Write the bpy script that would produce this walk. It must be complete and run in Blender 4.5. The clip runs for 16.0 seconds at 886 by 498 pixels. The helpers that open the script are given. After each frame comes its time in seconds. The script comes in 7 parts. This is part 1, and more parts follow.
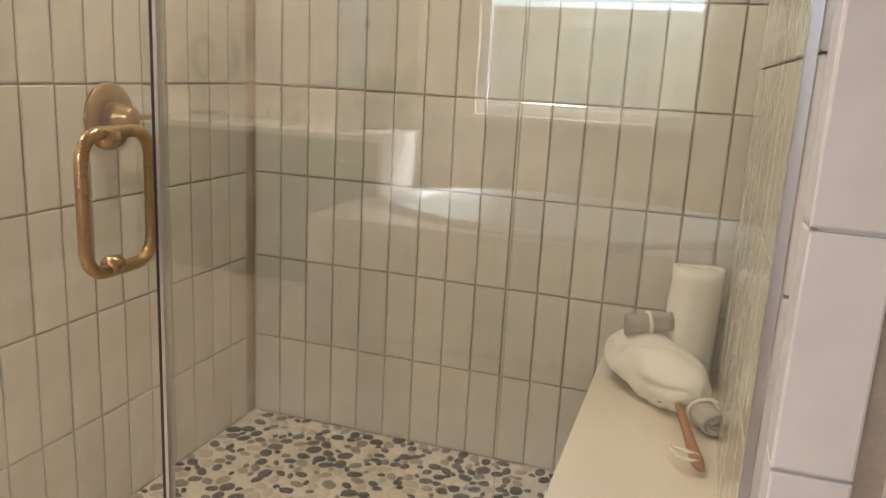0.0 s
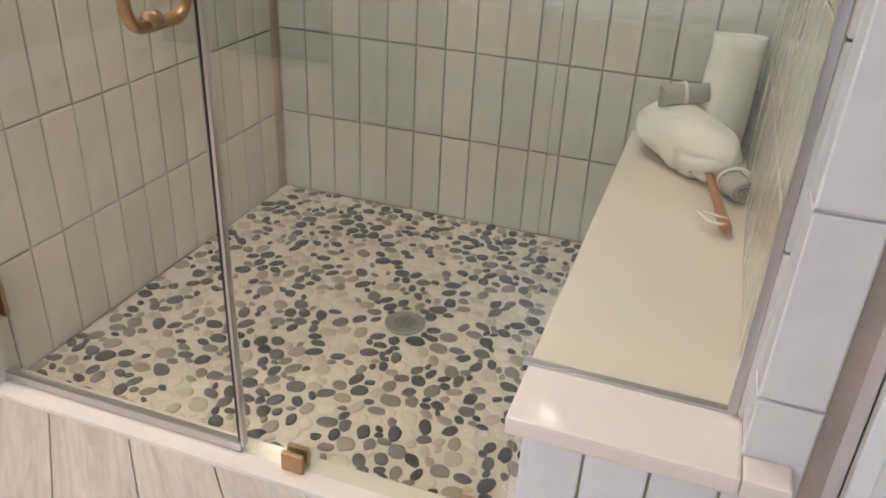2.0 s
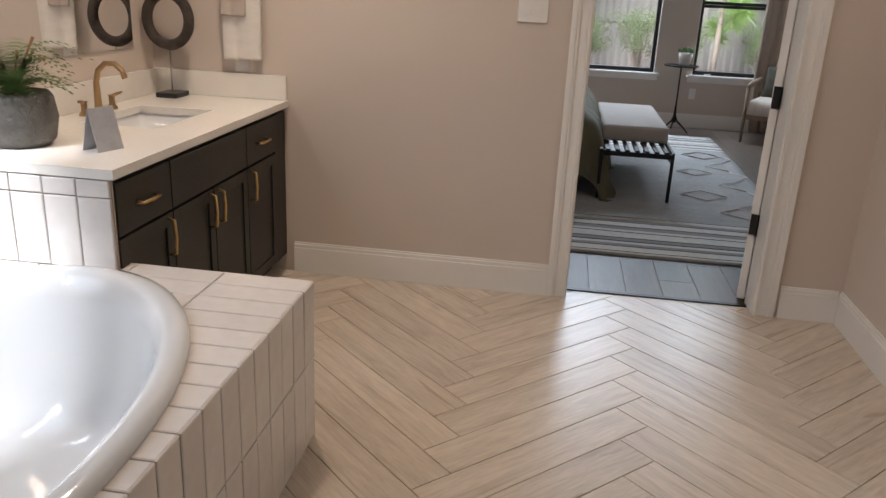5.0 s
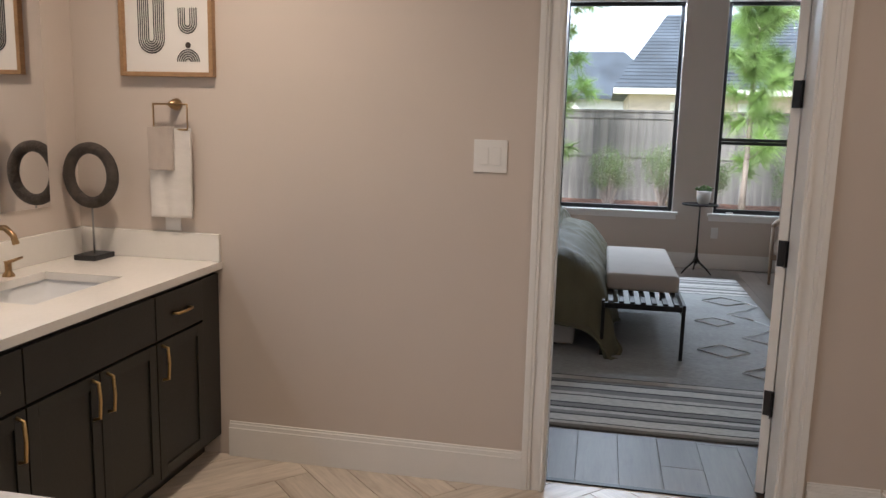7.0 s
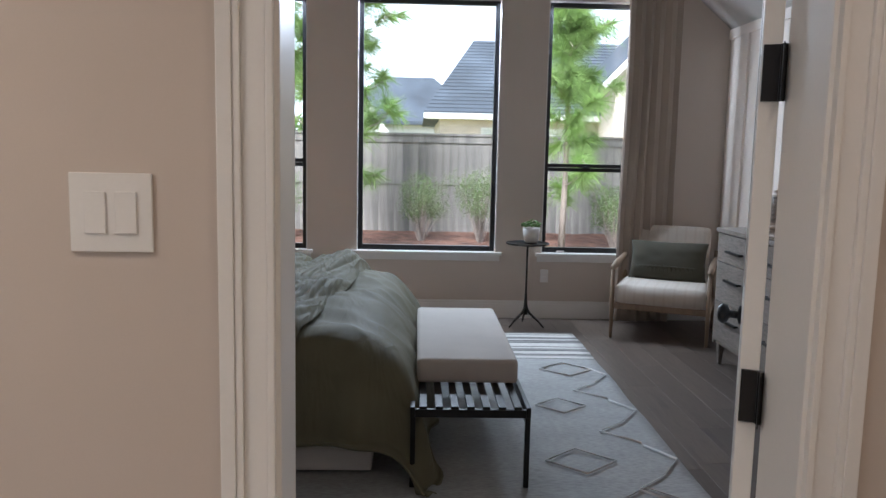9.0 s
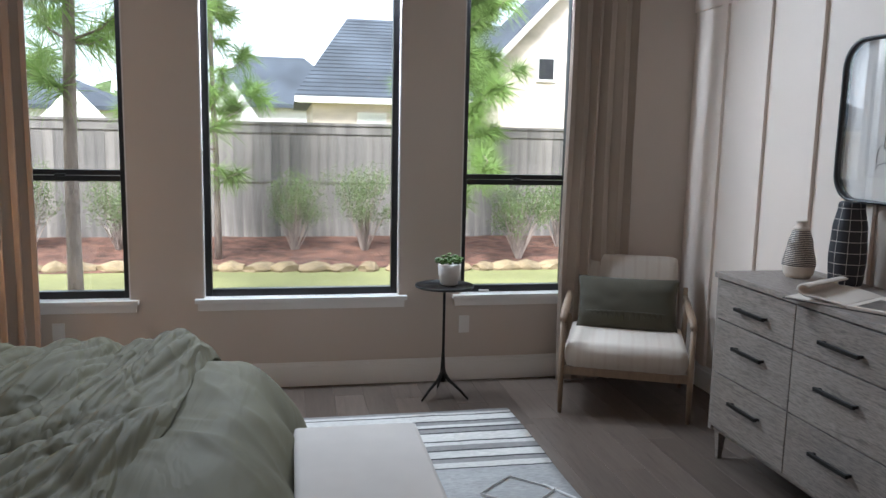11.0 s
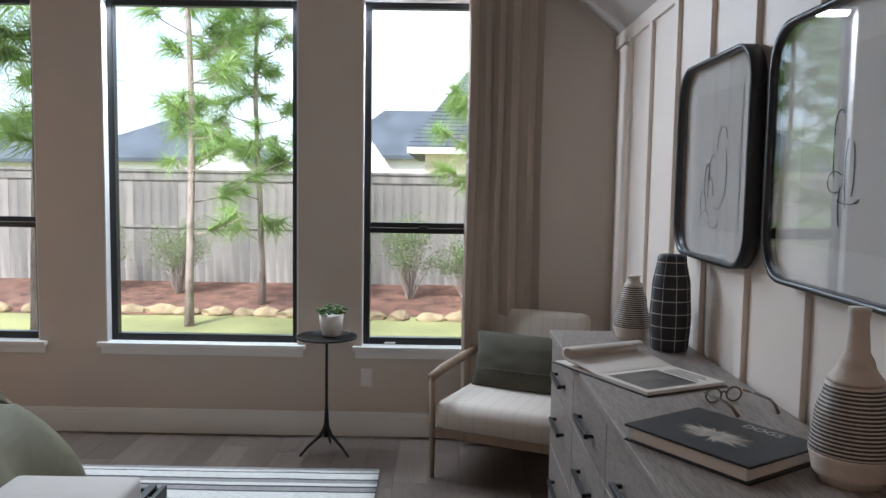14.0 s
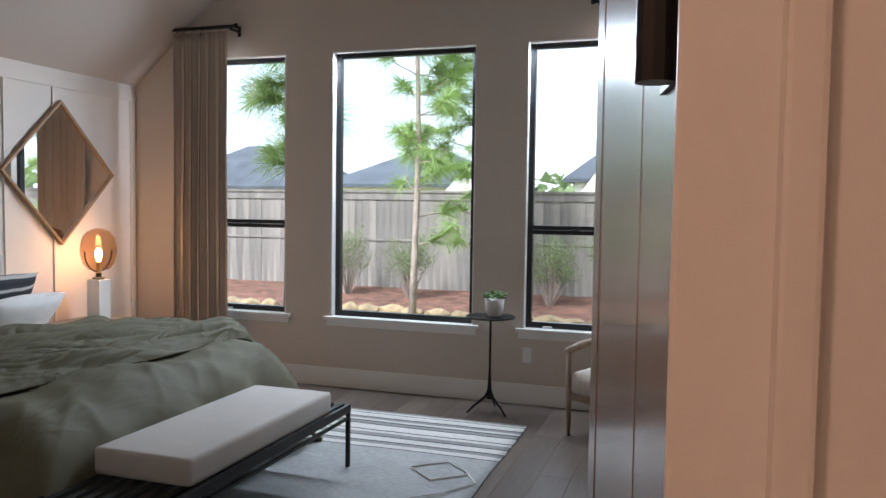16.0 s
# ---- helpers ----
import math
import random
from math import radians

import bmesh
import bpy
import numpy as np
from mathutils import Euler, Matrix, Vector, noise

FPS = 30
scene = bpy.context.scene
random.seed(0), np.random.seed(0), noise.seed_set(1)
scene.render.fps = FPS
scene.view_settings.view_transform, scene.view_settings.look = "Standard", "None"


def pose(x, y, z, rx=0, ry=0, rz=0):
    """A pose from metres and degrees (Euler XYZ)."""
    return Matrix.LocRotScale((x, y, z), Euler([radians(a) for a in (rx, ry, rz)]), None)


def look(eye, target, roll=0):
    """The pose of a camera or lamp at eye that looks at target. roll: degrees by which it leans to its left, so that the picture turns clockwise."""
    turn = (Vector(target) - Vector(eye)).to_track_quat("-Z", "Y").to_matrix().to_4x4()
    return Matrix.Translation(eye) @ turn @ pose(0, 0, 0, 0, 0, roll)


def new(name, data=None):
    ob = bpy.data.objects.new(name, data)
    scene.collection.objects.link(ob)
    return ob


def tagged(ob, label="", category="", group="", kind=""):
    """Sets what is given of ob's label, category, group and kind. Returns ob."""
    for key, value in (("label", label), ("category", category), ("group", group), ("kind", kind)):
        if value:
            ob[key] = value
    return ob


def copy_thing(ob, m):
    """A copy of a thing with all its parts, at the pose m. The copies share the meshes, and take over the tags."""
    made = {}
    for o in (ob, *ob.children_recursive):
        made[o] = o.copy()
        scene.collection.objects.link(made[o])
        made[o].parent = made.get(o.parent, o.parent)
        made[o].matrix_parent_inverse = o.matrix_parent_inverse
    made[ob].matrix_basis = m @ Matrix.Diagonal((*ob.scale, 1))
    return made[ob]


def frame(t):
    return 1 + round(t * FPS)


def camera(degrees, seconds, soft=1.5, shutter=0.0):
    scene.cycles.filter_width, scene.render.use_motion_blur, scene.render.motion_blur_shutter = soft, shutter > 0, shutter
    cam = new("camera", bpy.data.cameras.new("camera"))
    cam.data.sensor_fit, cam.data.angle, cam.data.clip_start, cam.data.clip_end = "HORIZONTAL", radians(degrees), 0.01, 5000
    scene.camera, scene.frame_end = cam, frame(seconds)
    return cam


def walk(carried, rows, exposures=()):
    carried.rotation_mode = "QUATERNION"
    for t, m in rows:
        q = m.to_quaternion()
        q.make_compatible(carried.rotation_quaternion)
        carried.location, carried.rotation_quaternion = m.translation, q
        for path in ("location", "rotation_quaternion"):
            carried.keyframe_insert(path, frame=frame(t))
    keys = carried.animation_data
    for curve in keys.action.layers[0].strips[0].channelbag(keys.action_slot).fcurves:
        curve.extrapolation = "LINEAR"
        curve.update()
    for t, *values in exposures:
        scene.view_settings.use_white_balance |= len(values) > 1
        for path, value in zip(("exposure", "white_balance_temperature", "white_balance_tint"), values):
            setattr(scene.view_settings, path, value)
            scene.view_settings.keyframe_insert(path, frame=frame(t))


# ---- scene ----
cam = camera(59.1, 16.0)
PATH = [
    (0, (0.261, 0.413, 1.204), (-0.342, 2.266, 0.754), 3.1),
    (0.5, (0.255, 0.425, 1.192), (-0.309, 2.233, 0.552), 2.6),
    (1, (0.246, 0.413, 1.159), (-0.289, 2.171, 0.369), 2.6),
    (1.5, (0.241, 0.397, 1.147), (-0.283, 2.114, 0.264), 2.7),
    (2, (0.229, 0.371, 1.154), (-0.325, 2.046, 0.21), 3.0),
    (2.5, (0.275, 0.317, 1.161), (-0.503, 1.883, 0.189), 3.7),
    (3, (0.316, 0.233, 1.184), (-0.839, 1.531, 0.194), 4.1),
    (3.5, (0.428, 0.14, 1.255), (-1.076, 1.011, 0.265), 3.8),
    (4, (0.543, -0.07, 1.362), (-1.169, 0.411, 0.446), 3.9),
    (4.5, (0.665, -0.019, 1.367), (-1.185, 0.025, 0.608), 2.9),
    (5, (0.748, -0.018, 1.403), (-1.129, -0.274, 0.76), 2.7),
    (5.2, (0.758, -0.022, 1.421), (-1.118, -0.359, 0.816), 2.7),
    (7.3, (-0.052, 0.277, 1.45), (-2.004, -0.064, 1.179), 1.6),
    (7.5, (-0.204, 0.273, 1.441), (-2.168, -0.001, 1.18), 1.5),
    (8, (-0.627, 0.32, 1.433), (-2.608, 0.2, 1.183), 1.5),
    (8.5, (-1.107, 0.312, 1.423), (-3.092, 0.298, 1.176), 1.4),
    (8.7, (-1.287, 0.324, 1.42), (-3.272, 0.343, 1.175), 1.3),
    (10.8, (-3.269, 0.248, 1.578), (-5.217, 0.602, 1.292), 1.3),
    (11, (-3.397, 0.322, 1.584), (-5.339, 0.706, 1.3), 1.2),
    (11.5, (-3.636, 0.596, 1.608), (-5.552, 1.093, 1.321), 0.7),
    (12, (-3.864, 0.861, 1.602), (-5.758, 1.441, 1.329), 0.9),
    (12.5, (-4.003, 1.211, 1.592), (-5.908, 1.77, 1.35), 0.9),
    (13, (-3.941, 1.548, 1.569), (-5.876, 2.013, 1.366), 1.0),
    (13.5, (-3.716, 1.797, 1.558), (-5.697, 2.012, 1.381), 0.9),
    (14, (-3.441, 1.935, 1.593), (-5.434, 1.922, 1.428), 0.9),
    (14.5, (-3.148, 2.003, 1.618), (-5.135, 1.84, 1.456), 0.9),
    (15, (-2.826, 2.087, 1.604), (-4.801, 1.815, 1.449), 0.9),
    (15.5, (-2.621, 2.261, 1.609), (-4.58, 1.887, 1.457), 0.8),
    (16, (-2.543, 2.667, 1.482), (-4.438, 2.035, 1.373), 0.8),
]
EXPOSURES = [(0.0, 2.67, 5700, 10), (0.5, 2.78, 5200, 10), (1.5, 2.75, 5100, 10), (2.8, 2.57, 5050, 10), (3.5, 2.12, 5380, 10), (4.0, 1.91, 5380, 10), (4.6, 1.58, 5450, 10), (5.2, 1.42, 5700, 10), (8.7, 1.42, 5400, 10), (10.6, 1.4, 5600, 10), (14.5, 1.4, 5600, 10), (16.0, 1.32, 5600, 10)]
walk(cam, [(t, look(eye, target, roll)) for t, eye, target, roll in PATH], EXPOSURES)


# ---- world and light ----
world = bpy.data.worlds.new("sky")
scene.world = world
world.use_nodes = True
wn = world.node_tree
bg = wn.nodes["Background"]
sky = wn.nodes.new("ShaderNodeTexSky")
sky.sky_type, sky.sun_disc = "NISHITA", False
sky.sun_elevation, sky.sun_rotation = radians(48), radians(115)
sky.air_density, sky.dust_density, sky.ozone_density = 1.0, 3.5, 1.0
# thin bright cloud over most of the sky
cloud_at, cloud, cover, veil = (wn.nodes.new(k) for k in ("ShaderNodeTexCoord", "ShaderNodeTexNoise", "ShaderNodeMapRange", "ShaderNodeMix"))
cloud.inputs["Scale"].default_value, cloud.inputs["Detail"].default_value = 3.0, 6
wn.links.new(cloud_at.outputs["Generated"], cloud.inputs["Vector"])
cover.inputs["From Min"].default_value, cover.inputs["From Max"].default_value = 0.38, 0.56
cover.inputs["To Min"].default_value = 0.35
wn.links.new(cloud.outputs["Fac"], cover.inputs[0])
veil.data_type = "RGBA"
veil.inputs[7].default_value = (6.4, 6.6, 6.8, 1)
wn.links.new(cover.outputs[0], veil.inputs[0])
wn.links.new(sky.outputs[0], veil.inputs[6])
wn.links.new(veil.outputs[2], bg.inputs["Color"])
bg.inputs["Strength"].default_value = 0.15


def lamp(name, kind, m, energy, colour, **more):
    data = bpy.data.lights.new(name, kind)
    data.energy, data.color = energy, colour
    ob = new(name, data)
    ob.matrix_world = m
    if kind == "AREA":
        data.shape, data.size = "DISK", more.get("size", 0.2)
        data.spread = radians(more.get("spread", 180))
        if "tall" in more:
            data.shape, data.size_y = "RECTANGLE", more["tall"]
    if kind == "POINT":
        data.shadow_soft_size = more.get("size", 0.03)
    if kind == "SUN":
        data.angle = more.get("angle", 0.2)
    return ob


sun_el, sun_az = radians(48), radians(115)
sun_from = Vector((math.sin(sun_az) * math.cos(sun_el), math.cos(sun_az) * math.cos(sun_el), math.sin(sun_el)))
lamp("sun", "SUN", look(sun_from * 50, (0, 0, 0)), 4.0, (1.0, 0.95, 0.88), angle=radians(12))
DAY = (0.92, 0.97, 1.0)
for ya, yb, watts in ((-1.05, -0.66, 6), (-0.14, 0.95, 17), (1.45, 2.02, 9)):
    lamp("window_daylight", "AREA", pose(-8.30, (ya + yb) / 2, 2.665, 34, 0, -90), watts * 1.15, DAY, size=yb - ya, tall=0.05)
lamp("bath_window_daylight", "AREA", pose(-0.39, -1.955, 2.11, 55, 0, 0), 2.3, DAY, size=1.1, tall=0.05)
WARM = (1.0, 0.75, 0.52)
for lx, ly, watts in ((-2.05, -1.1, 5.6), (-0.3, -1.25, 1.8), (-1.75, 0.9, 2.6)):
    lamp("downlight_lamp", "AREA", pose(lx, ly, 2.70), watts, WARM, size=0.16, spread=140)
# Added fill over the shower to brighten it; no fitting is known there.
lamp("shower_lamp", "AREA", pose(-0.45, 1.95, 2.70), 3.0, (1.0, 0.84, 0.68), size=0.16)
lamp("hall_lamp", "AREA", pose(-1.9, 2.1, 2.68), 4.5, (1.0, 0.55, 0.32), size=0.2)


# ---- materials ----
def ramp(nt, fac, stops, mode="LINEAR"):
    r = nt.nodes.new("ShaderNodeValToRGB")
    r.color_ramp.interpolation = mode
    el = r.color_ramp.elements
    while len(el) < len(stops):
        el.new(0.5)
    for e, (p, c) in zip(el, stops):
        e.position = p
        e.color = (*c, 1)
    nt.links.new(fac, r.inputs[0])
    return r.outputs[0]


def shade(c, f):
    return tuple(min(1, max(0, v * f)) for v in c)


def base_mat(name):
    m = bpy.data.materials.new(name)
    m.use_nodes = True
    nt = m.node_tree
    return m, nt, nt.nodes["Principled BSDF"]


def coords(nt, scale=(1, 1, 1), world_space=False):
    mp = nt.nodes.new("ShaderNodeMapping")
    mp.inputs["Scale"].default_value = scale
    if world_space:
        g = nt.nodes.new("ShaderNodeNewGeometry")
        nt.links.new(g.outputs["Position"], mp.inputs[0])
    else:
        t = nt.nodes.new("ShaderNodeTexCoord")
        nt.links.new(t.outputs["Object"], mp.inputs[0])
    return mp.outputs[0]


def noise_tex(nt, vec, scale, detail=4, rough=0.55, distort=0.0):
    n = nt.nodes.new("ShaderNodeTexNoise")
    n.inputs["Scale"].default_value, n.inputs["Detail"].default_value = scale, detail
    n.inputs["Roughness"].default_value, n.inputs["Distortion"].default_value = rough, distort
    nt.links.new(vec, n.inputs["Vector"])
    return n.outputs["Fac"]


def mix(nt, fac, a, b, mode="MIX"):
    n = nt.nodes.new("ShaderNodeMix")
    n.data_type, n.blend_type = "RGBA", mode
    for sock, v in ((n.inputs[0], fac), (n.inputs[6], a), (n.inputs[7], b)):
        if isinstance(v, (int, float)):
            sock.default_value = v
        elif isinstance(v, tuple):
            sock.default_value = (*v, 1)
        else:
            nt.links.new(v, sock)
    return n.outputs[2]


def bump(nt, bsdf, height, strength, dist=0.01):
    b = nt.nodes.new("ShaderNodeBump")
    b.inputs["Strength"].default_value, b.inputs["Distance"].default_value = strength, dist
    nt.links.new(height, b.inputs["Height"])
    nt.links.new(b.outputs[0], bsdf.inputs["Normal"])


def surf(name, colour, rough=0.6, vary=0.12, big=1.5, fine=40.0, relief=0.15, metal=0.0, stretch=(1, 1, 1), coat=0.0, sheen=0.0, rand=0.0, dist=0.004):
    """A surface with broad stains and fine grain."""
    m, nt, b = base_mat(name)
    v = coords(nt, stretch)
    broad, grain = noise_tex(nt, v, big, 3), noise_tex(nt, v, fine, 5)
    c = ramp(nt, broad, [(0.3, shade(colour, 1 - vary)), (0.7, shade(colour, 1 + vary))])
    g = ramp(nt, grain, [(0.25, (1 - vary * 0.8,) * 3), (0.75, (1.0,) * 3)])
    out = mix(nt, 1.0, c, g, "MULTIPLY")
    if rand:
        info = nt.nodes.new("ShaderNodeObjectInfo")
        t = ramp(nt, info.outputs["Random"], [(0, (1 - rand,) * 3), (1, (1 + rand * 0.4, 1 + rand * 0.35, 1 + rand * 0.25))])
        out = mix(nt, 1.0, out, t, "MULTIPLY")
    nt.links.new(out, b.inputs["Base Color"])
    b.inputs["Metallic"].default_value = metal
    b.inputs["Coat Weight"].default_value = coat
    b.inputs["Sheen Weight"].default_value = sheen
    rr = nt.nodes.new("ShaderNodeMapRange")
    rr.inputs["To Min"].default_value, rr.inputs["To Max"].default_value = max(0.02, rough - 0.1), min(1, rough + 0.1)
    nt.links.new(grain, rr.inputs[0])
    nt.links.new(rr.outputs[0], b.inputs["Roughness"])
    if relief:
        bump(nt, b, grain, relief, dist)
    return m


def wood(name, light, dark, rough=0.45, along=0, scale=1.0, knots=True, rand=0.25, relief=0.1, streak=0.86):
    """Wood with its grain along one axis of the object."""
    m, nt, b = base_mat(name)
    info = nt.nodes.new("ShaderNodeObjectInfo")
    st = [9.0 * scale] * 3
    st[along] = 0.9 * scale
    v = coords(nt, tuple(st))
    add = nt.nodes.new("ShaderNodeVectorMath")
    add.operation = "ADD"
    comb = nt.nodes.new("ShaderNodeMath")
    comb.operation = "MULTIPLY"
    comb.inputs[1].default_value = 57.0
    nt.links.new(info.outputs["Random"], comb.inputs[0])
    nt.links.new(v, add.inputs[0])
    nt.links.new(comb.outputs[0], add.inputs[1])
    v = add.outputs[0]
    grain = noise_tex(nt, v, 2.2, 6, 0.65, 1.2)
    fine = noise_tex(nt, v, 14.0, 3, 0.6)
    c = ramp(nt, grain, [(0.22, dark), (0.42, shade(light, 0.86)), (0.62, light), (0.85, shade(light, 1.1))])
    f = ramp(nt, fine, [(0.3, (streak,) * 3), (0.6, (1, 1, 1))])
    out = mix(nt, 1.0, c, f, "MULTIPLY")
    if knots:
        kn = noise_tex(nt, v, 1.1, 2, 0.5, 2.5)
        out = mix(nt, ramp(nt, kn, [(0.27, (0.75,) * 3), (0.33, (0,) * 3)]), out, dark)
    t = ramp(nt, info.outputs["Random"], [(0, (1 - rand,) * 3), (1, (1 + rand * 0.3,) * 3)])
    out = mix(nt, 1.0, out, t, "MULTIPLY")
    nt.links.new(out, b.inputs["Base Color"])
    b.inputs["Roughness"].default_value = rough
    bump(nt, b, grain, relief, 0.003)
    return m


def plain(name, colour, rough=0.5, metal=0.0, coat=0.0, trans=0.0, emit=0.0, ior=1.45):
    m, nt, b = base_mat(name)
    b.inputs["Base Color"].default_value = (*colour, 1)
    b.inputs["Roughness"].default_value, b.inputs["Metallic"].default_value = rough, metal
    b.inputs["Coat Weight"].default_value, b.inputs["Transmission Weight"].default_value = coat, trans
    b.inputs["IOR"].default_value = ior
    if emit:
        b.inputs["Emission Color"].default_value, b.inputs["Emission Strength"].default_value = (*colour, 1), emit
    return m


def pane_glass(name, tint, gloss):
    """Thin clear glass: a little mirror over a clear pane."""
    m, nt, b = base_mat(name)
    out = nt.nodes["Material Output"]
    nt.nodes.remove(b)
    clear, mirror, mx, fr = (nt.nodes.new(k) for k in ("ShaderNodeBsdfTransparent", "ShaderNodeBsdfGlossy", "ShaderNodeMixShader", "ShaderNodeLayerWeight"))
    clear.inputs[0].default_value = (*tint, 1)
    mirror.inputs["Roughness"].default_value = 0.0
    fr.inputs["Blend"].default_value = 0.5
    pw = nt.nodes.new("ShaderNodeMath")
    pw.operation = "POWER"
    pw.inputs[1].default_value = 4.0
    sc = nt.nodes.new("ShaderNodeMath")
    sc.operation = "MULTIPLY_ADD"
    sc.inputs[1].default_value, sc.inputs[2].default_value = 0.8, gloss
    nt.links.new(fr.outputs["Facing"], pw.inputs[0])
    nt.links.new(pw.outputs[0], sc.inputs[0])
    nt.links.new(sc.outputs[0], mx.inputs[0])
    nt.links.new(clear.outputs[0], mx.inputs[1])
    nt.links.new(mirror.outputs[0], mx.inputs[2])
    nt.links.new(mx.outputs[0], out.inputs[0])
    return m


M_WALL = surf("wall_paint_greige", (0.60, 0.525, 0.46), 0.75, 0.03, 0.8, 220, 0.08, dist=0.001)
M_WHITE = surf("white_trim_paint", (0.80, 0.78, 0.75), 0.4, 0.03, 2, 120, 0.03, dist=0.001)
M_PANEL = surf("panel_paint_ivory", (0.78, 0.69, 0.61), 0.55, 0.03, 1.2, 150, 0.05, dist=0.001)
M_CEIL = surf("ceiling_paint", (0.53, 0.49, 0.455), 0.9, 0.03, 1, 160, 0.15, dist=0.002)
M_BLACK = surf("black_window_vinyl", (0.012, 0.012, 0.014), 0.35, 0.2, 3, 90, 0.05)
M_GLASS = pane_glass("clear_glass", (0.98, 0.99, 0.985), 0.025)
M_SHOWERGLASS = pane_glass("shower_glass", (0.955, 0.965, 0.90), 0.085)
M_TILE = surf("glazed_tile_cream", (0.62, 0.58, 0.515), 0.16, 0.07, 7, 26, 0.10, rand=0.10, dist=0.006, coat=0.2)
M_TILEW = surf("glazed_tile_white", (0.72, 0.68, 0.65), 0.14, 0.05, 7, 26, 0.10, rand=0.07, dist=0.006, coat=0.2)
M_GROUT = surf("grout_tan", (0.45, 0.37, 0.29), 0.9, 0.15, 6, 150, 0.3)
M_GROUTW = surf("grout_brown", (0.42, 0.33, 0.26), 0.9, 0.15, 6, 150, 0.3)
M_MARBLE = surf("cream_quartz", (0.76, 0.68, 0.57), 0.12, 0.04, 3, 60, 0.0)
M_QUARTZ = surf("white_quartz", (0.80, 0.77, 0.72), 0.15, 0.03, 3, 60, 0.0)
M_BRASS = surf("brushed_brass", (0.40, 0.27, 0.14), 0.3, 0.03, 12, 300, 0.0, metal=1.0)
M_GOLD = surf("satin_gold", (0.62, 0.42, 0.18), 0.3, 0.08, 12, 200, 0.04, metal=1.0)
M_CHROME = plain("aluminium_channel", (0.55, 0.54, 0.55), 0.3, 1.0)
M_STEEL = surf("steel_drain", (0.36, 0.36, 0.35), 0.35, 0.1, 30, 200, 0.05, metal=1.0)
M_FLOOR_BATH = wood("whitewashed_plank_tile", (0.645, 0.56, 0.46), (0.37, 0.275, 0.195), 0.33, 0, 0.8, True, 0.10, 0.08, 0.84)
M_FLOOR_BED = wood("greybrown_vinyl_plank", (0.130, 0.102, 0.082), (0.062, 0.046, 0.036), 0.38, 0, 0.9, False, 0.3)
M_FLOOR_BED.node_tree.nodes["Principled BSDF"].inputs["Specular IOR Level"].default_value = 0.22
M_DARKGAP = plain("dark_joint", (0.05, 0.04, 0.03), 0.9)
M_TANGAP = plain("tan_joint", (0.46, 0.375, 0.29), 0.9)
M_DRESSER = wood("cerused_grey_oak", (0.33, 0.285, 0.25), (0.06, 0.05, 0.043), 0.45, 0, 1.9, False, 0.16, 0.45, 0.5)
M_DARKMETAL = surf("blackened_metal", (0.02, 0.019, 0.018), 0.4, 0.2, 20, 150, 0.08, metal=0.6)
M_SAGE = surf("sage_green_cotton", (0.14, 0.128, 0.08), 0.6, 0.12, 3, 300, 0.25, sheen=0.03, dist=0.001)


def creased(m, deep=0.4):
    """Long fine creases pressed into a cloth, slanting over the bed."""
    nt = m.node_tree
    b = nt.nodes["Principled BSDF"]
    rot = nt.nodes.new("ShaderNodeMapping")
    rot.inputs["Rotation"].default_value = (0, 0, radians(14))
    rot.inputs["Scale"].default_value = (0.9, 3.6, 1.2)
    nt.links.new(coords(nt), rot.inputs[0])
    nz = noise_tex(nt, rot.outputs[0], 1.7, 3, 0.5, 0.6)
    fold = nt.nodes.new("ShaderNodeMath")
    fold.operation = "PINGPONG"
    fold.inputs[1].default_value = 0.11
    nt.links.new(nz, fold.inputs[0])
    old = b.inputs["Normal"].links[0].from_node
    bp = nt.nodes.new("ShaderNodeBump")
    bp.inputs["Strength"].default_value, bp.inputs["Distance"].default_value = deep, 0.35
    nt.links.new(fold.outputs[0], bp.inputs["Height"])
    nt.links.new(old.outputs[0], bp.inputs["Normal"])
    nt.links.new(bp.outputs[0], b.inputs["Normal"])
    return m


M_SAGEFOLD = creased(surf("crumpled_sage_cotton", (0.14, 0.128, 0.08), 0.6, 0.12, 3, 300, 0.25, sheen=0.03, dist=0.001))
creased(M_SAGE, 0.1)
for m in (M_SAGE, M_SAGEFOLD):
    m.node_tree.nodes["Principled BSDF"].inputs["Specular IOR Level"].default_value = 0.12
M_LINEN = surf("light_linen", (0.53, 0.485, 0.44), 0.95, 0.06, 4, 420, 0.35, sheen=0.2, dist=0.001)
M_SHEET = surf("white_bed_linen", (0.78, 0.75, 0.71), 0.9, 0.03, 4, 300, 0.2, sheen=0.2, dist=0.001)
M_CURTAIN = surf("taupe_linen_curtain", (0.40, 0.33, 0.27), 0.95, 0.08, 3, 260, 0.3, sheen=0.2, stretch=(1, 1, 0.3), dist=0.001)
M_VANITY = surf("olive_charcoal_lacquer", (0.020, 0.0195, 0.015), 0.46, 0.1, 4, 100, 0.03)
M_TUB = plain("white_acrylic", (0.68, 0.69, 0.70), 0.08, 0, 0.6)
M_MIRROR = plain("mirror_silver", (0.9, 0.9, 0.9), 0.01, 1.0)
M_ASH = wood("pale_brown_ash", (0.30, 0.21, 0.14), (0.16, 0.10, 0.065), 0.5, 2, 2.0, False, 0.1)
M_FRAMEWOOD = wood("honey_oak", (0.42, 0.25, 0.12), (0.25, 0.14, 0.06), 0.45, 0, 2.0, False, 0.1)


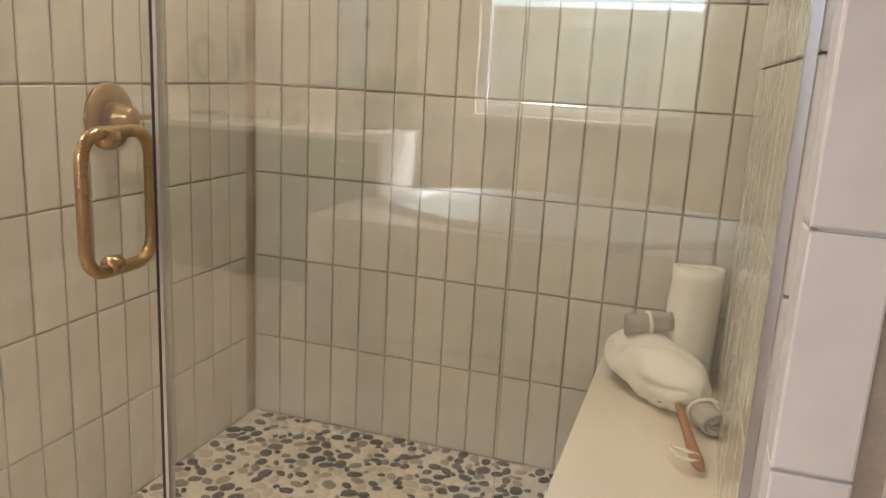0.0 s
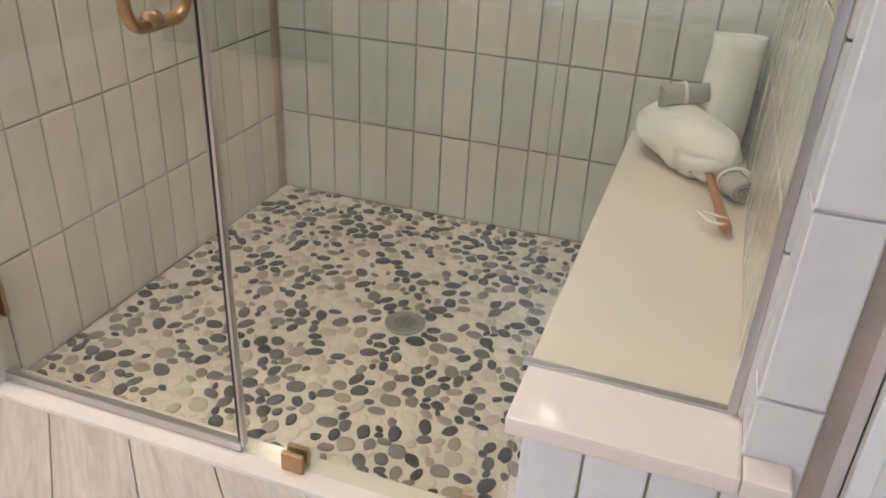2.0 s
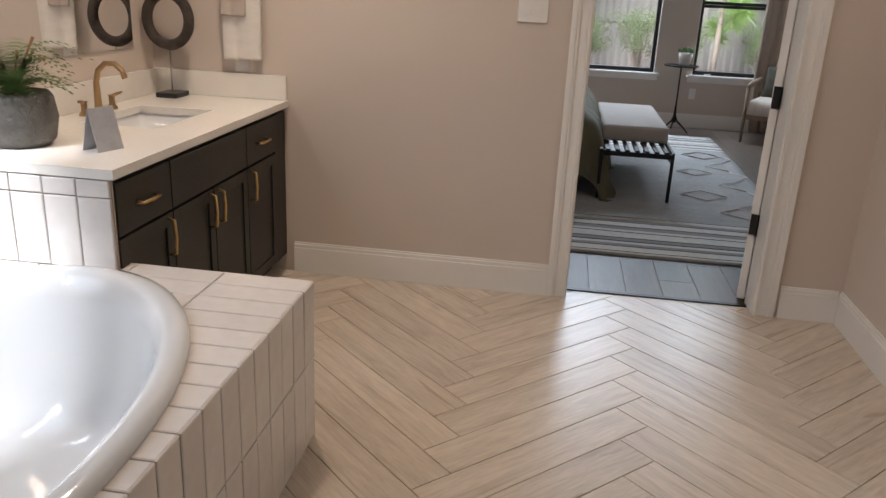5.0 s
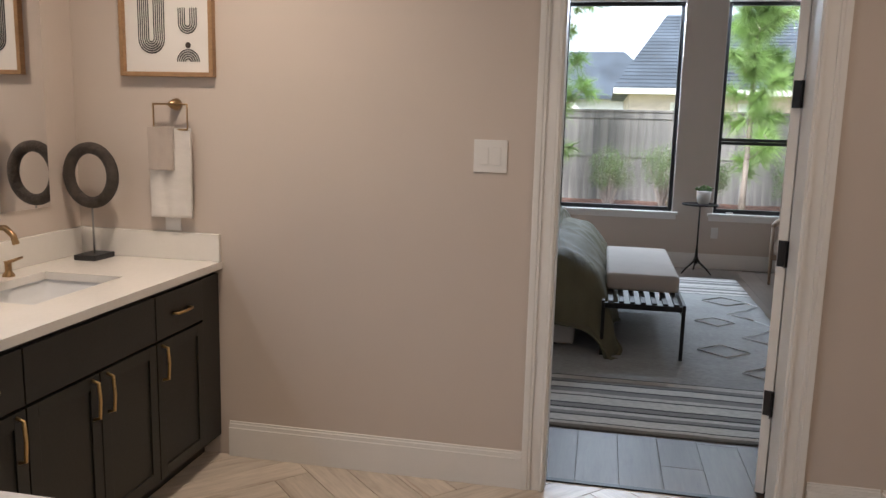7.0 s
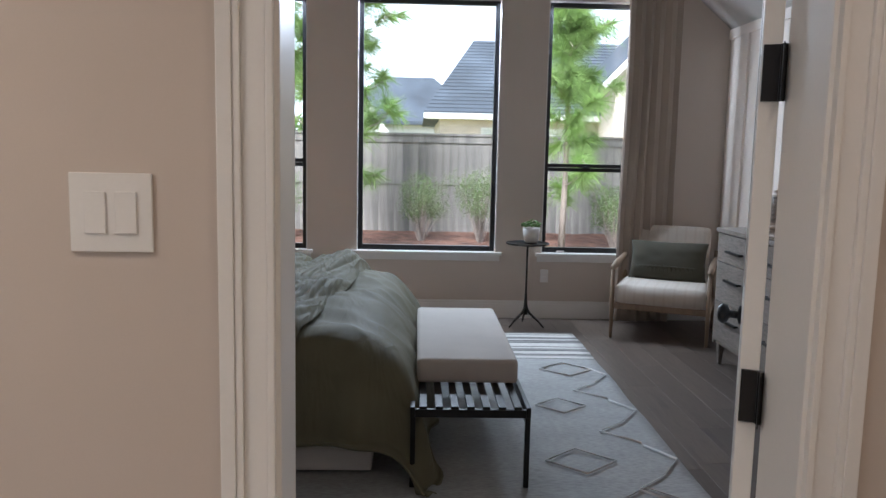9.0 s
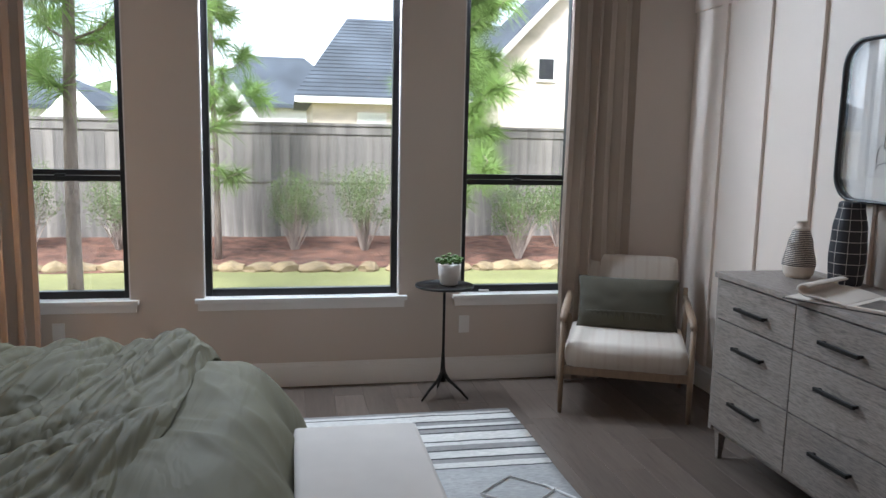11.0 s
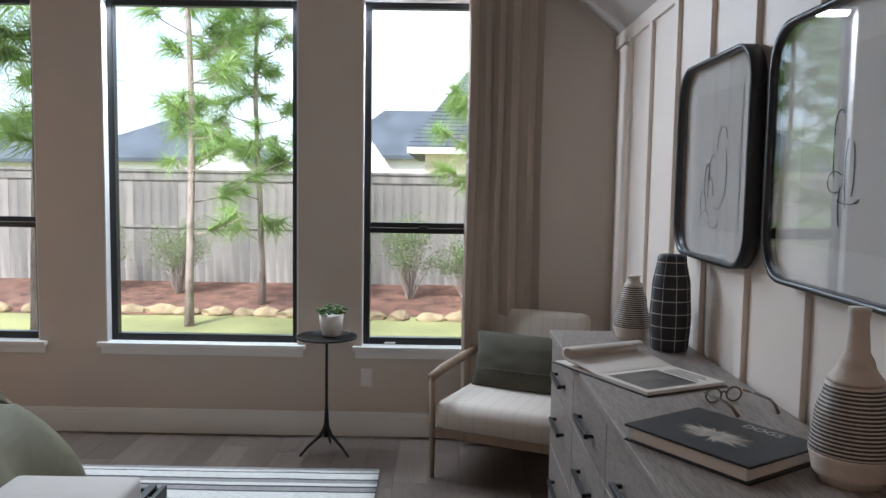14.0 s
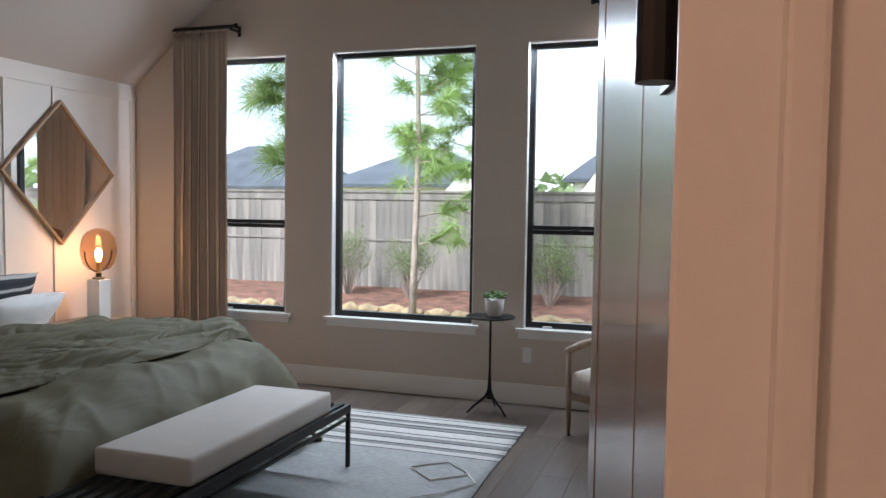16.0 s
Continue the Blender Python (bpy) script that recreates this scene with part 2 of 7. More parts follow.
# ---- shape helpers ----
def boxes(*bs, bevel=0.0):
    bm = bmesh.new()
    for x0, y0, z0, x1, y1, z1 in bs:
        vs = [bm.verts.new(p) for p in ((x0, y0, z0), (x1, y0, z0), (x1, y1, z0), (x0, y1, z0), (x0, y0, z1), (x1, y0, z1), (x1, y1, z1), (x0, y1, z1))]
        for f in ((3, 2, 1, 0), (4, 5, 6, 7), (0, 1, 5, 4), (1, 2, 6, 5), (2, 3, 7, 6), (3, 0, 4, 7)):
            bm.faces.new([vs[i] for i in f])
    if bevel:
        bmesh.ops.bevel(bm, geom=bm.edges[:], offset=bevel, segments=2, affect="EDGES", profile=0.6)
    return bm


def lathe(profile, seg=32, bm=None, at=(0, 0, 0)):
    bm = bm or bmesh.new()
    rings = []
    for r, z in profile:
        rings.append([bm.verts.new((at[0] + r * math.cos(2 * math.pi * i / seg), at[1] + r * math.sin(2 * math.pi * i / seg), at[2] + z)) for i in range(seg)])
    for a, b in zip(rings, rings[1:]):
        for i in range(seg):
            bm.faces.new((a[i], a[(i + 1) % seg], b[(i + 1) % seg], b[i]))
    bm.faces.new(rings[0][::-1])
    bm.faces.new(rings[-1])
    return bm


def tube(points, r, seg=10, closed=False, bm=None, flat=1.0):
    """A round bar along points; r may be a list."""
    bm = bm or bmesh.new()
    pts = [Vector(p) for p in points]
    n = len(pts)
    rings = []
    side = None
    for i, p in enumerate(pts):
        a = pts[(i - 1) % n] if closed or i else p
        b = pts[(i + 1) % n] if closed or i < n - 1 else p
        d = (b - a).normalized()
        if side is None:
            side = d.orthogonal().normalized()
        side = (side - d * side.dot(d)).normalized()
        up = d.cross(side)
        rad = r[i] if isinstance(r, (list, tuple)) else r
        rings.append([bm.verts.new(p + side * math.cos(2 * math.pi * k / seg) * rad + up * math.sin(2 * math.pi * k / seg) * rad * flat) for k in range(seg)])
    for i in range(n if closed else n - 1):
        a, b = rings[i], rings[(i + 1) % n]
        for k in range(seg):
            bm.faces.new((a[k], a[(k + 1) % seg], b[(k + 1) % seg], b[k]))
    if not closed:
        bm.faces.new(rings[0][::-1])
        bm.faces.new(rings[-1])
    return bm


def sheet(nu, nv, f, bm=None):
    """A grid of points f(u, v), u and v from 0 to 1."""
    bm = bm or bmesh.new()
    g = [[bm.verts.new(f(i / nu, j / nv)) for j in range(nv + 1)] for i in range(nu + 1)]
    for i in range(nu):
        for j in range(nv):
            bm.faces.new((g[i][j], g[i + 1][j], g[i + 1][j + 1], g[i][j + 1]))
    return bm


def cushion_bm(w, d, h, n=2.6, p=0.55, seg=28, wave=0.0):
    """A soft pillow: a full middle that thins towards its seams."""
    bm = bmesh.new()
    for s in (1, -1):
        def f(u, v):
            x, y = 2 * u - 1, 2 * v - 1
            k = max(0.0, (1 - abs(x) ** n) * (1 - abs(y) ** n)) ** p
            pin = 1 - 0.06 * (1 - abs(y) ** 2) * abs(x) ** 4
            return (x * w / 2 * pin, y * d / 2 * (1 - 0.05 * (1 - x * x) * abs(y) ** 4), s * k * h / 2 + wave * noise.noise((x * 3, y * 3, s)))
        sheet(seg, seg, f, bm)
    bmesh.ops.remove_doubles(bm, verts=bm.verts[:], dist=0.0005)
    return bm


def mesh_of(name, bm, material, smooth=False):
    bmesh.ops.recalc_face_normals(bm, faces=bm.faces[:])
    me = bpy.data.meshes.new(name)
    bm.to_mesh(me)
    bm.free()
    me.materials.append(material)
    if smooth:
        for p in me.polygons:
            p.use_smooth = True
    return me


def part(name, bm, material, parent=None, label="", smooth=False, m=None):
    me = mesh_of(name, bm, material, smooth)
    ob = new(name, me)
    ob.parent = parent
    if m is not None:
        ob.matrix_basis = m
    if label:
        ob["label"] = label
    return ob


def thing(name, label, category, m=None, group="", kind=""):
    ob = new(name)
    ob.empty_display_size = 0.05
    if m is not None:
        ob.matrix_basis = m
    return tagged(ob, label, category, group, kind)


def solid(name, bm, material, label, category, m=None, smooth=False, group="", kind=""):
    return tagged(part(name, bm, material, None, "", smooth, m), label, category, group, kind)


def wall_boxes(axis, a0, a1, s0, s1, z0, z1, openings):
    """Blocks of a wall that spans s0..s1 along y (axis x) or along x (axis y), with openings (s, s, z, z)."""
    out = []
    cuts = sorted(openings)
    pos = s0
    for sa, sb, za, zb in cuts:
        out.append((pos, sa, z0, z1))
        if za > z0:
            out.append((sa, sb, z0, za))
        if zb < z1:
            out.append((sa, sb, zb, z1))
        pos = sb
    out.append((pos, s1, z0, z1))
    return [(a0, s, za, a1, t, zb) if axis == "x" else (s, a0, za, t, a1, zb) for s, t, za, zb in out]


# ---- setting: walls, floors, ceilings ----
XW, XD, XB = -8.27, -2.95, -2.81          # window wall; door wall, bedroom face and bath face
YR, YL = 2.95, -2.12                      # panelled walls of the bedroom
EAVE, TOP = 2.50, 3.40
YS, YBACK = 1.345, -1.93                   # bath walls
WINDOWS = [(-1.37, -0.62), (-0.197, 1.003), (1.40, 2.15)]
WZ0, WZ1 = 0.575, 2.705
ST = "structure"


def structure(name, bm, material, label, category):
    return solid(name, bm, material, label, category, kind=ST)


bm = boxes(*wall_boxes("x", XW - 0.16, XW, YL - 0.12, YR + 0.12, -0.15, TOP + 0.1, [(a, b, WZ0, WZ1) for a, b in WINDOWS]))
structure("wall_west", bm, M_WALL, "greige painted bedroom wall with three windows", "wall")
structure("wall_north", boxes((XW, YR, -0.1, XD, YR + 0.12, TOP)), M_PANEL, "ivory painted board and batten wall", "wall")
structure("wall_south", boxes((XW, YL - 0.12, -0.1, XD, YL, TOP)), M_PANEL, "ivory painted panelled wall behind the bed", "wall")
bm = boxes(*wall_boxes("x", XD, XB, YL - 0.12, YR + 0.12, -0.1, TOP, [(0.085, 0.985, -0.1, 2.46), (1.72, 2.70, -0.1, 2.46)]))
structure("wall_east", bm, M_WALL, "greige painted wall with two doorways", "wall")
bm = boxes((XB, YS, -0.1, -1.25, YS + 0.12, 2.74))
structure("wall_bath_north", bm, M_WALL, "greige painted bathroom wall", "wall")
structure("wall_shower_left", boxes((-1.25, 1.375, -0.1, -1.14, 2.77, 2.74)), M_GROUT, "tan grout of the tiled shower side wall", "wall")
structure("wall_shower_back", boxes((-1.25, 2.655, -0.1, 0.6, 2.77, 2.74)), M_GROUT, "tan grout of the tiled shower back wall", "wall")
structure("wall_shower_right", boxes((0.378, 1.345, -0.1, 0.50, 2.655, 2.74)), M_GROUT, "tan grout of the shower end wall", "wall")
bm = boxes((0.50, 1.345, -0.1, 0.52, 1.45, 2.74), (0.52, 1.345, 2.10, 1.36, 1.45, 2.74), (1.36, 1.345, -0.1, 1.82, 1.45, 2.74))
structure("wall_bath_northeast", bm, M_WALL, "greige painted wall with a cased doorway", "wall")
# Added boxes that stop the bright outdoors leaking in behind the doorway.
structure("wall_closet", boxes((0.52, 1.455, -0.1, 1.82, 1.56, 2.74), (0.52, 1.362, -0.1, 1.36, 1.455, -0.006)), M_WALL, "unseen plug closing the gap behind the closet doorway", "wall")
BW = (-1.0, 0.22, 0.97, 2.15)             # window over the tub
structure("wall_bath_south", boxes(*wall_boxes("y", YBACK - 0.14, YBACK, XB, 1.82, -0.1, 2.74, [BW])), M_WALL, "greige painted bathroom wall with a window over the tub", "wall")
structure("wall_bath_east", boxes((1.70, YBACK, -0.1, 1.82, 1.345, 2.74)), M_WALL, "plain greige bathroom wall", "wall")
structure("wall_hall_east", boxes((-1.37, YS + 0.12, -0.1, -1.25, 3.1, 2.74)), M_WALL, "plain hall wall", "wall")
structure("wall_hall_north", boxes((XB, 2.98, -0.1, -1.25, 3.1, 2.74)), M_WALL, "plain hall wall", "wall")
slope = 0.85
yl2, yr2 = YL + (TOP - EAVE) / slope, YR - (TOP - EAVE) / slope
bm = bmesh.new()
prof = [(YL - 0.1, EAVE), (YL, EAVE), (yl2, TOP), (yr2, TOP), (YR, EAVE), (YR + 0.1, EAVE), (YR + 0.1, TOP + 0.1), (YL - 0.1, TOP + 0.1)]
ends = [[bm.verts.new((x, y, z)) for y, z in prof] for x in (XW - 0.1, XB)]
for i in range(8):
    bm.faces.new((ends[0][i], ends[0][(i + 1) % 8], ends[1][(i + 1) % 8], ends[1][i]))
bm.faces.new(ends[0])
bm.faces.new(ends[1][::-1])
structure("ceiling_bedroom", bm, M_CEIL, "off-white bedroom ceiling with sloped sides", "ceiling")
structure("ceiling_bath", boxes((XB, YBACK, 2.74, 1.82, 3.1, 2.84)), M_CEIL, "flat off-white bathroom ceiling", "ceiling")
floor_bed = structure("floor_bedroom", boxes((XW, YL, -0.06, -2.905, YR, -0.006)), M_DARKGAP, "grey-brown plank floor of the bedroom", "floor")
floor_bath = structure("floor_bath", boxes((-2.905, YBACK, -0.06, 1.70, 1.36, -0.006)), M_TANGAP, "whitewashed herringbone floor of the bathroom", "floor")
floor_hall = structure("floor_hall", boxes((-2.905, YS + 0.12, -0.06, -1.37, 2.98, 0)), M_FLOOR_BED, "grey-brown plank floor of the hall", "floor")
structure("threshold", boxes((-2.925, 0.106, -0.004, -2.895, 0.964, 0.006), bevel=0.002), M_DARKMETAL, "dark metal threshold strip in the doorway", "trim")


def baseboard(x0, y0, x1, y1, nx, ny, h=0.155, t=0.016):
    """A skirting with a stepped top, off the wall along (nx, ny)."""
    def bx(t, z0, z1):
        return (min(x0, x1, x0 + nx * t), min(y0, y1, y0 + ny * t), z0, max(x0, x1, x0 + nx * t), max(y0, y1, y0 + ny * t), z1)
    bm = boxes(bx(t, 0.0, h - 0.028), bx(t * 0.72, h - 0.028, h - 0.01), bx(t * 0.45, h - 0.01, h), bevel=0.0015)
    return structure("baseboard", bm, M_WHITE, "white painted moulded baseboard", "baseboard")


baseboard(XW, YL, XW, YR, 1, 0)
baseboard(XW + 0.017, YR, XD - 0.001, YR, 0, -1)
baseboard(XW + 0.017, YL, XD - 0.001, YL, 0, 1)
baseboard(XD, 1.14, XD, 1.62, -1, 0)
baseboard(XD, YL + 0.017, XD, 0.0, -1, 0)
baseboard(XB, -1.25, XB, 0.02, 1, 0)
baseboard(XB, 1.075, XB, YS - 0.017, 1, 0)
baseboard(XB + 0.001, YS, -1.262, YS, 0, -1)


def casing(name, y0, y1, z1, label, thick=0.02):
    """A doorway's lining, stop and moulded casings on both faces."""
    th = thing(name, label, "door frame", kind=ST)
    part("jamb", boxes((XD - 0.004, y0, 0, XB + 0.004, y0 + 0.02, z1), bevel=0.002), M_WHITE, th)
    part("jamb", boxes((XD - 0.004, y1 - thick, 0, XB + 0.004, y1, z1), bevel=0.002), M_WHITE, th)
    part("head", boxes((XD - 0.004, y0 + 0.02, z1 - 0.02, XB + 0.004, y1 - thick, z1), bevel=0.002), M_WHITE, th)
    for side, x in ((1, XB), (-1, XD)):
        for a, b in ((y0 - 0.075, y0 + 0.012), (y1 - 0.012, y1 + 0.075)):
            out = a < y0
            bs = []
            for k, (f0, f1, t) in enumerate(((0.0, 0.28, 0.022), (0.28, 0.42, 0.019), (0.42, 0.86, 0.012), (0.86, 1.0, 0.019))):
                g0, g1 = (f0, f1) if out else (1 - f1, 1 - f0)
                xs = sorted((x, x + side * t))
                bs.append((xs[0], a + (b - a) * g0, 0, xs[1], a + (b - a) * g1, z1 + 0.07))
            part("casing", boxes(*bs, bevel=0.002), M_WHITE, th)
        xs = sorted((x, x + side * 0.018))
        part("casing", boxes((xs[0], y0 + 0.012, z1 - 0.012, xs[1], y1 - 0.012, z1 + 0.07), bevel=0.003), M_WHITE, th)
    return th


casing("door_frame_bath", 0.085, 0.985, 2.46, "white painted bathroom door frame with moulded casing")
casing("door_frame_hall", 1.72, 2.70, 2.46, "white painted entry door frame with moulded casing", 0.043)


M_STAINED = wood("brown_stained_door", (0.30, 0.19, 0.135), (0.19, 0.115, 0.08), 0.27, 2, 1.0, False, 0.1)


M_STAINED.node_tree.nodes["Principled BSDF"].inputs["Coat Weight"].default_value = 0.5
M_STAINED.node_tree.nodes["Principled BSDF"].inputs["Coat Roughness"].default_value = 0.16


def door_leaf(name, hinge, angle, w, label, hinges, paint=M_WHITE, sunk=0.004):
    """A two-panel leaf that runs along +x from its hinge before it is turned."""
    th = thing(name, label, "door", pose(hinge[0], hinge[1], 0, 0, 0, angle), kind=ST)
    h, t = 2.42, 0.035
    leaf = part("leaf", boxes((0.003, 0, 0.012, 0.12, t, h), (w - 0.12, 0, 0.012, w, t, h), (0.12, 0, 0.012, w - 0.12, t, 0.24), (0.12, 0, 0.95, w - 0.12, t, 1.09), (0.12, 0, h - 0.13, w - 0.12, t, h), bevel=0.002), paint, th)
    for z0, z1 in ((0.24, 0.95), (1.09, h - 0.13)):
        part("panel", boxes((0.121, sunk * 2, z0 + 0.001, w - 0.121, t - sunk * 2, z1 - 0.001), (0.16, sunk, z0 + 0.04, w - 0.16, t - sunk, z1 - 0.04), bevel=0.003), paint, leaf)
    for z in hinges:
        part("hinge", tube([(-0.006, -0.004, z - 0.05), (-0.006, -0.004, z + 0.05)], 0.007, 10, bm=boxes((-0.004, -0.0015, z - 0.05, 0.0028, t * 0.9, z + 0.05), (-0.04, -0.003, z - 0.05, -0.004, -0.0005, z + 0.05), bevel=0.001)), M_BLACK, th, "black butt hinge")
    knob = lathe([(0.026, 0), (0.026, 0.006), (0.011, 0.01), (0.011, 0.03), (0.024, 0.036), (0.028, 0.048), (0.02, 0.06), (0.004, 0.063)], 24)
    part("knob", knob, M_BLACK, th, "black door knob", True, Matrix.Translation((w - 0.07, t, 1.0)) @ pose(0, 0, 0, -90, 0, 0))
    return th


door_leaf("door_bath", (XD - 0.02, 0.963), 157, 0.80, "white panelled bathroom door standing open", (0.39, 0.985, 1.58, 2.18))
hall_door = door_leaf("door_hall", (XD - 0.024, 2.687), 191.0, 0.685, "glossy brown panelled entry door standing open", (0.39, 0.985), M_STAINED, 0.0006)
part("hinge", tube([(0.004, 0.0465, 1.548), (0.004, 0.0465, 1.65)], 0.011, 12, bm=boxes((0.0, 0.0352, 1.548, 0.05, 0.038, 1.65))), M_BLACK, hall_door, "black butt hinge")


def window(name, y0, y1, double, label):
    th = thing(name, label, "window", kind=ST)
    x0, x1 = XW - 0.115, XW - 0.06
    f = 0.045
    part("window_frame", boxes((x0, y0, WZ0, x1, y0 + f, WZ1), (x0, y1 - f, WZ0, x1, y1, WZ1), (x0, y0 + f, WZ0, x1, y1 - f, WZ0 + f), (x0, y0 + f, WZ1 - f, x1, y1 - f, WZ1), bevel=0.003), M_BLACK, th)
    # white reveal lining and sill
    part("reveal", boxes((x1 + 0.001, y0 - 0.002, WZ0 + 0.003, XW + 0.003, y0 + 0.006, WZ1), (x1 + 0.001, y1 - 0.006, WZ0 + 0.003, XW + 0.003, y1 + 0.002, WZ1), (x1 + 0.001, y0 + 0.006, WZ1 - 0.008, XW + 0.003, y1 - 0.006, WZ1 + 0.002)), M_WHITE, th)
    part("window_sill", boxes((x1 + 0.001, y0 + 0.001, WZ0 - 0.02, XW, y1 - 0.001, WZ0 + 0.002), (XW, y0 - 0.05, WZ0 - 0.024, XW + 0.045, y1 + 0.05, WZ0 + 0.002), (XW + 0.0005, y0 - 0.035, WZ0 - 0.075, XW + 0.016, y1 + 0.035, WZ0 - 0.0245), bevel=0.003), M_WHITE, th)
    xm = (x0 + x1) / 2
    if double:
        zr = 1.315
        part("meeting_rail", boxes((x0 + 0.006, y0 + f, zr - 0.032, x1 + 0.004, y1 - f, zr), (x0, y0 + f, zr + 0.002, x1 - 0.02, y1 - f, zr + 0.034), bevel=0.003), M_BLACK, th)
        part("sash_lock", boxes((x1 + 0.001, (y0 + y1) / 2 - 0.03, zr - 0.004, x1 + 0.018, (y0 + y1) / 2 + 0.03, zr + 0.012), bevel=0.004), M_BLACK, th)
        part("lift", boxes((x1 + 0.001, y0 + 0.14, WZ0 + 0.004, x1 + 0.02, y0 + 0.21, WZ0 + 0.018), bevel=0.004), M_WHITE, th, "white sash latch")
        ranges = ((WZ0 + f, zr - 0.032), (zr + 0.034, WZ1 - f))
    else:
        ranges = ((WZ0 + f, WZ1 - f),)
    for za, zb in ranges:
        p = part("pane", boxes((xm - 0.003, y0 + f, za, xm + 0.003, y1 - f, zb)), M_GLASS, th)
        p.visible_shadow = False
    return th


window("window_1", *WINDOWS[0], True, "black-framed single-hung window with a white sill")
window("window_2", *WINDOWS[1], False, "large black-framed fixed window with a white sill")
window("window_3", *WINDOWS[2], True, "black-framed single-hung window with a white sill")

th = thing("window_4", "white-framed window over the bathtub", "window", kind=ST)
a, b, c, d = BW
y0, y1 = YBACK - 0.10, YBACK - 0.05
part("window_frame", boxes((a, y0, c, a + 0.05, y1, d), (b - 0.05, y0, c, b, y1, d), (a + 0.05, y0, c, b - 0.05, y1, c + 0.05), (a + 0.05, y0, d - 0.05, b - 0.05, y1, d), bevel=0.003), M_WHITE, th)
p = part("pane", boxes((a + 0.05, YBACK - 0.078, c + 0.05, b - 0.05, YBACK - 0.072, d - 0.05)), M_GLASS, th)
p.visible_shadow = False
part("window_sill", boxes((a - 0.05, YBACK - 0.05, c - 0.03, b + 0.05, YBACK + 0.03, c - 0.002), bevel=0.004), M_WHITE, th)

# battens on the panelled walls
for i in range(10):
    x = -7.895 + 0.452 * i
    structure("batten", boxes((x - 0.032, YR - 0.02, 0.155, x + 0.032, YR, 2.42), bevel=0.002), M_PANEL, "ivory painted vertical wall batten", "trim")
structure("batten_rail", boxes((XW + 0.001, YR - 0.018, 2.42, XD - 0.001, YR, EAVE), bevel=0.002), M_PANEL, "ivory painted wall top rail", "trim")
for x in (-8.22, -7.36, -6.91, -5.5, -4.1):
    structure("batten", boxes((x - 0.03, YL, 0.155, x + 0.03, YL + 0.014, 2.42), bevel=0.002), M_PANEL, "ivory painted vertical wall batten", "trim")
structure("batten_rail", boxes((XW + 0.001, YL, 2.36, XD - 0.001, YL + 0.016, 2.42), bevel=0.002), M_PANEL, "ivory painted wall top rail", "trim")


# ---- bedroom: rug, bed, bench ----
def rug_mat():
    m, nt, b = base_mat("striped_woven_rug")
    v = coords(nt)
    sep = nt.nodes.new("ShaderNodeSeparateXYZ")
    nt.links.new(v, sep.inputs[0])
    wob = noise_tex(nt, coords(nt, (1, 1.2, 1)), 2.0, 3)
    add = nt.nodes.new("ShaderNodeMath")
    add.operation = "MULTIPLY_ADD"
    add.inputs[1].default_value, add.inputs[2].default_value = 0.035, -0.0175
    nt.links.new(wob, add.inputs[0])
    ab = nt.nodes.new("ShaderNodeMath")
    ab.operation = "ABSOLUTE"
    nt.links.new(sep.outputs[0], ab.inputs[0])
    fl = nt.nodes.new("ShaderNodeMath")
    fl.operation = "SUBTRACT"
    fl.inputs[0].default_value = 2.08
    nt.links.new(ab.outputs[0], fl.inputs[1])
    ad = nt.nodes.new("ShaderNodeMath")
    nt.links.new(fl.outputs[0], ad.inputs[0])
    nt.links.new(add.outputs[0], ad.inputs[1])
    cream, grey, black, mid = (0.66, 0.64, 0.60), (0.28, 0.27, 0.26), (0.035, 0.034, 0.034), (0.42, 0.42, 0.41)
    stops = [(0.0, grey), (0.03, cream), (0.06, black), (0.072, cream), (0.15, black), (0.165, grey), (0.21, cream), (0.25, black), (0.268, grey), (0.32, black),
             (0.335, cream), (0.44, black), (0.455, cream), (0.50, grey), (0.56, black), (0.575, cream), (0.66, black), (0.675, grey), (0.72, cream), (0.78, black), (0.79, mid), (0.95, mid)]
    c = ramp(nt, ad.outputs[0], stops, "CONSTANT")
    weave = noise_tex(nt, coords(nt, (1, 0.25, 1)), 120, 3)
    c = mix(nt, 1.0, c, ramp(nt, weave, [(0.3, (0.72,) * 3), (0.7, (1.05,) * 3)]), "MULTIPLY")
    c = mix(nt, 1.0, c, ramp(nt, noise_tex(nt, coords(nt, (1, 0.3, 1)), 6, 3), [(0.3, (0.85,) * 3), (0.7, (1.0,) * 3)]), "MULTIPLY")
    nt.links.new(c, b.inputs["Base Color"])
    b.inputs["Roughness"].default_value = 0.95
    bump(nt, b, weave, 0.5, 0.004)
    return m


M_RUG = rug_mat()
rug = thing("area_rug", "large flatwoven rug with cream, grey and black stripes", "rug", pose(-5.58, 0.2, 0))


def rug_f(u, v):
    x, y = (2 * u - 1) * 2.08, (2 * v - 1) * 1.38
    edge = 0.012 * noise.noise((x * 2, y * 2, 1))
    return (x + edge * abs(2 * u - 1), y + edge * abs(2 * v - 1), 0.010 + 0.004 * noise.noise((x * 1.5, y * 1.5, 7)))


bm = sheet(60, 40, rug_f)
ob = part("weave", bm, M_RUG, rug, "", True)
ob.modifiers.new("thick", "SOLIDIFY").thickness = 0.009
M_TUFT = surf("cream_tufted_yarn", (0.60, 0.59, 0.57), 0.95, 0.08, 8, 300, 0.5, dist=0.003)
for k in range(7):
    cx = -1.05 + 0.35 * k
    pts = [(cx, 1.25, 0.019), (cx + 0.16, 1.08, 0.019), (cx + 0.32, 1.25, 0.019)] if k % 2 else [(cx, 1.25, 0.019), (cx + 0.17, 1.36, 0.019), (cx + 0.34, 1.25, 0.019)]
    part("tufted_line", tube(pts, 0.006, 6, flat=0.3), M_TUFT, rug, "raised cream zigzag yarn", True)
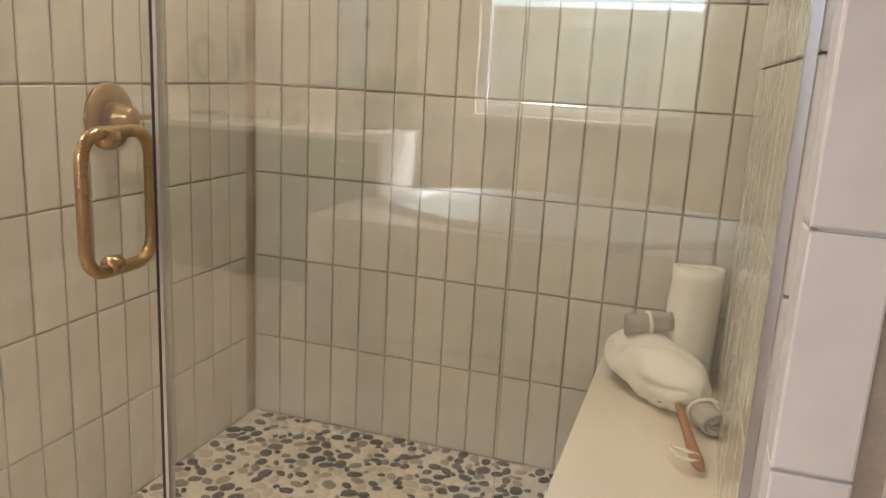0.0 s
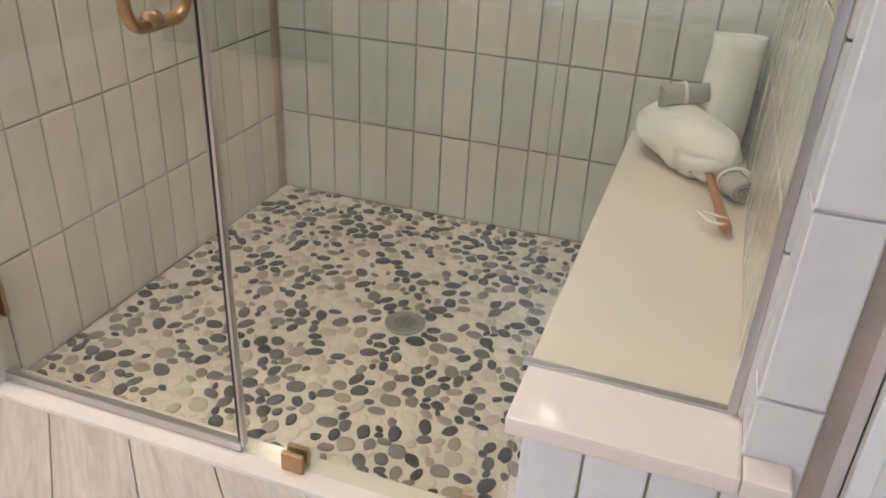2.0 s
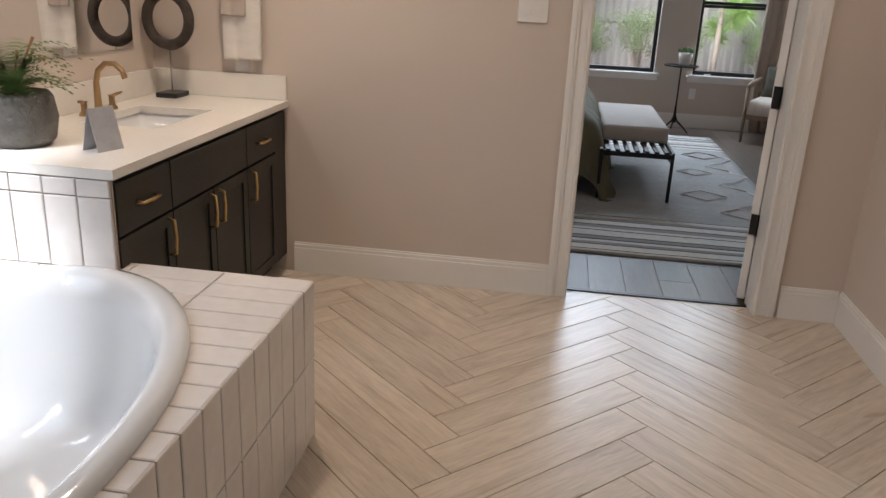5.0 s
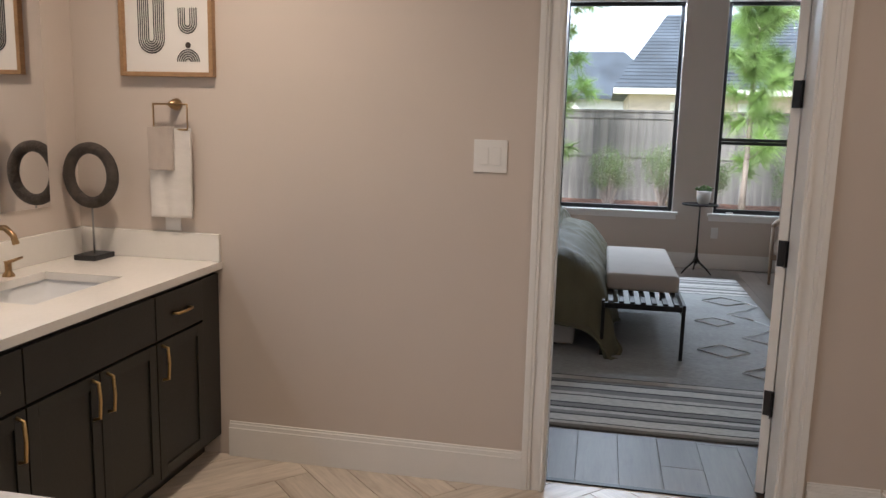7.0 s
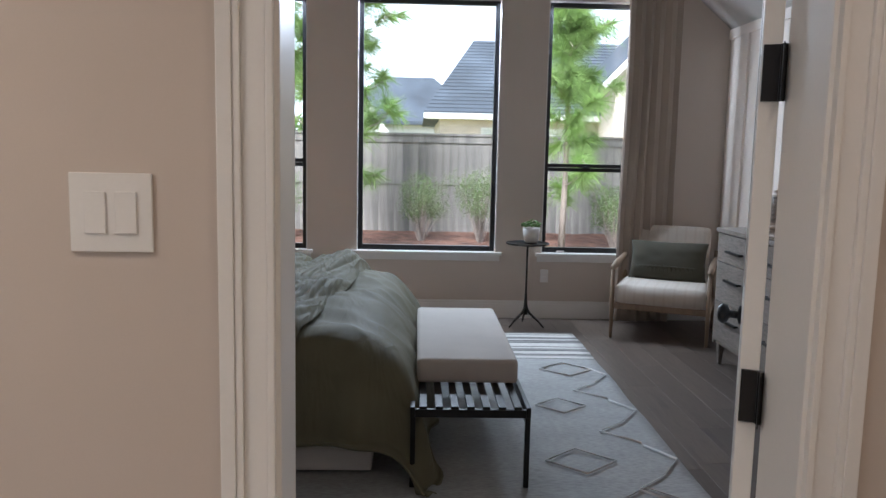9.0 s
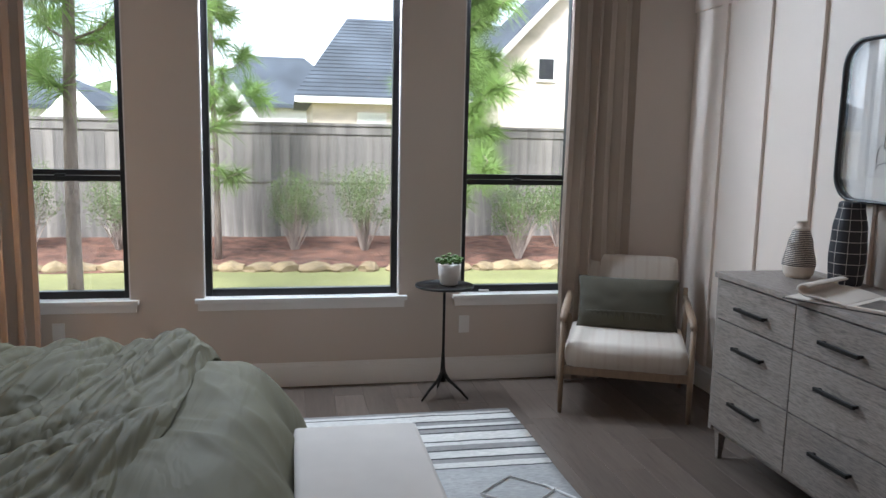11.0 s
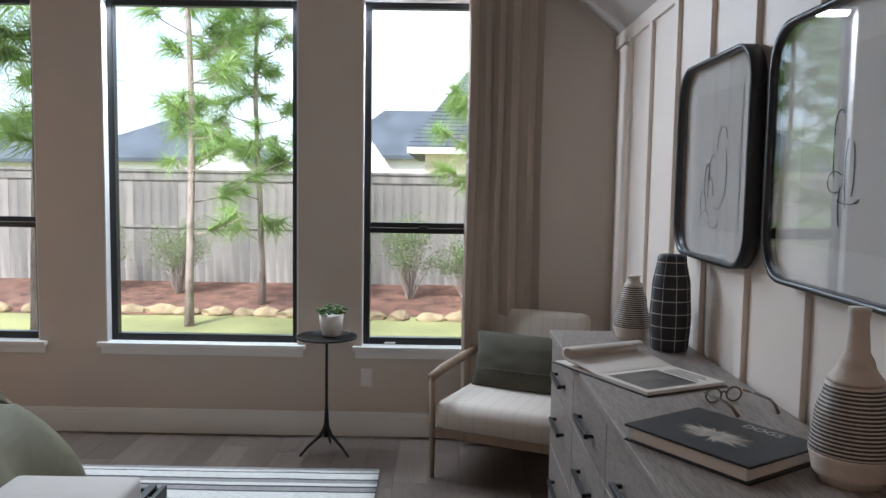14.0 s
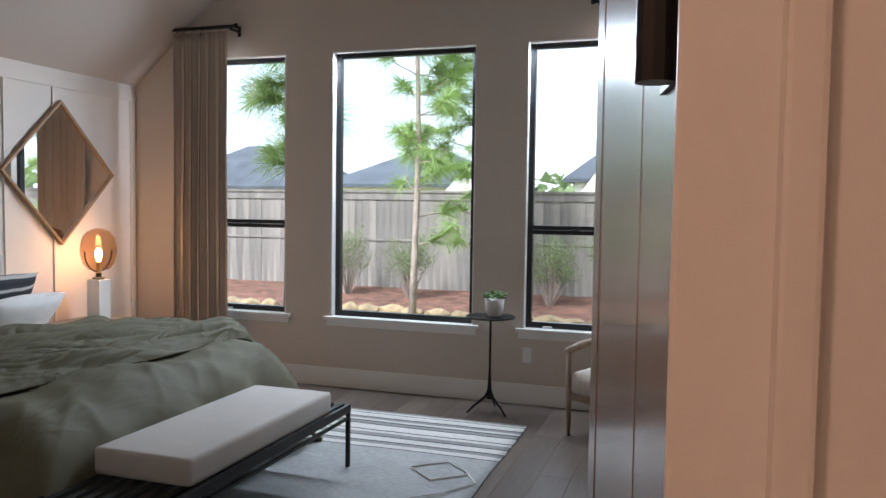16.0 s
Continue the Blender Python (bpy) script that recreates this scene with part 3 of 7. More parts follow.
for cx, cy, s in ((-1.0, 1.12, 0.16), (1.0, 1.12, 0.16), (-0.25, 0.95, 0.13), (0.55, 0.9, 0.15)):
    pts = [(cx - s, cy, 0.019), (cx, cy - s * 1.1, 0.019), (cx + s, cy, 0.019), (cx, cy + s * 1.1, 0.019)]
    part("tufted_diamond", tube(pts, 0.006, 6, True, flat=0.3), M_TUFT, rug, "raised cream diamond yarn", True)

BX0, BX1, BY1, BZ = -6.74, -4.86, 0.16, 0.63     # bed: far side, near side, foot, top
bed = thing("bed", "upholstered platform bed with a mattress", "bed", pose((BX0 + BX1) / 2, 0, 0))
hw = (BX1 - BX0) / 2
part("base", boxes((-hw, -2.02, 0.03, hw, BY1 - 0.02, 0.30), bevel=0.02), M_LINEN, bed, "light linen bed base")
part("mattress", boxes((-hw + 0.01, -2.0, 0.30, hw - 0.01, BY1 - 0.03, BZ - 0.05), bevel=0.05), M_SHEET, bed, "white mattress", True)
part("headboard", boxes((-hw - 0.06, -2.10, 0.03, hw + 0.06, -2.02, 1.10), bevel=0.025), M_LINEN, bed, "light upholstered headboard", True)
for sx in (-1, 1):
    for yy in (-1.95, 0.0):
        part("leg", boxes((sx * (hw - 0.1) - 0.03, yy - 0.03, 0.0, sx * (hw - 0.1) + 0.03, yy + 0.03, 0.03)), M_DARKMETAL, bed)


def drape(s, half, r, drop):
    """Offset along and drop below the top of a cloth that has run s past the middle of a bed."""
    a = abs(s)
    sg = 1 if s > 0 else -1
    if a < half - r:
        return s, 0.0
    a -= half - r
    q = r * math.pi / 2
    if a < q:
        t = a / r
        return sg * (half - r + r * math.sin(t)), r - r * math.cos(t)
    return sg * (half + 0.10 * (1 - math.exp(-(a - q) * 3))), r + (a - q)


def ridged(p, k):
    return 1 - abs(noise.noise(p)) * k


bxm = (BX0 + BX1) / 2


def duvet_f(u, v):
    s = (2 * u - 1) * (hw + 0.52)
    fy = -1.15 + v * (1.15 + BY1 + 0.60)
    ox, d1 = drape(s, hw + 0.05, 0.20, 1)
    mid = -0.7
    oy, d2 = drape(max(fy - mid, 0.0), BY1 - mid + 0.18, 0.36, 1)
    y = fy if fy < mid else mid + oy
    z = BZ + 0.03 - d1 - d2
    puff = 0.03 * noise.noise((s * 2.2, fy * 2.2, 0)) + 0.012 * noise.noise((s * 7, fy * 7, 3))
    side, foot = min(1, d1 * 3), min(1, d2 * 3)
    fold_s = side * 0.035 * math.sin(fy * 15 + 3 * noise.noise((fy * 2, 0, 5)))
    fold_f = foot * 0.026 * math.sin(s * 13 + 4 * noise.noise((s * 2, 1, 5)))
    ca, cb = s * 0.72 + fy * 0.70, fy * 0.72 - s * 0.70
    wr = (0.016 * (max(0, ridged((ca * 0.8, cb * 2.6, 9), 2.2)) ** 3 - 0.3) + 0.010 * (max(0, ridged((ca * 1.6 + 0.4 * cb, cb * 5.5, 4), 2.2)) ** 3 - 0.3)) * (1 - 0.5 * side)
    z += (puff + wr) * (1 - 0.6 * max(side, foot))
    x = bxm + ox + (fold_s + 0.03 * side) * (1 if s > 0 else -1)
    low = 0.20 + 0.05 * noise.noise((s * 2, fy * 2, 11)) - 0.13 * min(side, foot) - 0.06 * foot
    if z < low:
        x += (low - z) * 0.12 * (1 if s > 0 else -1) * side
        z = low + 0.02 * math.sin(s * 9 + fy * 11) * 0.5
    return (x, y + fold_f * (1 if foot else 0) + 0.03 * foot, z)


ob = solid("duvet", sheet(150, 130, duvet_f), M_SAGE, "sage green cotton duvet hanging over the bed", "duvet", None, True)
ob.modifiers.new("thick", "SOLIDIFY").thickness = 0.012


def puffs(ph):
    """Rounded folds with sharp valleys between them."""
    return abs(math.sin(math.pi * ph)) ** 0.65


def throw_f(u, v):
    s = (2 * u - 1) * (hw + 0.40)
    ox, d1 = drape(s, hw + 0.09, 0.22, 1)
    n = noise.noise((s * 1.1, v * 1.5, 4))
    n2 = noise.noise((s * 2.6, v * 3.5, 7))
    y = -1.20 + v * (1.30 - 0.32 * u) + 0.06 * n + 0.025 * n2
    edge = min(1.0, min(v, 1 - v) * 9)
    roll = edge * (2 - edge)
    amp = 0.6 + 0.7 * noise.noise((s * 1.7, v * 2.2, 1))
    amp2 = 0.6 + 0.9 * noise.noise((s * 2.3, v * 3, 12))
    f1 = puffs(v * 3.6 + 0.9 * n + 0.55 * s)
    f2 = puffs(v * 9.0 + 1.0 * n + 0.4 * n2 + 1.2 * s)
    f3 = puffs(v * 21 - 1.1 * n + 0.7 * n2 + 2.6 * s)
    wr = 0.070 * amp * f1 + 0.056 * amp2 * f2 + 0.026 * amp * f3
    z = BZ + 0.03 + (0.012 + wr) * roll - d1
    side = min(1, d1 * 3)
    x = bxm + ox + side * (0.04 + 0.05 * f2 * amp2) * (1 if s > 0 else -1)
    return (x, y, max(z, 0.12))


ob = solid("duvet_fold", sheet(210, 210, throw_f), M_SAGEFOLD, "crumpled folded-back band of the sage duvet", "blanket", None, True)
ob.modifiers.new("thick", "SOLIDIFY").thickness = 0.01
ob = solid("bed_sheet", sheet(70, 30, lambda u, v: (bxm + (2 * u - 1) * (hw + 0.02) , -1.99 + v * 1.0, BZ - 0.03 + 0.02 * noise.noise((u * 6, v * 5, 2)) - 0.14 * max(0, abs(2 * u - 1) - 0.9) * 10 * 0.6)), M_SHEET, "white bed sheet tucked over the mattress", "sheet", None, True)
ob.modifiers.new("thick", "SOLIDIFY").thickness = 0.01


def striped_mat():
    m, nt, b = base_mat("black_white_stripe_cloth")
    v = coords(nt)
    w = nt.nodes.new("ShaderNodeTexWave")
    w.bands_direction = "Y"
    w.inputs["Scale"].default_value, w.inputs["Distortion"].default_value = 5.0, 0.3
    nt.links.new(v, w.inputs["Vector"])
    c = ramp(nt, w.outputs["Fac"], [(0.0, (0.03, 0.03, 0.035)), (0.78, (0.05, 0.05, 0.055)), (0.84, (0.5, 0.48, 0.45))])
    nt.links.new(c, b.inputs["Base Color"])
    b.inputs["Roughness"].default_value = 0.95
    bump(nt, b, noise_tex(nt, v, 300, 2), 0.3, 0.001)
    return m


M_STRIPE = striped_mat()
for px, py, pz, w, h, t, tilt, mt, lb in ((-6.15, -1.86, 0.86, 0.75, 0.50, 0.22, 72, M_SHEET, "white bed pillow leaning on the headboard"), (-5.35, -1.86, 0.86, 0.75, 0.50, 0.22, 72, M_SHEET, "white bed pillow leaning on the headboard"),
                                          (-6.35, -1.66, 0.80, 0.60, 0.46, 0.20, 62, M_STRIPE, "black pillow with thin white stripes on the bed"), (-5.45, -1.66, 0.80, 0.60, 0.46, 0.20, 62, M_STRIPE, "black pillow with thin white stripes on the bed"),
                                          (-6.38, -1.47, 0.74, 0.62, 0.36, 0.18, 48, M_SHEET, "small white accent pillow on the bed")):
    solid("pillow", cushion_bm(w, h, t, wave=0.006), mt, lb, "pillow", pose(px, py, pz, tilt, 0, 4), True, "pillows on the bed")

bench = thing("bed_bench", "black metal slatted bench at the foot of the bed", "bench", pose(0, 0, 0))
X0, X1, Y0, Y1, ZB = -6.50, -4.74, 0.305, 0.815, 0.365
part("rail", boxes((X0, Y1 - 0.02, ZB - 0.045, X1, Y1, ZB), bevel=0.003), M_DARKMETAL, bench)
part("rail", boxes((X0, Y0, ZB - 0.045, X1, Y0 + 0.02, ZB), bevel=0.003), M_DARKMETAL, bench)
part("end_rail", boxes((X0, Y0 + 0.02, ZB - 0.045, X0 + 0.02, Y1 - 0.02, ZB - 0.01), bevel=0.003), M_DARKMETAL, bench)
part("end_rail", boxes((X1 - 0.02, Y0 + 0.02, ZB - 0.045, X1, Y1 - 0.02, ZB - 0.01), bevel=0.003), M_DARKMETAL, bench)
part("lower_rail", boxes((X0 + 0.01, Y1 - 0.018, ZB - 0.085, X1 - 0.01, Y1 - 0.004, ZB - 0.068), bevel=0.002), M_DARKMETAL, bench)
part("lower_rail", boxes((X0 + 0.01, Y0 + 0.004, ZB - 0.085, X1 - 0.01, Y0 + 0.018, ZB - 0.068), bevel=0.002), M_DARKMETAL, bench)
for k in range(7):
    y = Y0 + 0.055 + k * (Y1 - Y0 - 0.11) / 6
    part("slat", boxes((X0 + 0.004, y - 0.016, ZB - 0.012, X1 - 0.004, y + 0.016, ZB + 0.002), bevel=0.002), M_DARKMETAL, bench)
for x in (X0 + 0.012, X1 - 0.012):
    for y in (Y0 + 0.012, Y1 - 0.012):
        part("leg", boxes((x - 0.011, y - 0.011, 0.012, x + 0.011, y + 0.011, ZB - 0.045), bevel=0.002), M_DARKMETAL, bench)
bm = boxes((-0.61, -0.235, 0, 0.61, 0.235, 0.115), bevel=0.022)
solid("bench_cushion", bm, M_LINEN, "off-white linen cushion on the slatted bench", "cushion", pose(-5.68, 0.565, ZB + 0.003), True)

# ---- bedroom: side table with plant ----
table = thing("side_table", "small round black metal tripod side table", "table", pose(-7.94, 1.235, 0))
part("top", lathe([(0.165, 0.688), (0.176, 0.690), (0.178, 0.696), (0.178, 0.702), (0.172, 0.703), (0.17, 0.699), (0.0, 0.699)][:-1], 48), M_DARKMETAL, table, "", True)
part("stem", tube([(0, 0, 0.10), (0, 0, 0.17), (0, 0, 0.3), (0, 0, 0.688)], [0.02, 0.016, 0.0085, 0.0085], 12), M_DARKMETAL, table, "", True)
for a in (60, 180, 300):
    c, s = math.cos(radians(a)), math.sin(radians(a))
    prof = [(0.0, 0.19), (0.012, 0.15), (0.035, 0.115), (0.075, 0.085), (0.115, 0.055), (0.145, 0.025), (0.165, 0.006)]
    part("leg", tube([(c * r, s * r, z) for r, z in prof], [0.011, 0.012, 0.011, 0.0095, 0.0085, 0.0075, 0.006], 10), M_DARKMETAL, table, "", True)
M_POT = surf("white_ceramic", (0.72, 0.69, 0.65), 0.4, 0.06, 20, 150, 0.08)
pot = thing("potted_plant", "small green succulent in a white ceramic pot", "plant", pose(-7.94, 1.262, 0.703))
part("pot", lathe([(0.045, 0.0), (0.052, 0.004), (0.066, 0.06), (0.071, 0.125), (0.066, 0.127), (0.063, 0.11), (0.02, 0.105)], 36), M_POT, pot, "", True)
M_LEAF = surf("fresh_green_leaf", (0.13, 0.24, 0.045), 0.5, 0.25, 30, 90, 0.1, rand=0.2)
rnd = random.Random(4)
bm = bmesh.new()
for k in range(70):
    a, r = rnd.uniform(0, 6.28), 0.085 * rnd.random() ** 0.6
    cx, cy, cz = r * math.cos(a), r * math.sin(a), 0.125 + 0.05 * rnd.random() * (1.2 - r * 8)
    for j in range(6):
        b = j * 1.047 + a
        tip = Vector((cx + 0.016 * math.cos(b), cy + 0.016 * math.sin(b), cz + 0.010 + 0.008 * rnd.random()))
        root = Vector((cx, cy, cz))
        sd = Vector((-math.sin(b), math.cos(b), 0)) * 0.0055
        mid = (root + tip) / 2
        up = Vector((0, 0, 0.003))
        vs = [bm.verts.new(p) for p in (root, mid + sd, tip, mid - sd, mid + up, mid - up * 1.5)]
        for f in ((0, 1, 4), (1, 2, 4), (2, 3, 4), (3, 0, 4), (1, 0, 5), (2, 1, 5), (3, 2, 5), (0, 3, 5)):
            bm.faces.new([vs[i] for i in f])
part("leaves", bm, M_LEAF, pot, "bright green fleshy leaves")

# ---- bedroom: armchair ----
def stripe_linen():
    m, nt, b = base_mat("pale_striped_linen")
    v = coords(nt)
    w = nt.nodes.new("ShaderNodeTexWave")
    w.bands_direction = "X"
    w.inputs["Scale"].default_value, w.inputs["Distortion"].default_value, w.inputs["Detail"].default_value = 4.2, 0.8, 1.0
    nt.links.new(v, w.inputs["Vector"])
    c = ramp(nt, w.outputs["Fac"], [(0.0, (0.60, 0.54, 0.47)), (0.7, (0.61, 0.55, 0.48)), (0.98, (0.57, 0.50, 0.43))])
    weave = noise_tex(nt, v, 350, 2)
    c = mix(nt, 1.0, c, ramp(nt, weave, [(0.3, (0.85,) * 3), (0.7, (1.0,) * 3)]), "MULTIPLY")
    nt.links.new(c, b.inputs["Base Color"])
    b.inputs["Roughness"].default_value = 0.95
    bump(nt, b, weave, 0.3, 0.001)
    return m


M_CHAIRCLOTH = stripe_linen()
CH = pose(-7.74, 2.33, -0.0, 0, 0, 66)      # the chair faces -y before it is turned
chair = thing("armchair", "wooden armchair with pale striped linen seat", "chair", CH)
W = 0.36
for sx in (-1, 1):
    part("front_leg", tube([(sx * W, -0.33, 0.0), (sx * W, -0.335, 0.25), (sx * W, -0.345, 0.565)], [0.012, 0.018, 0.016], 10), M_ASH, chair, "", True)
    part("back_leg", tube([(sx * W, 0.36, 0.0), (sx * W, 0.30, 0.22), (sx * W, 0.27, 0.40), (sx * W, 0.36, 0.66)], [0.012, 0.018, 0.018, 0.015], 10), M_ASH, chair, "", True)
    part("armrest", tube([(sx * W, -0.36, 0.560), (sx * W, -0.2, 0.578), (sx * W, 0.1, 0.592), (sx * W, 0.33, 0.60)], [0.018, 0.021, 0.02, 0.016], 10, flat=1.3), M_ASH, chair, "", True)
    part("side_rail", boxes((sx * W - 0.014, -0.32, 0.235, sx * W + 0.014, 0.30, 0.285), bevel=0.006), M_ASH, chair)
part("front_rail", boxes((-W, -0.345, 0.235, W, -0.315, 0.285), bevel=0.006), M_ASH, chair)
part("back_rail", boxes((-W, 0.27, 0.235, W, 0.30, 0.285), bevel=0.006), M_ASH, chair)
part("seat", boxes((-W + 0.012, -0.36, 0.272, W - 0.012, 0.27, 0.432), bevel=0.062), M_CHAIRCLOTH, chair, "pale striped linen seat cushion", True)
part("backrest", boxes((-0.31, -0.06, 0.0, 0.31, 0.06, 0.46), bevel=0.05), M_CHAIRCLOTH, chair, "pale striped linen back cushion", True, pose(0, 0.30, 0.40, -14, 0, 0))
M_SAGEDARK = surf("dark_sage_velvet", (0.066, 0.060, 0.040), 0.9, 0.12, 6, 300, 0.2, sheen=0.1, dist=0.001)
cu = thing("lumbar_pillow", "dark sage lumbar pillow with a ruffled band on the armchair", "pillow", CH @ pose(0, 0.13, 0.575, 72, 0, 0))
part("cover", cushion_bm(0.62, 0.34, 0.17, wave=0.006), M_SAGEDARK, cu, "", True)


def ruffle_f(u, v):
    x = (2 * u - 1) * 0.28
    zz = 0.083 * (1 - abs(2 * u - 1) ** 2.6) ** 0.55
    return (x, -0.055 - v * 0.05, zz * (1 - 0.35 * v) + 0.010 + 0.008 * math.sin(u * 110) * v)


ob = part("ruffle", sheet(120, 5, ruffle_f), M_SAGEDARK, cu, "gathered ruffle band", True)
ob.modifiers.new("thick", "SOLIDIFY").thickness = 0.003

# ---- bedroom: curtains ----
def curtain(name, y0, y1, label):
    th = thing(name, label, "curtain", pose(-8.14, 0, 0))
    w = y1 - y0

    def f(u, v):
        z = 0.015 + v * 2.88
        folds = w / 0.085
        amp = 0.035 * (1 - 0.45 * v ** 6) * (0.75 + 0.5 * noise.noise((u * 5, v * 0.7, w)))
        ph = u * folds * 2 * math.pi + 0.9 * noise.noise((u * 4, v * 1.2, 2 + w))
        y = y0 + w * u + 0.016 * math.sin(2 * ph) * (1 - 0.3 * v) + 0.012 * noise.noise((u * 3, v * 2, 6))
        return (amp * math.sin(ph) + 0.012 * noise.noise((u * 9, v * 3, 1)), y, z)
    ob = part("panel", sheet(150, 40, f), M_CURTAIN, th, "", True)
    ob.modifiers.new("thick", "SOLIDIFY").thickness = 0.003
    return th


def rod(name, y0, y1, label):
    th = thing(name, label, "curtain rod", pose(-8.14, 0, 2.93))
    part("bar", tube([(0, y0, 0), (0, y1, 0)], 0.014, 14), M_DARKMETAL, th, "", True)
    for y in (y0, y1):
        s = -1 if y == y0 else 1
        part("finial", tube([(0, y, 0), (0, y + s * 0.012, 0), (0, y + s * 0.03, 0)], [0.014, 0.022, 0.022], 14), M_DARKMETAL, th, "", True)
    ym = y1 - 0.03 if y0 < 0 else y0 + 0.03
    part("bracket", boxes((-0.13, ym - 0.01, -0.03, 0.0, ym + 0.01, -0.012), (-0.13, ym - 0.015, -0.06, -0.124, ym + 0.015, 0.03), bevel=0.002), M_DARKMETAL, th)
    n = 7
    for k in range(n):
        y = y0 + 0.06 + (y1 - y0 - 0.12) * k / (n - 1)
        part("ring", tube([(0.018 * math.cos(q * 0.524), y, 0.018 * math.sin(q * 0.524) - 0.004) for q in range(12)], 0.0025, 6, True), M_DARKMETAL, th, "", True)
    return th


curtain("curtain", -1.62, -1.10, "floor-length taupe linen curtain panel")
curtain("curtain", 2.03, 2.48, "floor-length taupe linen curtain panel beside the armchair")
rod("curtain_rod", -1.64, -1.03, "short black metal curtain rod")
rod("curtain_rod", 1.90, 2.42, "short black metal curtain rod")

# ---- bedroom: dresser and what stands on it ----
DX0, DX1, DY0, DY1, DZ = -6.885, -5.00, 2.405, 2.925, 0.953
dresser = thing("dresser", "wide grey cerused oak dresser with nine drawers", "dresser", pose(0, 0, 0))
part("top", boxes((DX0 - 0.006, DY0 - 0.012, DZ - 0.028, DX1 + 0.006, DY1, DZ), bevel=0.003), M_DRESSER, dresser)
body = part("body", boxes((DX0, DY0 + 0.004, 0.145, DX0 + 0.025, DY1, DZ - 0.029), (DX1 - 0.025, DY0 + 0.004, 0.145, DX1, DY1, DZ - 0.029), (DX0 + 0.025, DY0 + 0.02, 0.145, DX1 - 0.025, DY1, 0.165), (DX0 + 0.025, DY0 + 0.03, 0.165, DX1 - 0.025, DY1, DZ - 0.03), bevel=0.002), M_DRESSER, dresser)
cols = [(DX0 + 0.028, -6.265), (-6.259, -5.662), (-5.656, DX1 - 0.028)]
rows = [(0.172, 0.448), (0.454, 0.720), (0.726, 0.916)]
for xa, xb in cols:
    for za, zb in rows:
        d = part("drawer", boxes((xa, DY0 - 0.002, za, xb, DY0 + 0.018, zb), bevel=0.0025), M_DRESSER, dresser)
        xc, zc, hl = (xa + xb) / 2, zb - 0.105 if zb < 0.9 else 0.808, 0.115
        part("handle", boxes((xc - hl, DY0 - 0.034, zc - 0.008, xc + hl, DY0 - 0.020, zc + 0.008), (xc - hl + 0.004, DY0 - 0.021, zc - 0.006, xc - hl + 0.018, DY0 - 0.0025, zc + 0.006), (xc + hl - 0.018, DY0 - 0.021, zc - 0.006, xc + hl - 0.004, DY0 - 0.0025, zc + 0.006), bevel=0.002), M_DARKMETAL, d, "black bar handle")
for x in (DX0 + 0.05, DX1 - 0.05):
    for y in (DY0 + 0.045, DY1 - 0.05):
        part("leg", tube([(x, y, 0.146), (x, y, 0.0)], [0.03, 0.015], 4), M_DRESSER, dresser, "tapered leg")


def ring_mat(name, a, b, count, h, share=0.5, cross=False):
    """Glaze with horizontal rings, or a grid of thin lines."""
    m, nt, bs = base_mat(name)
    v = coords(nt)
    sep = nt.nodes.new("ShaderNodeSeparateXYZ")
    nt.links.new(v, sep.inputs[0])

    def lines(sock, freq, sh):
        mu = nt.nodes.new("ShaderNodeMath")
        mu.operation = "MULTIPLY"
        mu.inputs[1].default_value = freq
        nt.links.new(sock, mu.inputs[0])
        fr = nt.nodes.new("ShaderNodeMath")
        fr.operation = "FRACT"
        nt.links.new(mu.outputs[0], fr.inputs[0])
        lt = nt.nodes.new("ShaderNodeMath")
        lt.operation = "LESS_THAN"
        lt.inputs[1].default_value = sh
        nt.links.new(fr.outputs[0], lt.inputs[0])
        return lt.outputs[0]
    f = lines(sep.outputs[2], count / h, share)
    if cross:
        at = nt.nodes.new("ShaderNodeMath")
        at.operation = "ARCTAN2"
        nt.links.new(sep.outputs[1], at.inputs[0])
        nt.links.new(sep.outputs[0], at.inputs[1])
        g = lines(at.outputs[0], 9 / 6.2832, 0.04)
        mx = nt.nodes.new("ShaderNodeMath")
        mx.operation = "MAXIMUM"
        nt.links.new(f, mx.inputs[0])
        nt.links.new(g, mx.inputs[1])
        f = mx.outputs[0]
    grain = noise_tex(nt, v, 60, 4)
    c = mix(nt, f, a, b)
    c = mix(nt, 1.0, c, ramp(nt, grain, [(0.3, (0.8,) * 3), (0.7, (1.05,) * 3)]), "MULTIPLY")
    nt.links.new(c, bs.inputs["Base Color"])
    bs.inputs["Roughness"].default_value = 0.55
    bump(nt, bs, grain, 0.15, 0.002)
    return m


CREAM, INK = (0.66, 0.58, 0.50), (0.05, 0.045, 0.045)
M_RING = ring_mat("cream_ink_rings", CREAM, INK, 118, 1.0, 0.58)
M_CLAY = surf("cream_clay", (0.64, 0.56, 0.48), 0.7, 0.1, 15, 120, 0.25)
M_GRID = ring_mat("black_grid_glaze", (0.014, 0.014, 0.019), (0.55, 0.5, 0.45), 20, 1.0, 0.05, True)


def bands(th, prof, cuts):
    """A turned vessel split into bands of two finishes at the heights in cuts."""
    for z0, z1, mt, nm in cuts:
        pts = [(r, z) for r, z in prof if z0 <= z <= z1]
        part(nm, lathe(pts, 44), mt, th, "", True)


def turned_small(prof):
    return fine([(r * 1.03, z * 0.97) for r, z in prof])


def fine(prof, n=60):
    z0, z1 = prof[0][1], prof[-1][1]
    out = []
    for i in range(n + 1):
        z = z0 + (z1 - z0) * i / n
        for (ra, za), (rb, zb) in zip(prof, prof[1:]):
            if za <= z <= zb + 1e-9:
                t = (z - za) / (zb - za)
                t = t * t * (3 - 2 * t)
                out.append((ra + (rb - ra) * t, z))
                break
    return out


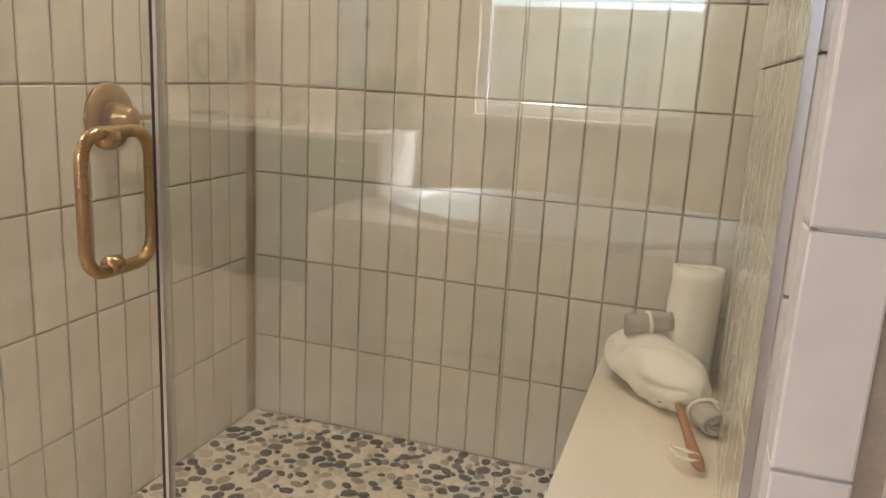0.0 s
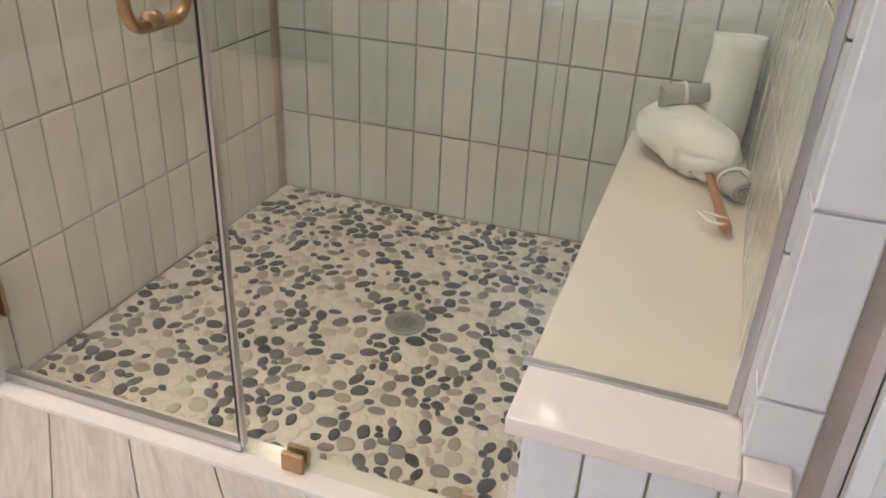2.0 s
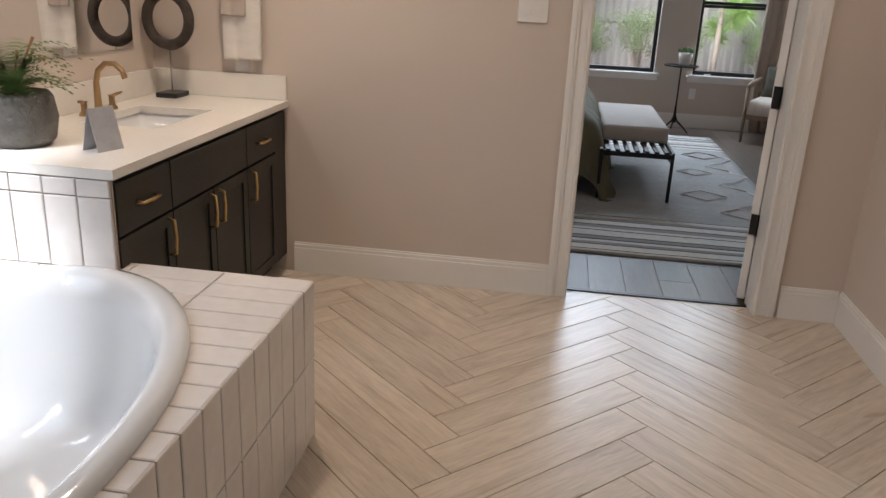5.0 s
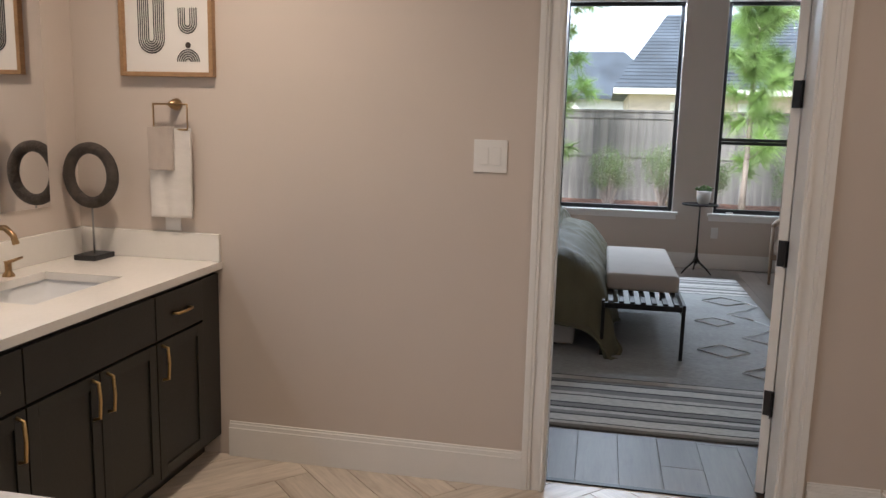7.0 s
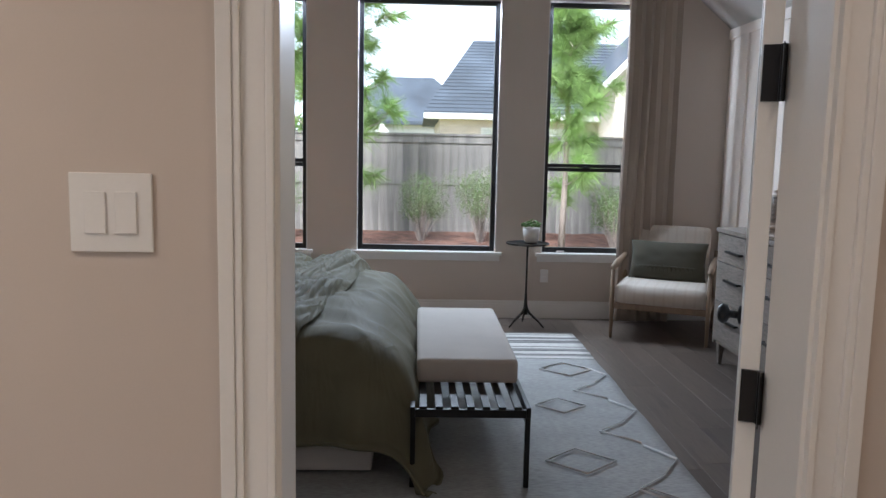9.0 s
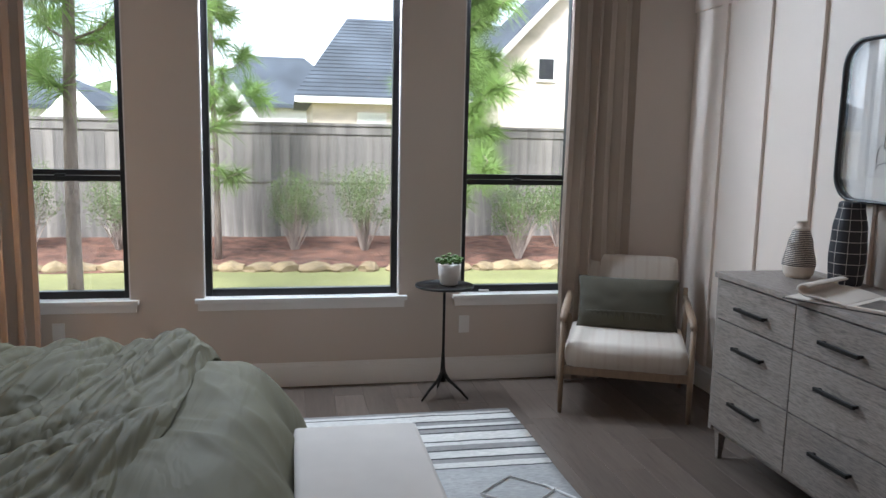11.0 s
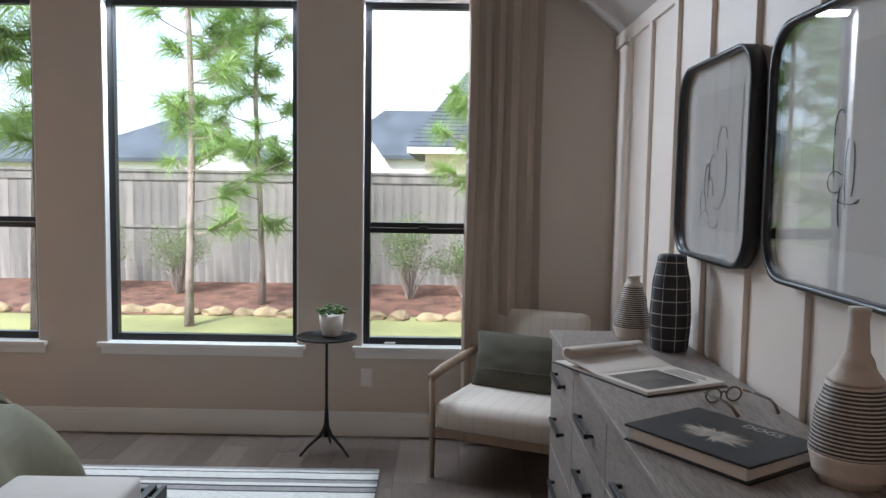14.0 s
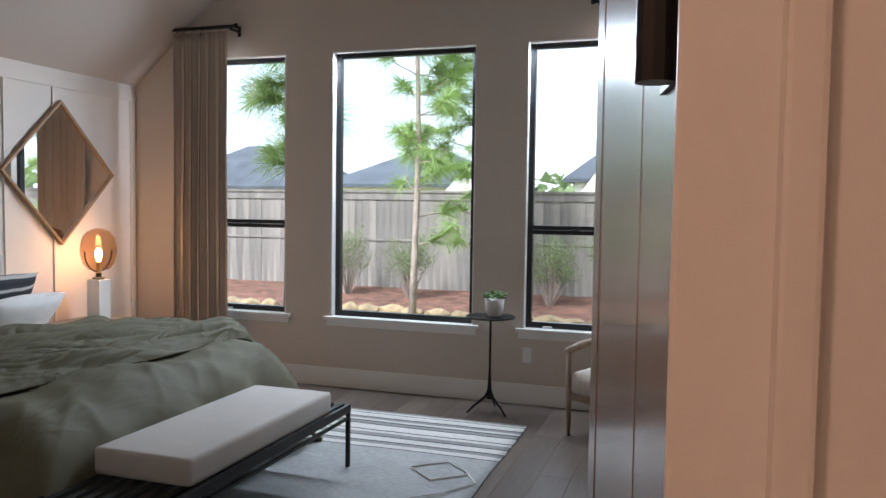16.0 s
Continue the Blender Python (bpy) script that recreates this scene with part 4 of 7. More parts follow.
th = thing("ringed_vase", "squat cream vase with fine black rings on the dresser", "vase", pose(-6.70, 2.715, DZ))
p = fine([(0.054, 0.0), (0.068, 0.02), (0.076, 0.065), (0.058, 0.16), (0.038, 0.235), (0.025, 0.25), (0.025, 0.262), (0.029, 0.27)])
bands(th, p, [(0.0, 0.062, M_CLAY, "foot"), (0.058, 0.232, M_RING, "body"), (0.229, 0.28, M_CLAY, "neck")])
th = thing("black_vase", "tall black vase with a thin white grid on the dresser", "vase", pose(-6.50, 2.815, DZ))
part("body", lathe(fine([(0.068, 0.0), (0.074, 0.02), (0.080, 0.13), (0.074, 0.25), (0.056, 0.365), (0.053, 0.376), (0.048, 0.38)]), 44), M_GRID, th, "", True)
th = thing("bottle_vase", "bottle-shaped cream vase with fine black rings on the dresser", "vase", pose(-5.125, 2.83, DZ))
p = turned_small([(0.060, 0.0), (0.078, 0.03), (0.086, 0.075), (0.078, 0.15), (0.060, 0.225), (0.036, 0.275), (0.024, 0.305), (0.020, 0.37), (0.023, 0.40)])
bands(th, p, [(0.0, 0.072, M_CLAY, "foot"), (0.067, 0.225, M_RING, "body"), (0.221, 0.44, M_CLAY, "neck")])

M_PAGE = surf("paper_page", (0.70, 0.64, 0.57), 0.8, 0.04, 5, 200, 0.05)
M_COVER = surf("black_book_cloth", (0.018, 0.018, 0.02), 0.45, 0.2, 10, 250, 0.15)
M_PHOTO = surf("printed_photo", (0.16, 0.14, 0.125), 0.4, 0.6, 14, 40, 0.0)
M_INK = plain("ink_black", (0.02, 0.02, 0.02), 0.6)
M_SILVER = plain("silver_lettering", (0.45, 0.43, 0.40), 0.4)
th = thing("open_book", "open picture book with curling pages on the dresser", "book", pose(-6.09, 2.585, DZ, 0, 0, 27) @ Matrix.Diagonal((1.05, 1.08, 0.7, 1.0)))
part("page_block", boxes((0.0, -0.15, 0.004, 0.235, 0.15, 0.022), bevel=0.003), M_PAGE, th)
part("cover", boxes((-0.245, -0.155, 0.0, 0.245, 0.155, 0.003)), M_COVER, th)


def leaf_f(u, v):
    r = 0.035
    s = u * 0.30
    flat = 0.16
    if s < flat:
        return (-s, (2 * v - 1) * 0.15, 0.010 + 0.030 * math.sin(u * 3.0) * (0.7 + 0.3 * v))
    t = (s - flat) / r
    return (-flat - r * math.sin(t) * 0.9, (2 * v - 1) * 0.15, 0.035 + r * (1 - math.cos(t)))


ob = part("curled_page", sheet(40, 8, leaf_f), M_PAGE, th, "thick curled page", True)
ob.modifiers.new("thick", "SOLIDIFY").thickness = 0.012
part("left_page", boxes((-0.235, -0.148, 0.0032, -0.002, 0.148, 0.012), bevel=0.002), M_PAGE, th)
part("photo", boxes((0.03, -0.13, 0.0222, 0.215, 0.06, 0.0228)), M_PHOTO, th, "dark printed photograph")
for k in range(4):
    part("text_line", boxes((0.05, 0.075 + k * 0.016, 0.0222, 0.20 - 0.02 * (k % 2), 0.080 + k * 0.016, 0.0227)), M_INK, th)

th = thing("coffee_table_book", "black hardcover book with a pale animal picture on the dresser", "book", pose(-5.315, 2.61, DZ, 0, 0, 34) @ Matrix.Scale(1.1, 4))
part("page_block", boxes((-0.155, -0.125, 0.006, 0.155, 0.122, 0.032)), M_PAGE, th)
part("back_cover", boxes((-0.165, -0.13, 0.0, 0.165, 0.13, 0.005), bevel=0.0015), M_COVER, th)
part("front_cover", boxes((-0.165, -0.13, 0.033, 0.165, 0.13, 0.039), bevel=0.0015), M_COVER, th)
part("spine", boxes((-0.165, 0.123, 0.0051, 0.165, 0.13, 0.0329)), M_COVER, th)
M_FUR = surf("pale_printed_fur", (0.50, 0.44, 0.37), 0.6, 0.3, 30, 200, 0.2)
bm = bmesh.new()
rnd = random.Random(9)
for k in range(170):
    a = rnd.uniform(0, 6.28)
    r0, r1 = 0.03 * rnd.random(), 0.055 + 0.05 * rnd.random()
    c, s = math.cos(a), math.sin(a) * 0.55
    ww = 0.004
    p0, p1 = Vector((c * r0, s * r0 - 0.02, 0.0393 + k * 2e-6)), Vector((c * r1, s * r1 - 0.02, 0.0393 + k * 2e-6))
    sd = Vector((-s, c, 0)).normalized() * ww
    bm.faces.new([bm.verts.new(p) for p in (p0 - sd, p0 + sd, p1)])
part("cover_picture", bm, M_FUR, th, "pale shaggy printed picture")


def letters(text, size, m, material, parent, name="lettering"):
    cu = bpy.data.curves.new("lettering", "FONT")
    cu.body, cu.size, cu.align_x, cu.align_y, cu.extrude = text, size, "CENTER", "CENTER", 0.0002
    ob = new(name, cu)
    dg = bpy.context.evaluated_depsgraph_get()
    me = bpy.data.meshes.new_from_object(ob.evaluated_get(dg))
    bpy.data.objects.remove(ob)
    me.materials.clear()
    me.materials.append(material)
    ob = new(name, me)
    ob.parent, ob.matrix_basis = parent, m
    return ob


letters("DOGS", 0.036, pose(0.04, 0.095, 0.0396), M_SILVER, th)

M_HORN = surf("brown_tortoise_acetate", (0.13, 0.075, 0.04), 0.25, 0.4, 40, 90, 0.0, coat=0.4)
th = thing("eyeglasses", "open pair of brown tortoiseshell eyeglasses on the dresser", "eyeglasses", pose(-5.75, 2.77, DZ, 0, 0, 18))
for sy in (-1, 1):
    rim = [(0.0, sy * 0.036 + 0.027 * math.cos(q * 0.3927), 0.024 + 0.021 * math.sin(q * 0.3927)) for q in range(16)]
    part("rim", tube(rim, 0.003, 8, True), M_HORN, th, "", True)
    g = part("lens", lathe([(0.025, 0), (0.0255, 0.001), (0.025, 0.002)], 24), M_GLASS, th, "clear lens", False, pose(-0.001, sy * 0.036, 0.024, 0, 90, 0))
    part("temple", tube([(0.0, sy * 0.068, 0.034), (0.05, sy * 0.074, 0.036), (0.11, sy * 0.074, 0.034), (0.135, sy * 0.072, 0.024), (0.155, sy * 0.068, 0.006)], [0.004, 0.0045, 0.0045, 0.005, 0.0055], 8), M_HORN, th, "brown curved temple", True)
    part("end_piece", tube([(0.0, sy * 0.062, 0.034), (0.0, sy * 0.07, 0.034)], 0.0045, 8), M_GOLD, th)
part("bridge", tube([(0.0, -0.010, 0.03), (-0.002, 0, 0.034), (0.0, 0.010, 0.03)], 0.003, 8), M_HORN, th, "", True)


# ---- bedroom: pictures, mirror, lamp, nightstand ----
def rounded(w, h, r, n=8):
    pts = []
    for cx, cz, a0 in ((w / 2 - r, h / 2 - r, 0), (-w / 2 + r, h / 2 - r, 90), (-w / 2 + r, -h / 2 + r, 180), (w / 2 - r, -h / 2 + r, 270)):
        for k in range(n + 1):
            a = radians(a0 + 90 * k / n)
            pts.append((cx + r * math.cos(a), cz + r * math.sin(a)))
    return pts


def slab(outline, y0, y1):
    bm = bmesh.new()
    a = [bm.verts.new((x, y0, z)) for x, z in outline]
    b = [bm.verts.new((x, y1, z)) for x, z in outline]
    n = len(outline)
    for i in range(n):
        bm.faces.new((a[i], a[(i + 1) % n], b[(i + 1) % n], b[i]))
    bm.faces.new(a[::-1])
    bm.faces.new(b)
    return bm


def band(outer, inner, y0, y1):
    bm = bmesh.new()
    n = len(outer)
    loops = [[bm.verts.new((x, y, z)) for x, z in o] for o, y in ((outer, y0), (inner, y0), (inner, y1), (outer, y1))]
    for k in range(4):
        a, b = loops[k], loops[(k + 1) % 4]
        for i in range(n):
            bm.faces.new((a[i], a[(i + 1) % n], b[(i + 1) % n], b[i]))
    return bm


M_PAPER = surf("art_paper", (0.80, 0.77, 0.73), 0.8, 0.03, 3, 200, 0.05)
M_MAT = surf("grey_mat_board", (0.70, 0.675, 0.645), 0.85, 0.05, 3, 200, 0.05)
M_ARTGLASS = pane_glass("picture_glass", (0.99, 0.99, 0.99), 0.10)


def picture(x, z, w, h, strokes, label, size):
    th = thing("framed_picture", label, "picture", pose(x, YR - 0.017, z), group="pictures over the dresser")
    r = 0.13
    part("frame", band(rounded(w, h, r), rounded(w - 0.028, h - 0.028, r - 0.014), -0.052, -0.001), M_BLACK, th, "black rounded frame", True)
    part("backing", slab(rounded(w - 0.028, h - 0.028, r - 0.014), -0.014, -0.002), M_PAPER, th)
    part("sheet", boxes((-w * 0.30, -0.0165, -h * 0.34, w * 0.30, -0.0145, h * 0.34)), M_MAT, th, "pale grey art sheet")
    for pts in strokes:
        pts = [(px * size - 0.01, pz * size - 0.05) for px, pz in pts]
        part("ink_line", tube([(px, -0.018, pz) for px, pz in pts], 0.0013, 6), M_INK, th, "thin black ink line", True)
    g = part("glass", slab(rounded(w - 0.030, h - 0.030, r - 0.015), -0.040, -0.037), M_ARTGLASS, th, "picture glass")
    g.visible_shadow = False


def arc(cx, cz, rx, rz, a0, a1, n=14):
    return [(cx + rx * math.cos(radians(a0 + (a1 - a0) * k / n)), cz + rz * math.sin(radians(a0 + (a1 - a0) * k / n))) for k in range(n + 1)]


s1 = [arc(0.07, 0.10, 0.05, 0.07, 200, 20), arc(0.10, 0.0, 0.02, 0.09, 90, -60), arc(-0.08, -0.06, 0.03, 0.10, 190, 20), arc(-0.05, -0.10, 0.04, 0.09, 120, 10), arc(-0.10, -0.17, 0.05, 0.03, 180, 20), arc(0.0, -0.18, 0.05, 0.02, 170, 360), arc(-0.02, -0.05, 0.05, 0.12, 60, 200), arc(-0.12, -0.12, 0.03, 0.06, 200, -20), arc(0.03, -0.03, 0.08, 0.10, 330, 250)]
s2 = [arc(-0.03, 0.22, 0.04, 0.05, 180, 40), arc(-0.07, 0.10, 0.015, 0.14, 90, 270), arc(-0.06, -0.06, 0.07, 0.05, 40, 300), arc(0.05, -0.02, 0.02, 0.16, 100, 260), arc(0.09, 0.0, 0.02, 0.12, 80, -90), arc(0.06, -0.13, 0.10, 0.03, 200, 350), arc(0.0, -0.17, 0.02, 0.09, 100, 270)]
picture(-6.337, 1.697, 0.785, 0.745, s1, "black-framed line drawing with rounded corners under glass", 1.0)
picture(-5.40, 1.697, 0.815, 0.745, s2, "black-framed line drawing with rounded corners under glass", 0.55)

th = thing("wall_mirror", "diamond-hung square mirror in a thin wooden frame", "mirror", pose(-7.38, YL + 0.017, 1.70))
sq = lambda d: [(0, d), (-d, 0), (0, -d), (d, 0)]
part("frame", band(sq(0.56), sq(0.535), 0.001, 0.035), M_FRAMEWOOD, th, "thin honey wood frame")
part("glass", slab(sq(0.537), 0.004, 0.018), M_MIRROR, th, "mirror glass")

ns = thing("nightstand", "low grey-brown wooden nightstand beside the bed", "nightstand", pose(-7.38, -1.83, 0))
part("body", boxes((-0.34, -0.24, 0.10, 0.34, 0.24, 0.525), bevel=0.004), M_DRESSER, ns)
part("top", boxes((-0.35, -0.25, 0.526, 0.35, 0.25, 0.55), bevel=0.004), M_DRESSER, ns)
for z0, z1 in ((0.12, 0.31), (0.32, 0.51)):
    d = part("drawer", boxes((-0.325, 0.2405, z0, 0.325, 0.252, z1), bevel=0.003), M_DRESSER, ns)
    part("handle", boxes((-0.06, 0.253, (z0 + z1) / 2 - 0.005, 0.06, 0.268, (z0 + z1) / 2 + 0.005), bevel=0.002), M_DARKMETAL, d, "black bar handle")
for sx in (-0.3, 0.3):
    for sy in (-0.2, 0.2):
        part("leg", boxes((sx - 0.02, sy - 0.02, 0, sx + 0.02, sy + 0.02, 0.10), bevel=0.003), M_DRESSER, ns)
lm = thing("table_lamp", "lit table lamp with smoked oval glass on a white stone base", "lamp", pose(-7.50, -1.84, 0.551))
part("base", boxes((-0.06, -0.06, 0, 0.06, 0.06, 0.32), bevel=0.004), M_QUARTZ, lm, "white stone block base")
part("neck", lathe([(0.03, 0.32), (0.045, 0.322), (0.045, 0.335), (0.022, 0.34), (0.022, 0.37)], 24), M_DARKMETAL, lm)
part("yoke", tube([(0.145 * math.cos(radians(a)), 0, 0.545 + 0.165 * math.sin(radians(a))) for a in range(-180, 1, 12)], 0.006, 8), M_DARKMETAL, lm, "", True)
M_SMOKE = pane_glass("smoked_amber_glass", (0.80, 0.62, 0.46), 0.04)
g = part("shade", lathe([(0.02, 0.385), (0.08, 0.40), (0.118, 0.45), (0.134, 0.52), (0.134, 0.58), (0.118, 0.65), (0.08, 0.70), (0.02, 0.722)], 40), M_SMOKE, lm, "smoked amber oval glass", True)
g.visible_shadow = False
part("socket", lathe([(0.018, 0.37), (0.018, 0.45), (0.014, 0.46)], 20), M_GOLD, lm)
part("bulb", lathe([(0.012, 0.46), (0.02, 0.48), (0.028, 0.52), (0.022, 0.55), (0.006, 0.565)], 20), plain("lit_bulb", (1.0, 0.62, 0.25), 0.3, emit=25.0), lm, "glowing filament bulb", True)
lamp("bedside_lamp", "POINT", pose(-7.50, -1.84, 1.06), 24, (1.0, 0.43, 0.16), size=0.03)
solid("small_box", boxes((-0.09, -0.06, 0, 0.09, 0.06, 0.035), bevel=0.004), M_COVER, "small black box on the nightstand", "box", pose(-7.18, -1.72, 0.551))

th = outlet = thing("wall_outlet", "white wall outlet under the window", "outlet", pose(XW, 1.435, 0.375))
part("plate", boxes((0.0, -0.035, -0.057, 0.006, 0.035, 0.057), bevel=0.002), M_WHITE, th)
for z in (-0.022, 0.022):
    part("socket", boxes((0.006, -0.016, z - 0.014, 0.008, 0.016, z + 0.014), bevel=0.001), M_WHITE, th)
copy_thing(outlet, pose(XW, -1.03, 0.385))


# ---- bathroom: shower fittings ----
GY = 1.40                                  # plane of the shower glass
structure("shower_curb", boxes((-1.185, GY - 0.05, -0.02, 0.37, GY + 0.04, 0.012), bevel=0.003), M_MARBLE, "flush cream stone strip under the shower glass", "trim")
sd = thing("shower_door", "clear frameless glass shower door with a brass pull", "shower door", pose(0, 0, 0))
g = part("pane", boxes((-1.145, GY - 0.005, 0.03, -0.52, GY + 0.005, 2.05)), M_SHOWERGLASS, sd, "clear glass pane")
g.visible_shadow = False
part("sweep", boxes((-1.145, GY - 0.009, 0.014, -0.52, GY + 0.009, 0.036), bevel=0.002), M_CHROME, sd, "grey door sweep")
part("edge_seal", boxes((-0.519, GY - 0.008, 0.03, -0.513, GY + 0.008, 2.05)), M_CHROME, sd, "grey edge seal")
part("edge", boxes((-0.526, GY - 0.0065, 0.04, -0.5195, GY - 0.0052, 2.05)), M_BLACK, sd, "dark glass edge")
part("hinge_seal", boxes((-1.160, GY - 0.012, 0.014, -1.145, GY + 0.010, 2.05), bevel=0.002), M_CHROME, sd, "grey hinge seal")
pull = [(y, z) for z, y in rounded(0.215, 0.150, 0.04, 6)]
part("pull", tube([(-0.598, GY + y, 0.975 + z) for y, z in pull], 0.0105, 12, True), M_BRASS, sd, "brushed brass D pull", True)
for z in (0.875, 1.075):
    part("collar", tube([(-0.598, GY - 0.03, z), (-0.598, GY - 0.006, z)], 0.015, 16), M_BRASS, sd, "", True)
for z in (0.225, 1.80):
    part("hinge", boxes((-1.158, GY - 0.018, z - 0.045, -1.10, GY - 0.006, z + 0.045), (-1.158, GY + 0.006, z - 0.045, -1.10, GY + 0.018, z + 0.045), bevel=0.003), M_BRASS, sd, "brass glass hinge")
sp = thing("shower_screen", "fixed clear glass shower panel on brass clamps", "shower screen", pose(0, 0, 0))
g = part("pane", boxes((-0.510, GY - 0.005, 0.014, 0.035, GY + 0.005, 2.05), (0.035, GY - 0.005, 0.404, 0.364, GY + 0.005, 2.05)), M_SHOWERGLASS, sp, "clear notched glass pane")
g.visible_shadow = False
part("seal", boxes((0.036, GY - 0.007, 0.4005, 0.364, GY + 0.007, 0.406)), M_CHROME, sp, "grey seal strip")
part("wall_channel", boxes((0.354, GY - 0.010, 0.406, 0.366, GY + 0.010, 2.05)), M_CHROME, sp, "grey wall channel")
for x in (-0.398, -0.032):
    part("clamp", boxes((x - 0.024, GY - 0.018, 0.012, x + 0.024, GY - 0.006, 0.056), (x - 0.024, GY + 0.006, 0.012, x + 0.024, GY + 0.018, 0.056), bevel=0.003), M_BRASS, sp, "brass glass clamp")
va = thing("shower_valve", "round brushed brass shower valve on the tiled wall", "shower valve", pose(-1.13, 1.985, 1.047, 0, 90, 0))
part("plate", lathe([(0.08, 0), (0.083, 0.004), (0.08, 0.010), (0.05, 0.013)], 40), M_BRASS, va, "", True)
part("hub", lathe([(0.036, 0.012), (0.034, 0.045), (0.028, 0.05), (0.026, 0.075), (0.02, 0.08)], 32), M_BRASS, va, "", True)
part("lever", tube([(0, 0.0, 0.06), (0, 0.05, 0.062), (0, 0.085, 0.066), (0, 0.10, 0.066)], [0.010, 0.008, 0.008, 0.011], 12), M_BRASS, va, "", True)

bn = thing("shower_bench", "built-in tiled shower bench with a cream stone top", "bench", pose(0, 0, 0), kind=ST)
part("body", boxes((0.078, 1.288, -0.02, 0.385, 2.655, 0.368)), M_GROUTW, bn, "grouted bench body")
part("slab", boxes((0.045, 1.255, 0.368, 0.3785, 2.65, 0.40), (0.3785, 1.255, 0.368, 0.445, 1.312, 0.40), bevel=0.006), M_MARBLE, bn, "cream stone seat slab")
dr = thing("floor_drain", "round steel shower drain with a perforated grate", "drain", pose(-0.40, 1.985, 0.0))
part("ring", lathe([(0.052, -0.004), (0.054, 0.003), (0.050, 0.0045), (0.040, 0.004)], 40), M_STEEL, dr, "", True)
bm = bmesh.new()
for i in range(-4, 5):
    for j in range(-4, 5):
        if i * i + j * j < 17:
            bmesh.ops.create_circle(bm, cap_ends=True, segments=8, radius=0.0026, matrix=pose(i * 0.0075, j * 0.0075, 0.0049))
part("holes", bm, M_INK, dr, "small dark holes")

M_TERRY = surf("cream_terry", (0.88, 0.82, 0.73), 0.98, 0.06, 10, 260, 0.6, sheen=0.3, dist=0.003)
M_GREYTERRY = surf("grey_terry", (0.46, 0.42, 0.38), 0.98, 0.08, 10, 260, 0.6, sheen=0.3, dist=0.003)


def rolled(r, l, turns=3.2, seg=90):
    """A rolled towel along z: a spiral sheet with lumps."""
    def f(u, v):
        a = u * turns * 2 * math.pi
        rr = r * (0.12 + 0.88 * u ** 0.8) + 0.004 * noise.noise((math.cos(a) * 2, math.sin(a) * 2, v * 4))
        return (rr * math.cos(a) * 1.12, rr * math.sin(a) * 0.86, v * l + 0.007 * noise.noise((a * 0.5, v * 3, 2)))
    bm = sheet(seg, 10, f)
    return bm


def towel_roll(name, label, r, l, m, material, thick=0.012):
    ob = solid(name, rolled(r, l), material, label, "towel", m, True)
    ob.modifiers.new("thick", "SOLIDIFY").thickness = thick
    if r < 0.05:
        band_z = l * 0.5
        loop = [((r - 0.001) * 1.12 * math.cos(q * 0.3927), (r - 0.001) * 0.86 * math.sin(q * 0.3927), band_z) for q in range(16)]
        part("ribbon", tube(loop, 0.005, 6, True), M_TERRY, ob, "narrow cream ribbon", True)
    return ob


towel_roll("rolled_towel", "upright rolled cream bath towel on the bench", 0.072, 0.325, pose(0.275, 2.52, 0.40, -3, 3, 30), M_TERRY)


def bundle_f(u, v):
    """A soft, lumpy roll lying along x, its flat side down."""
    x, a = 2 * u - 1, 2 * math.pi * v
    r = max(0.0, 1 - abs(x) ** 3.2) ** 0.5
    lump = 1 + 0.16 * noise.noise((x * 2.2, math.cos(a) * 1.3, math.sin(a) * 1.3 + 4)) + 0.05 * math.sin(a * 3 + x * 2.5) - 0.16 * (1 - abs(math.sin(a * 1.5 + x * 3.2 + 2 * noise.noise((x * 2, a, 1))))) ** 4
    z = math.sin(a) * 0.078 * r * lump
    return (x * 0.185, math.cos(a) * 0.088 * r * lump, max(z, -0.066) + 0.014 * x)


ob = solid("rolled_towel", sheet(60, 60, bundle_f), M_TERRY, "folded cream towel bundle lying on the bench", "towel", pose(0.205, 2.42, 0.474, 0, 6, -52), True)
towel_roll("rolled_washcloth", "small rolled grey washcloth on the towel bundle", 0.027, 0.125, pose(0.12, 2.44, 0.572, 0, 84, 24), M_GREYTERRY, 0.006)
towel_roll("rolled_washcloth", "small rolled grey washcloth on the bench", 0.038, 0.14, pose(0.305, 2.33, 0.438, 90, 0, 25), M_GREYTERRY, 0.006)
th = thing("bath_brush", "wooden bath brush with a rope loop on the bench", "brush", pose(0.275, 2.30, 0.420, 0, 0, 188) @ Matrix.Scale(1.35, 4))
M_BRUSH = wood("reddish_beech", (0.42, 0.19, 0.09), (0.26, 0.10, 0.045), 0.45, 1, 2.0, False, 0.1)
part("head", cushion_bm(0.075, 0.12, 0.03, 2.2, 0.5, 14), M_BRUSH, th, "", True, pose(0, -0.05, 0.012))
part("handle", tube([(0, 0.0, 0.012), (0, 0.06, 0.014), (-0.004, 0.14, 0.010), (-0.008, 0.21, 0.004), (-0.01, 0.225, 0.002)], [0.011, 0.009, 0.011, 0.014, 0.009], 12, flat=0.7), M_BRUSH, th, "", True)
part("loop", tube([(-0.01, 0.205, 0.014), (0.02, 0.20, 0.018), (0.035, 0.18, 0.012), (0.02, 0.215, 0.010), (-0.008, 0.22, 0.010)], 0.0025, 6), M_TERRY, th, "pale cotton loop", True)
bm = bmesh.new()
rnd = random.Random(2)
for k in range(120):
    a, r = rnd.uniform(0, 6.28), rnd.random() ** 0.5
    x, y = 0.03 * r * math.cos(a), -0.05 + 0.052 * r * math.sin(a)
    tube([(x, y, 0.005), (x * 1.1, y, -0.016)], 0.0012, 3, bm=bm)
part("bristles", bm, M_CLAY, th, "pale bristles")

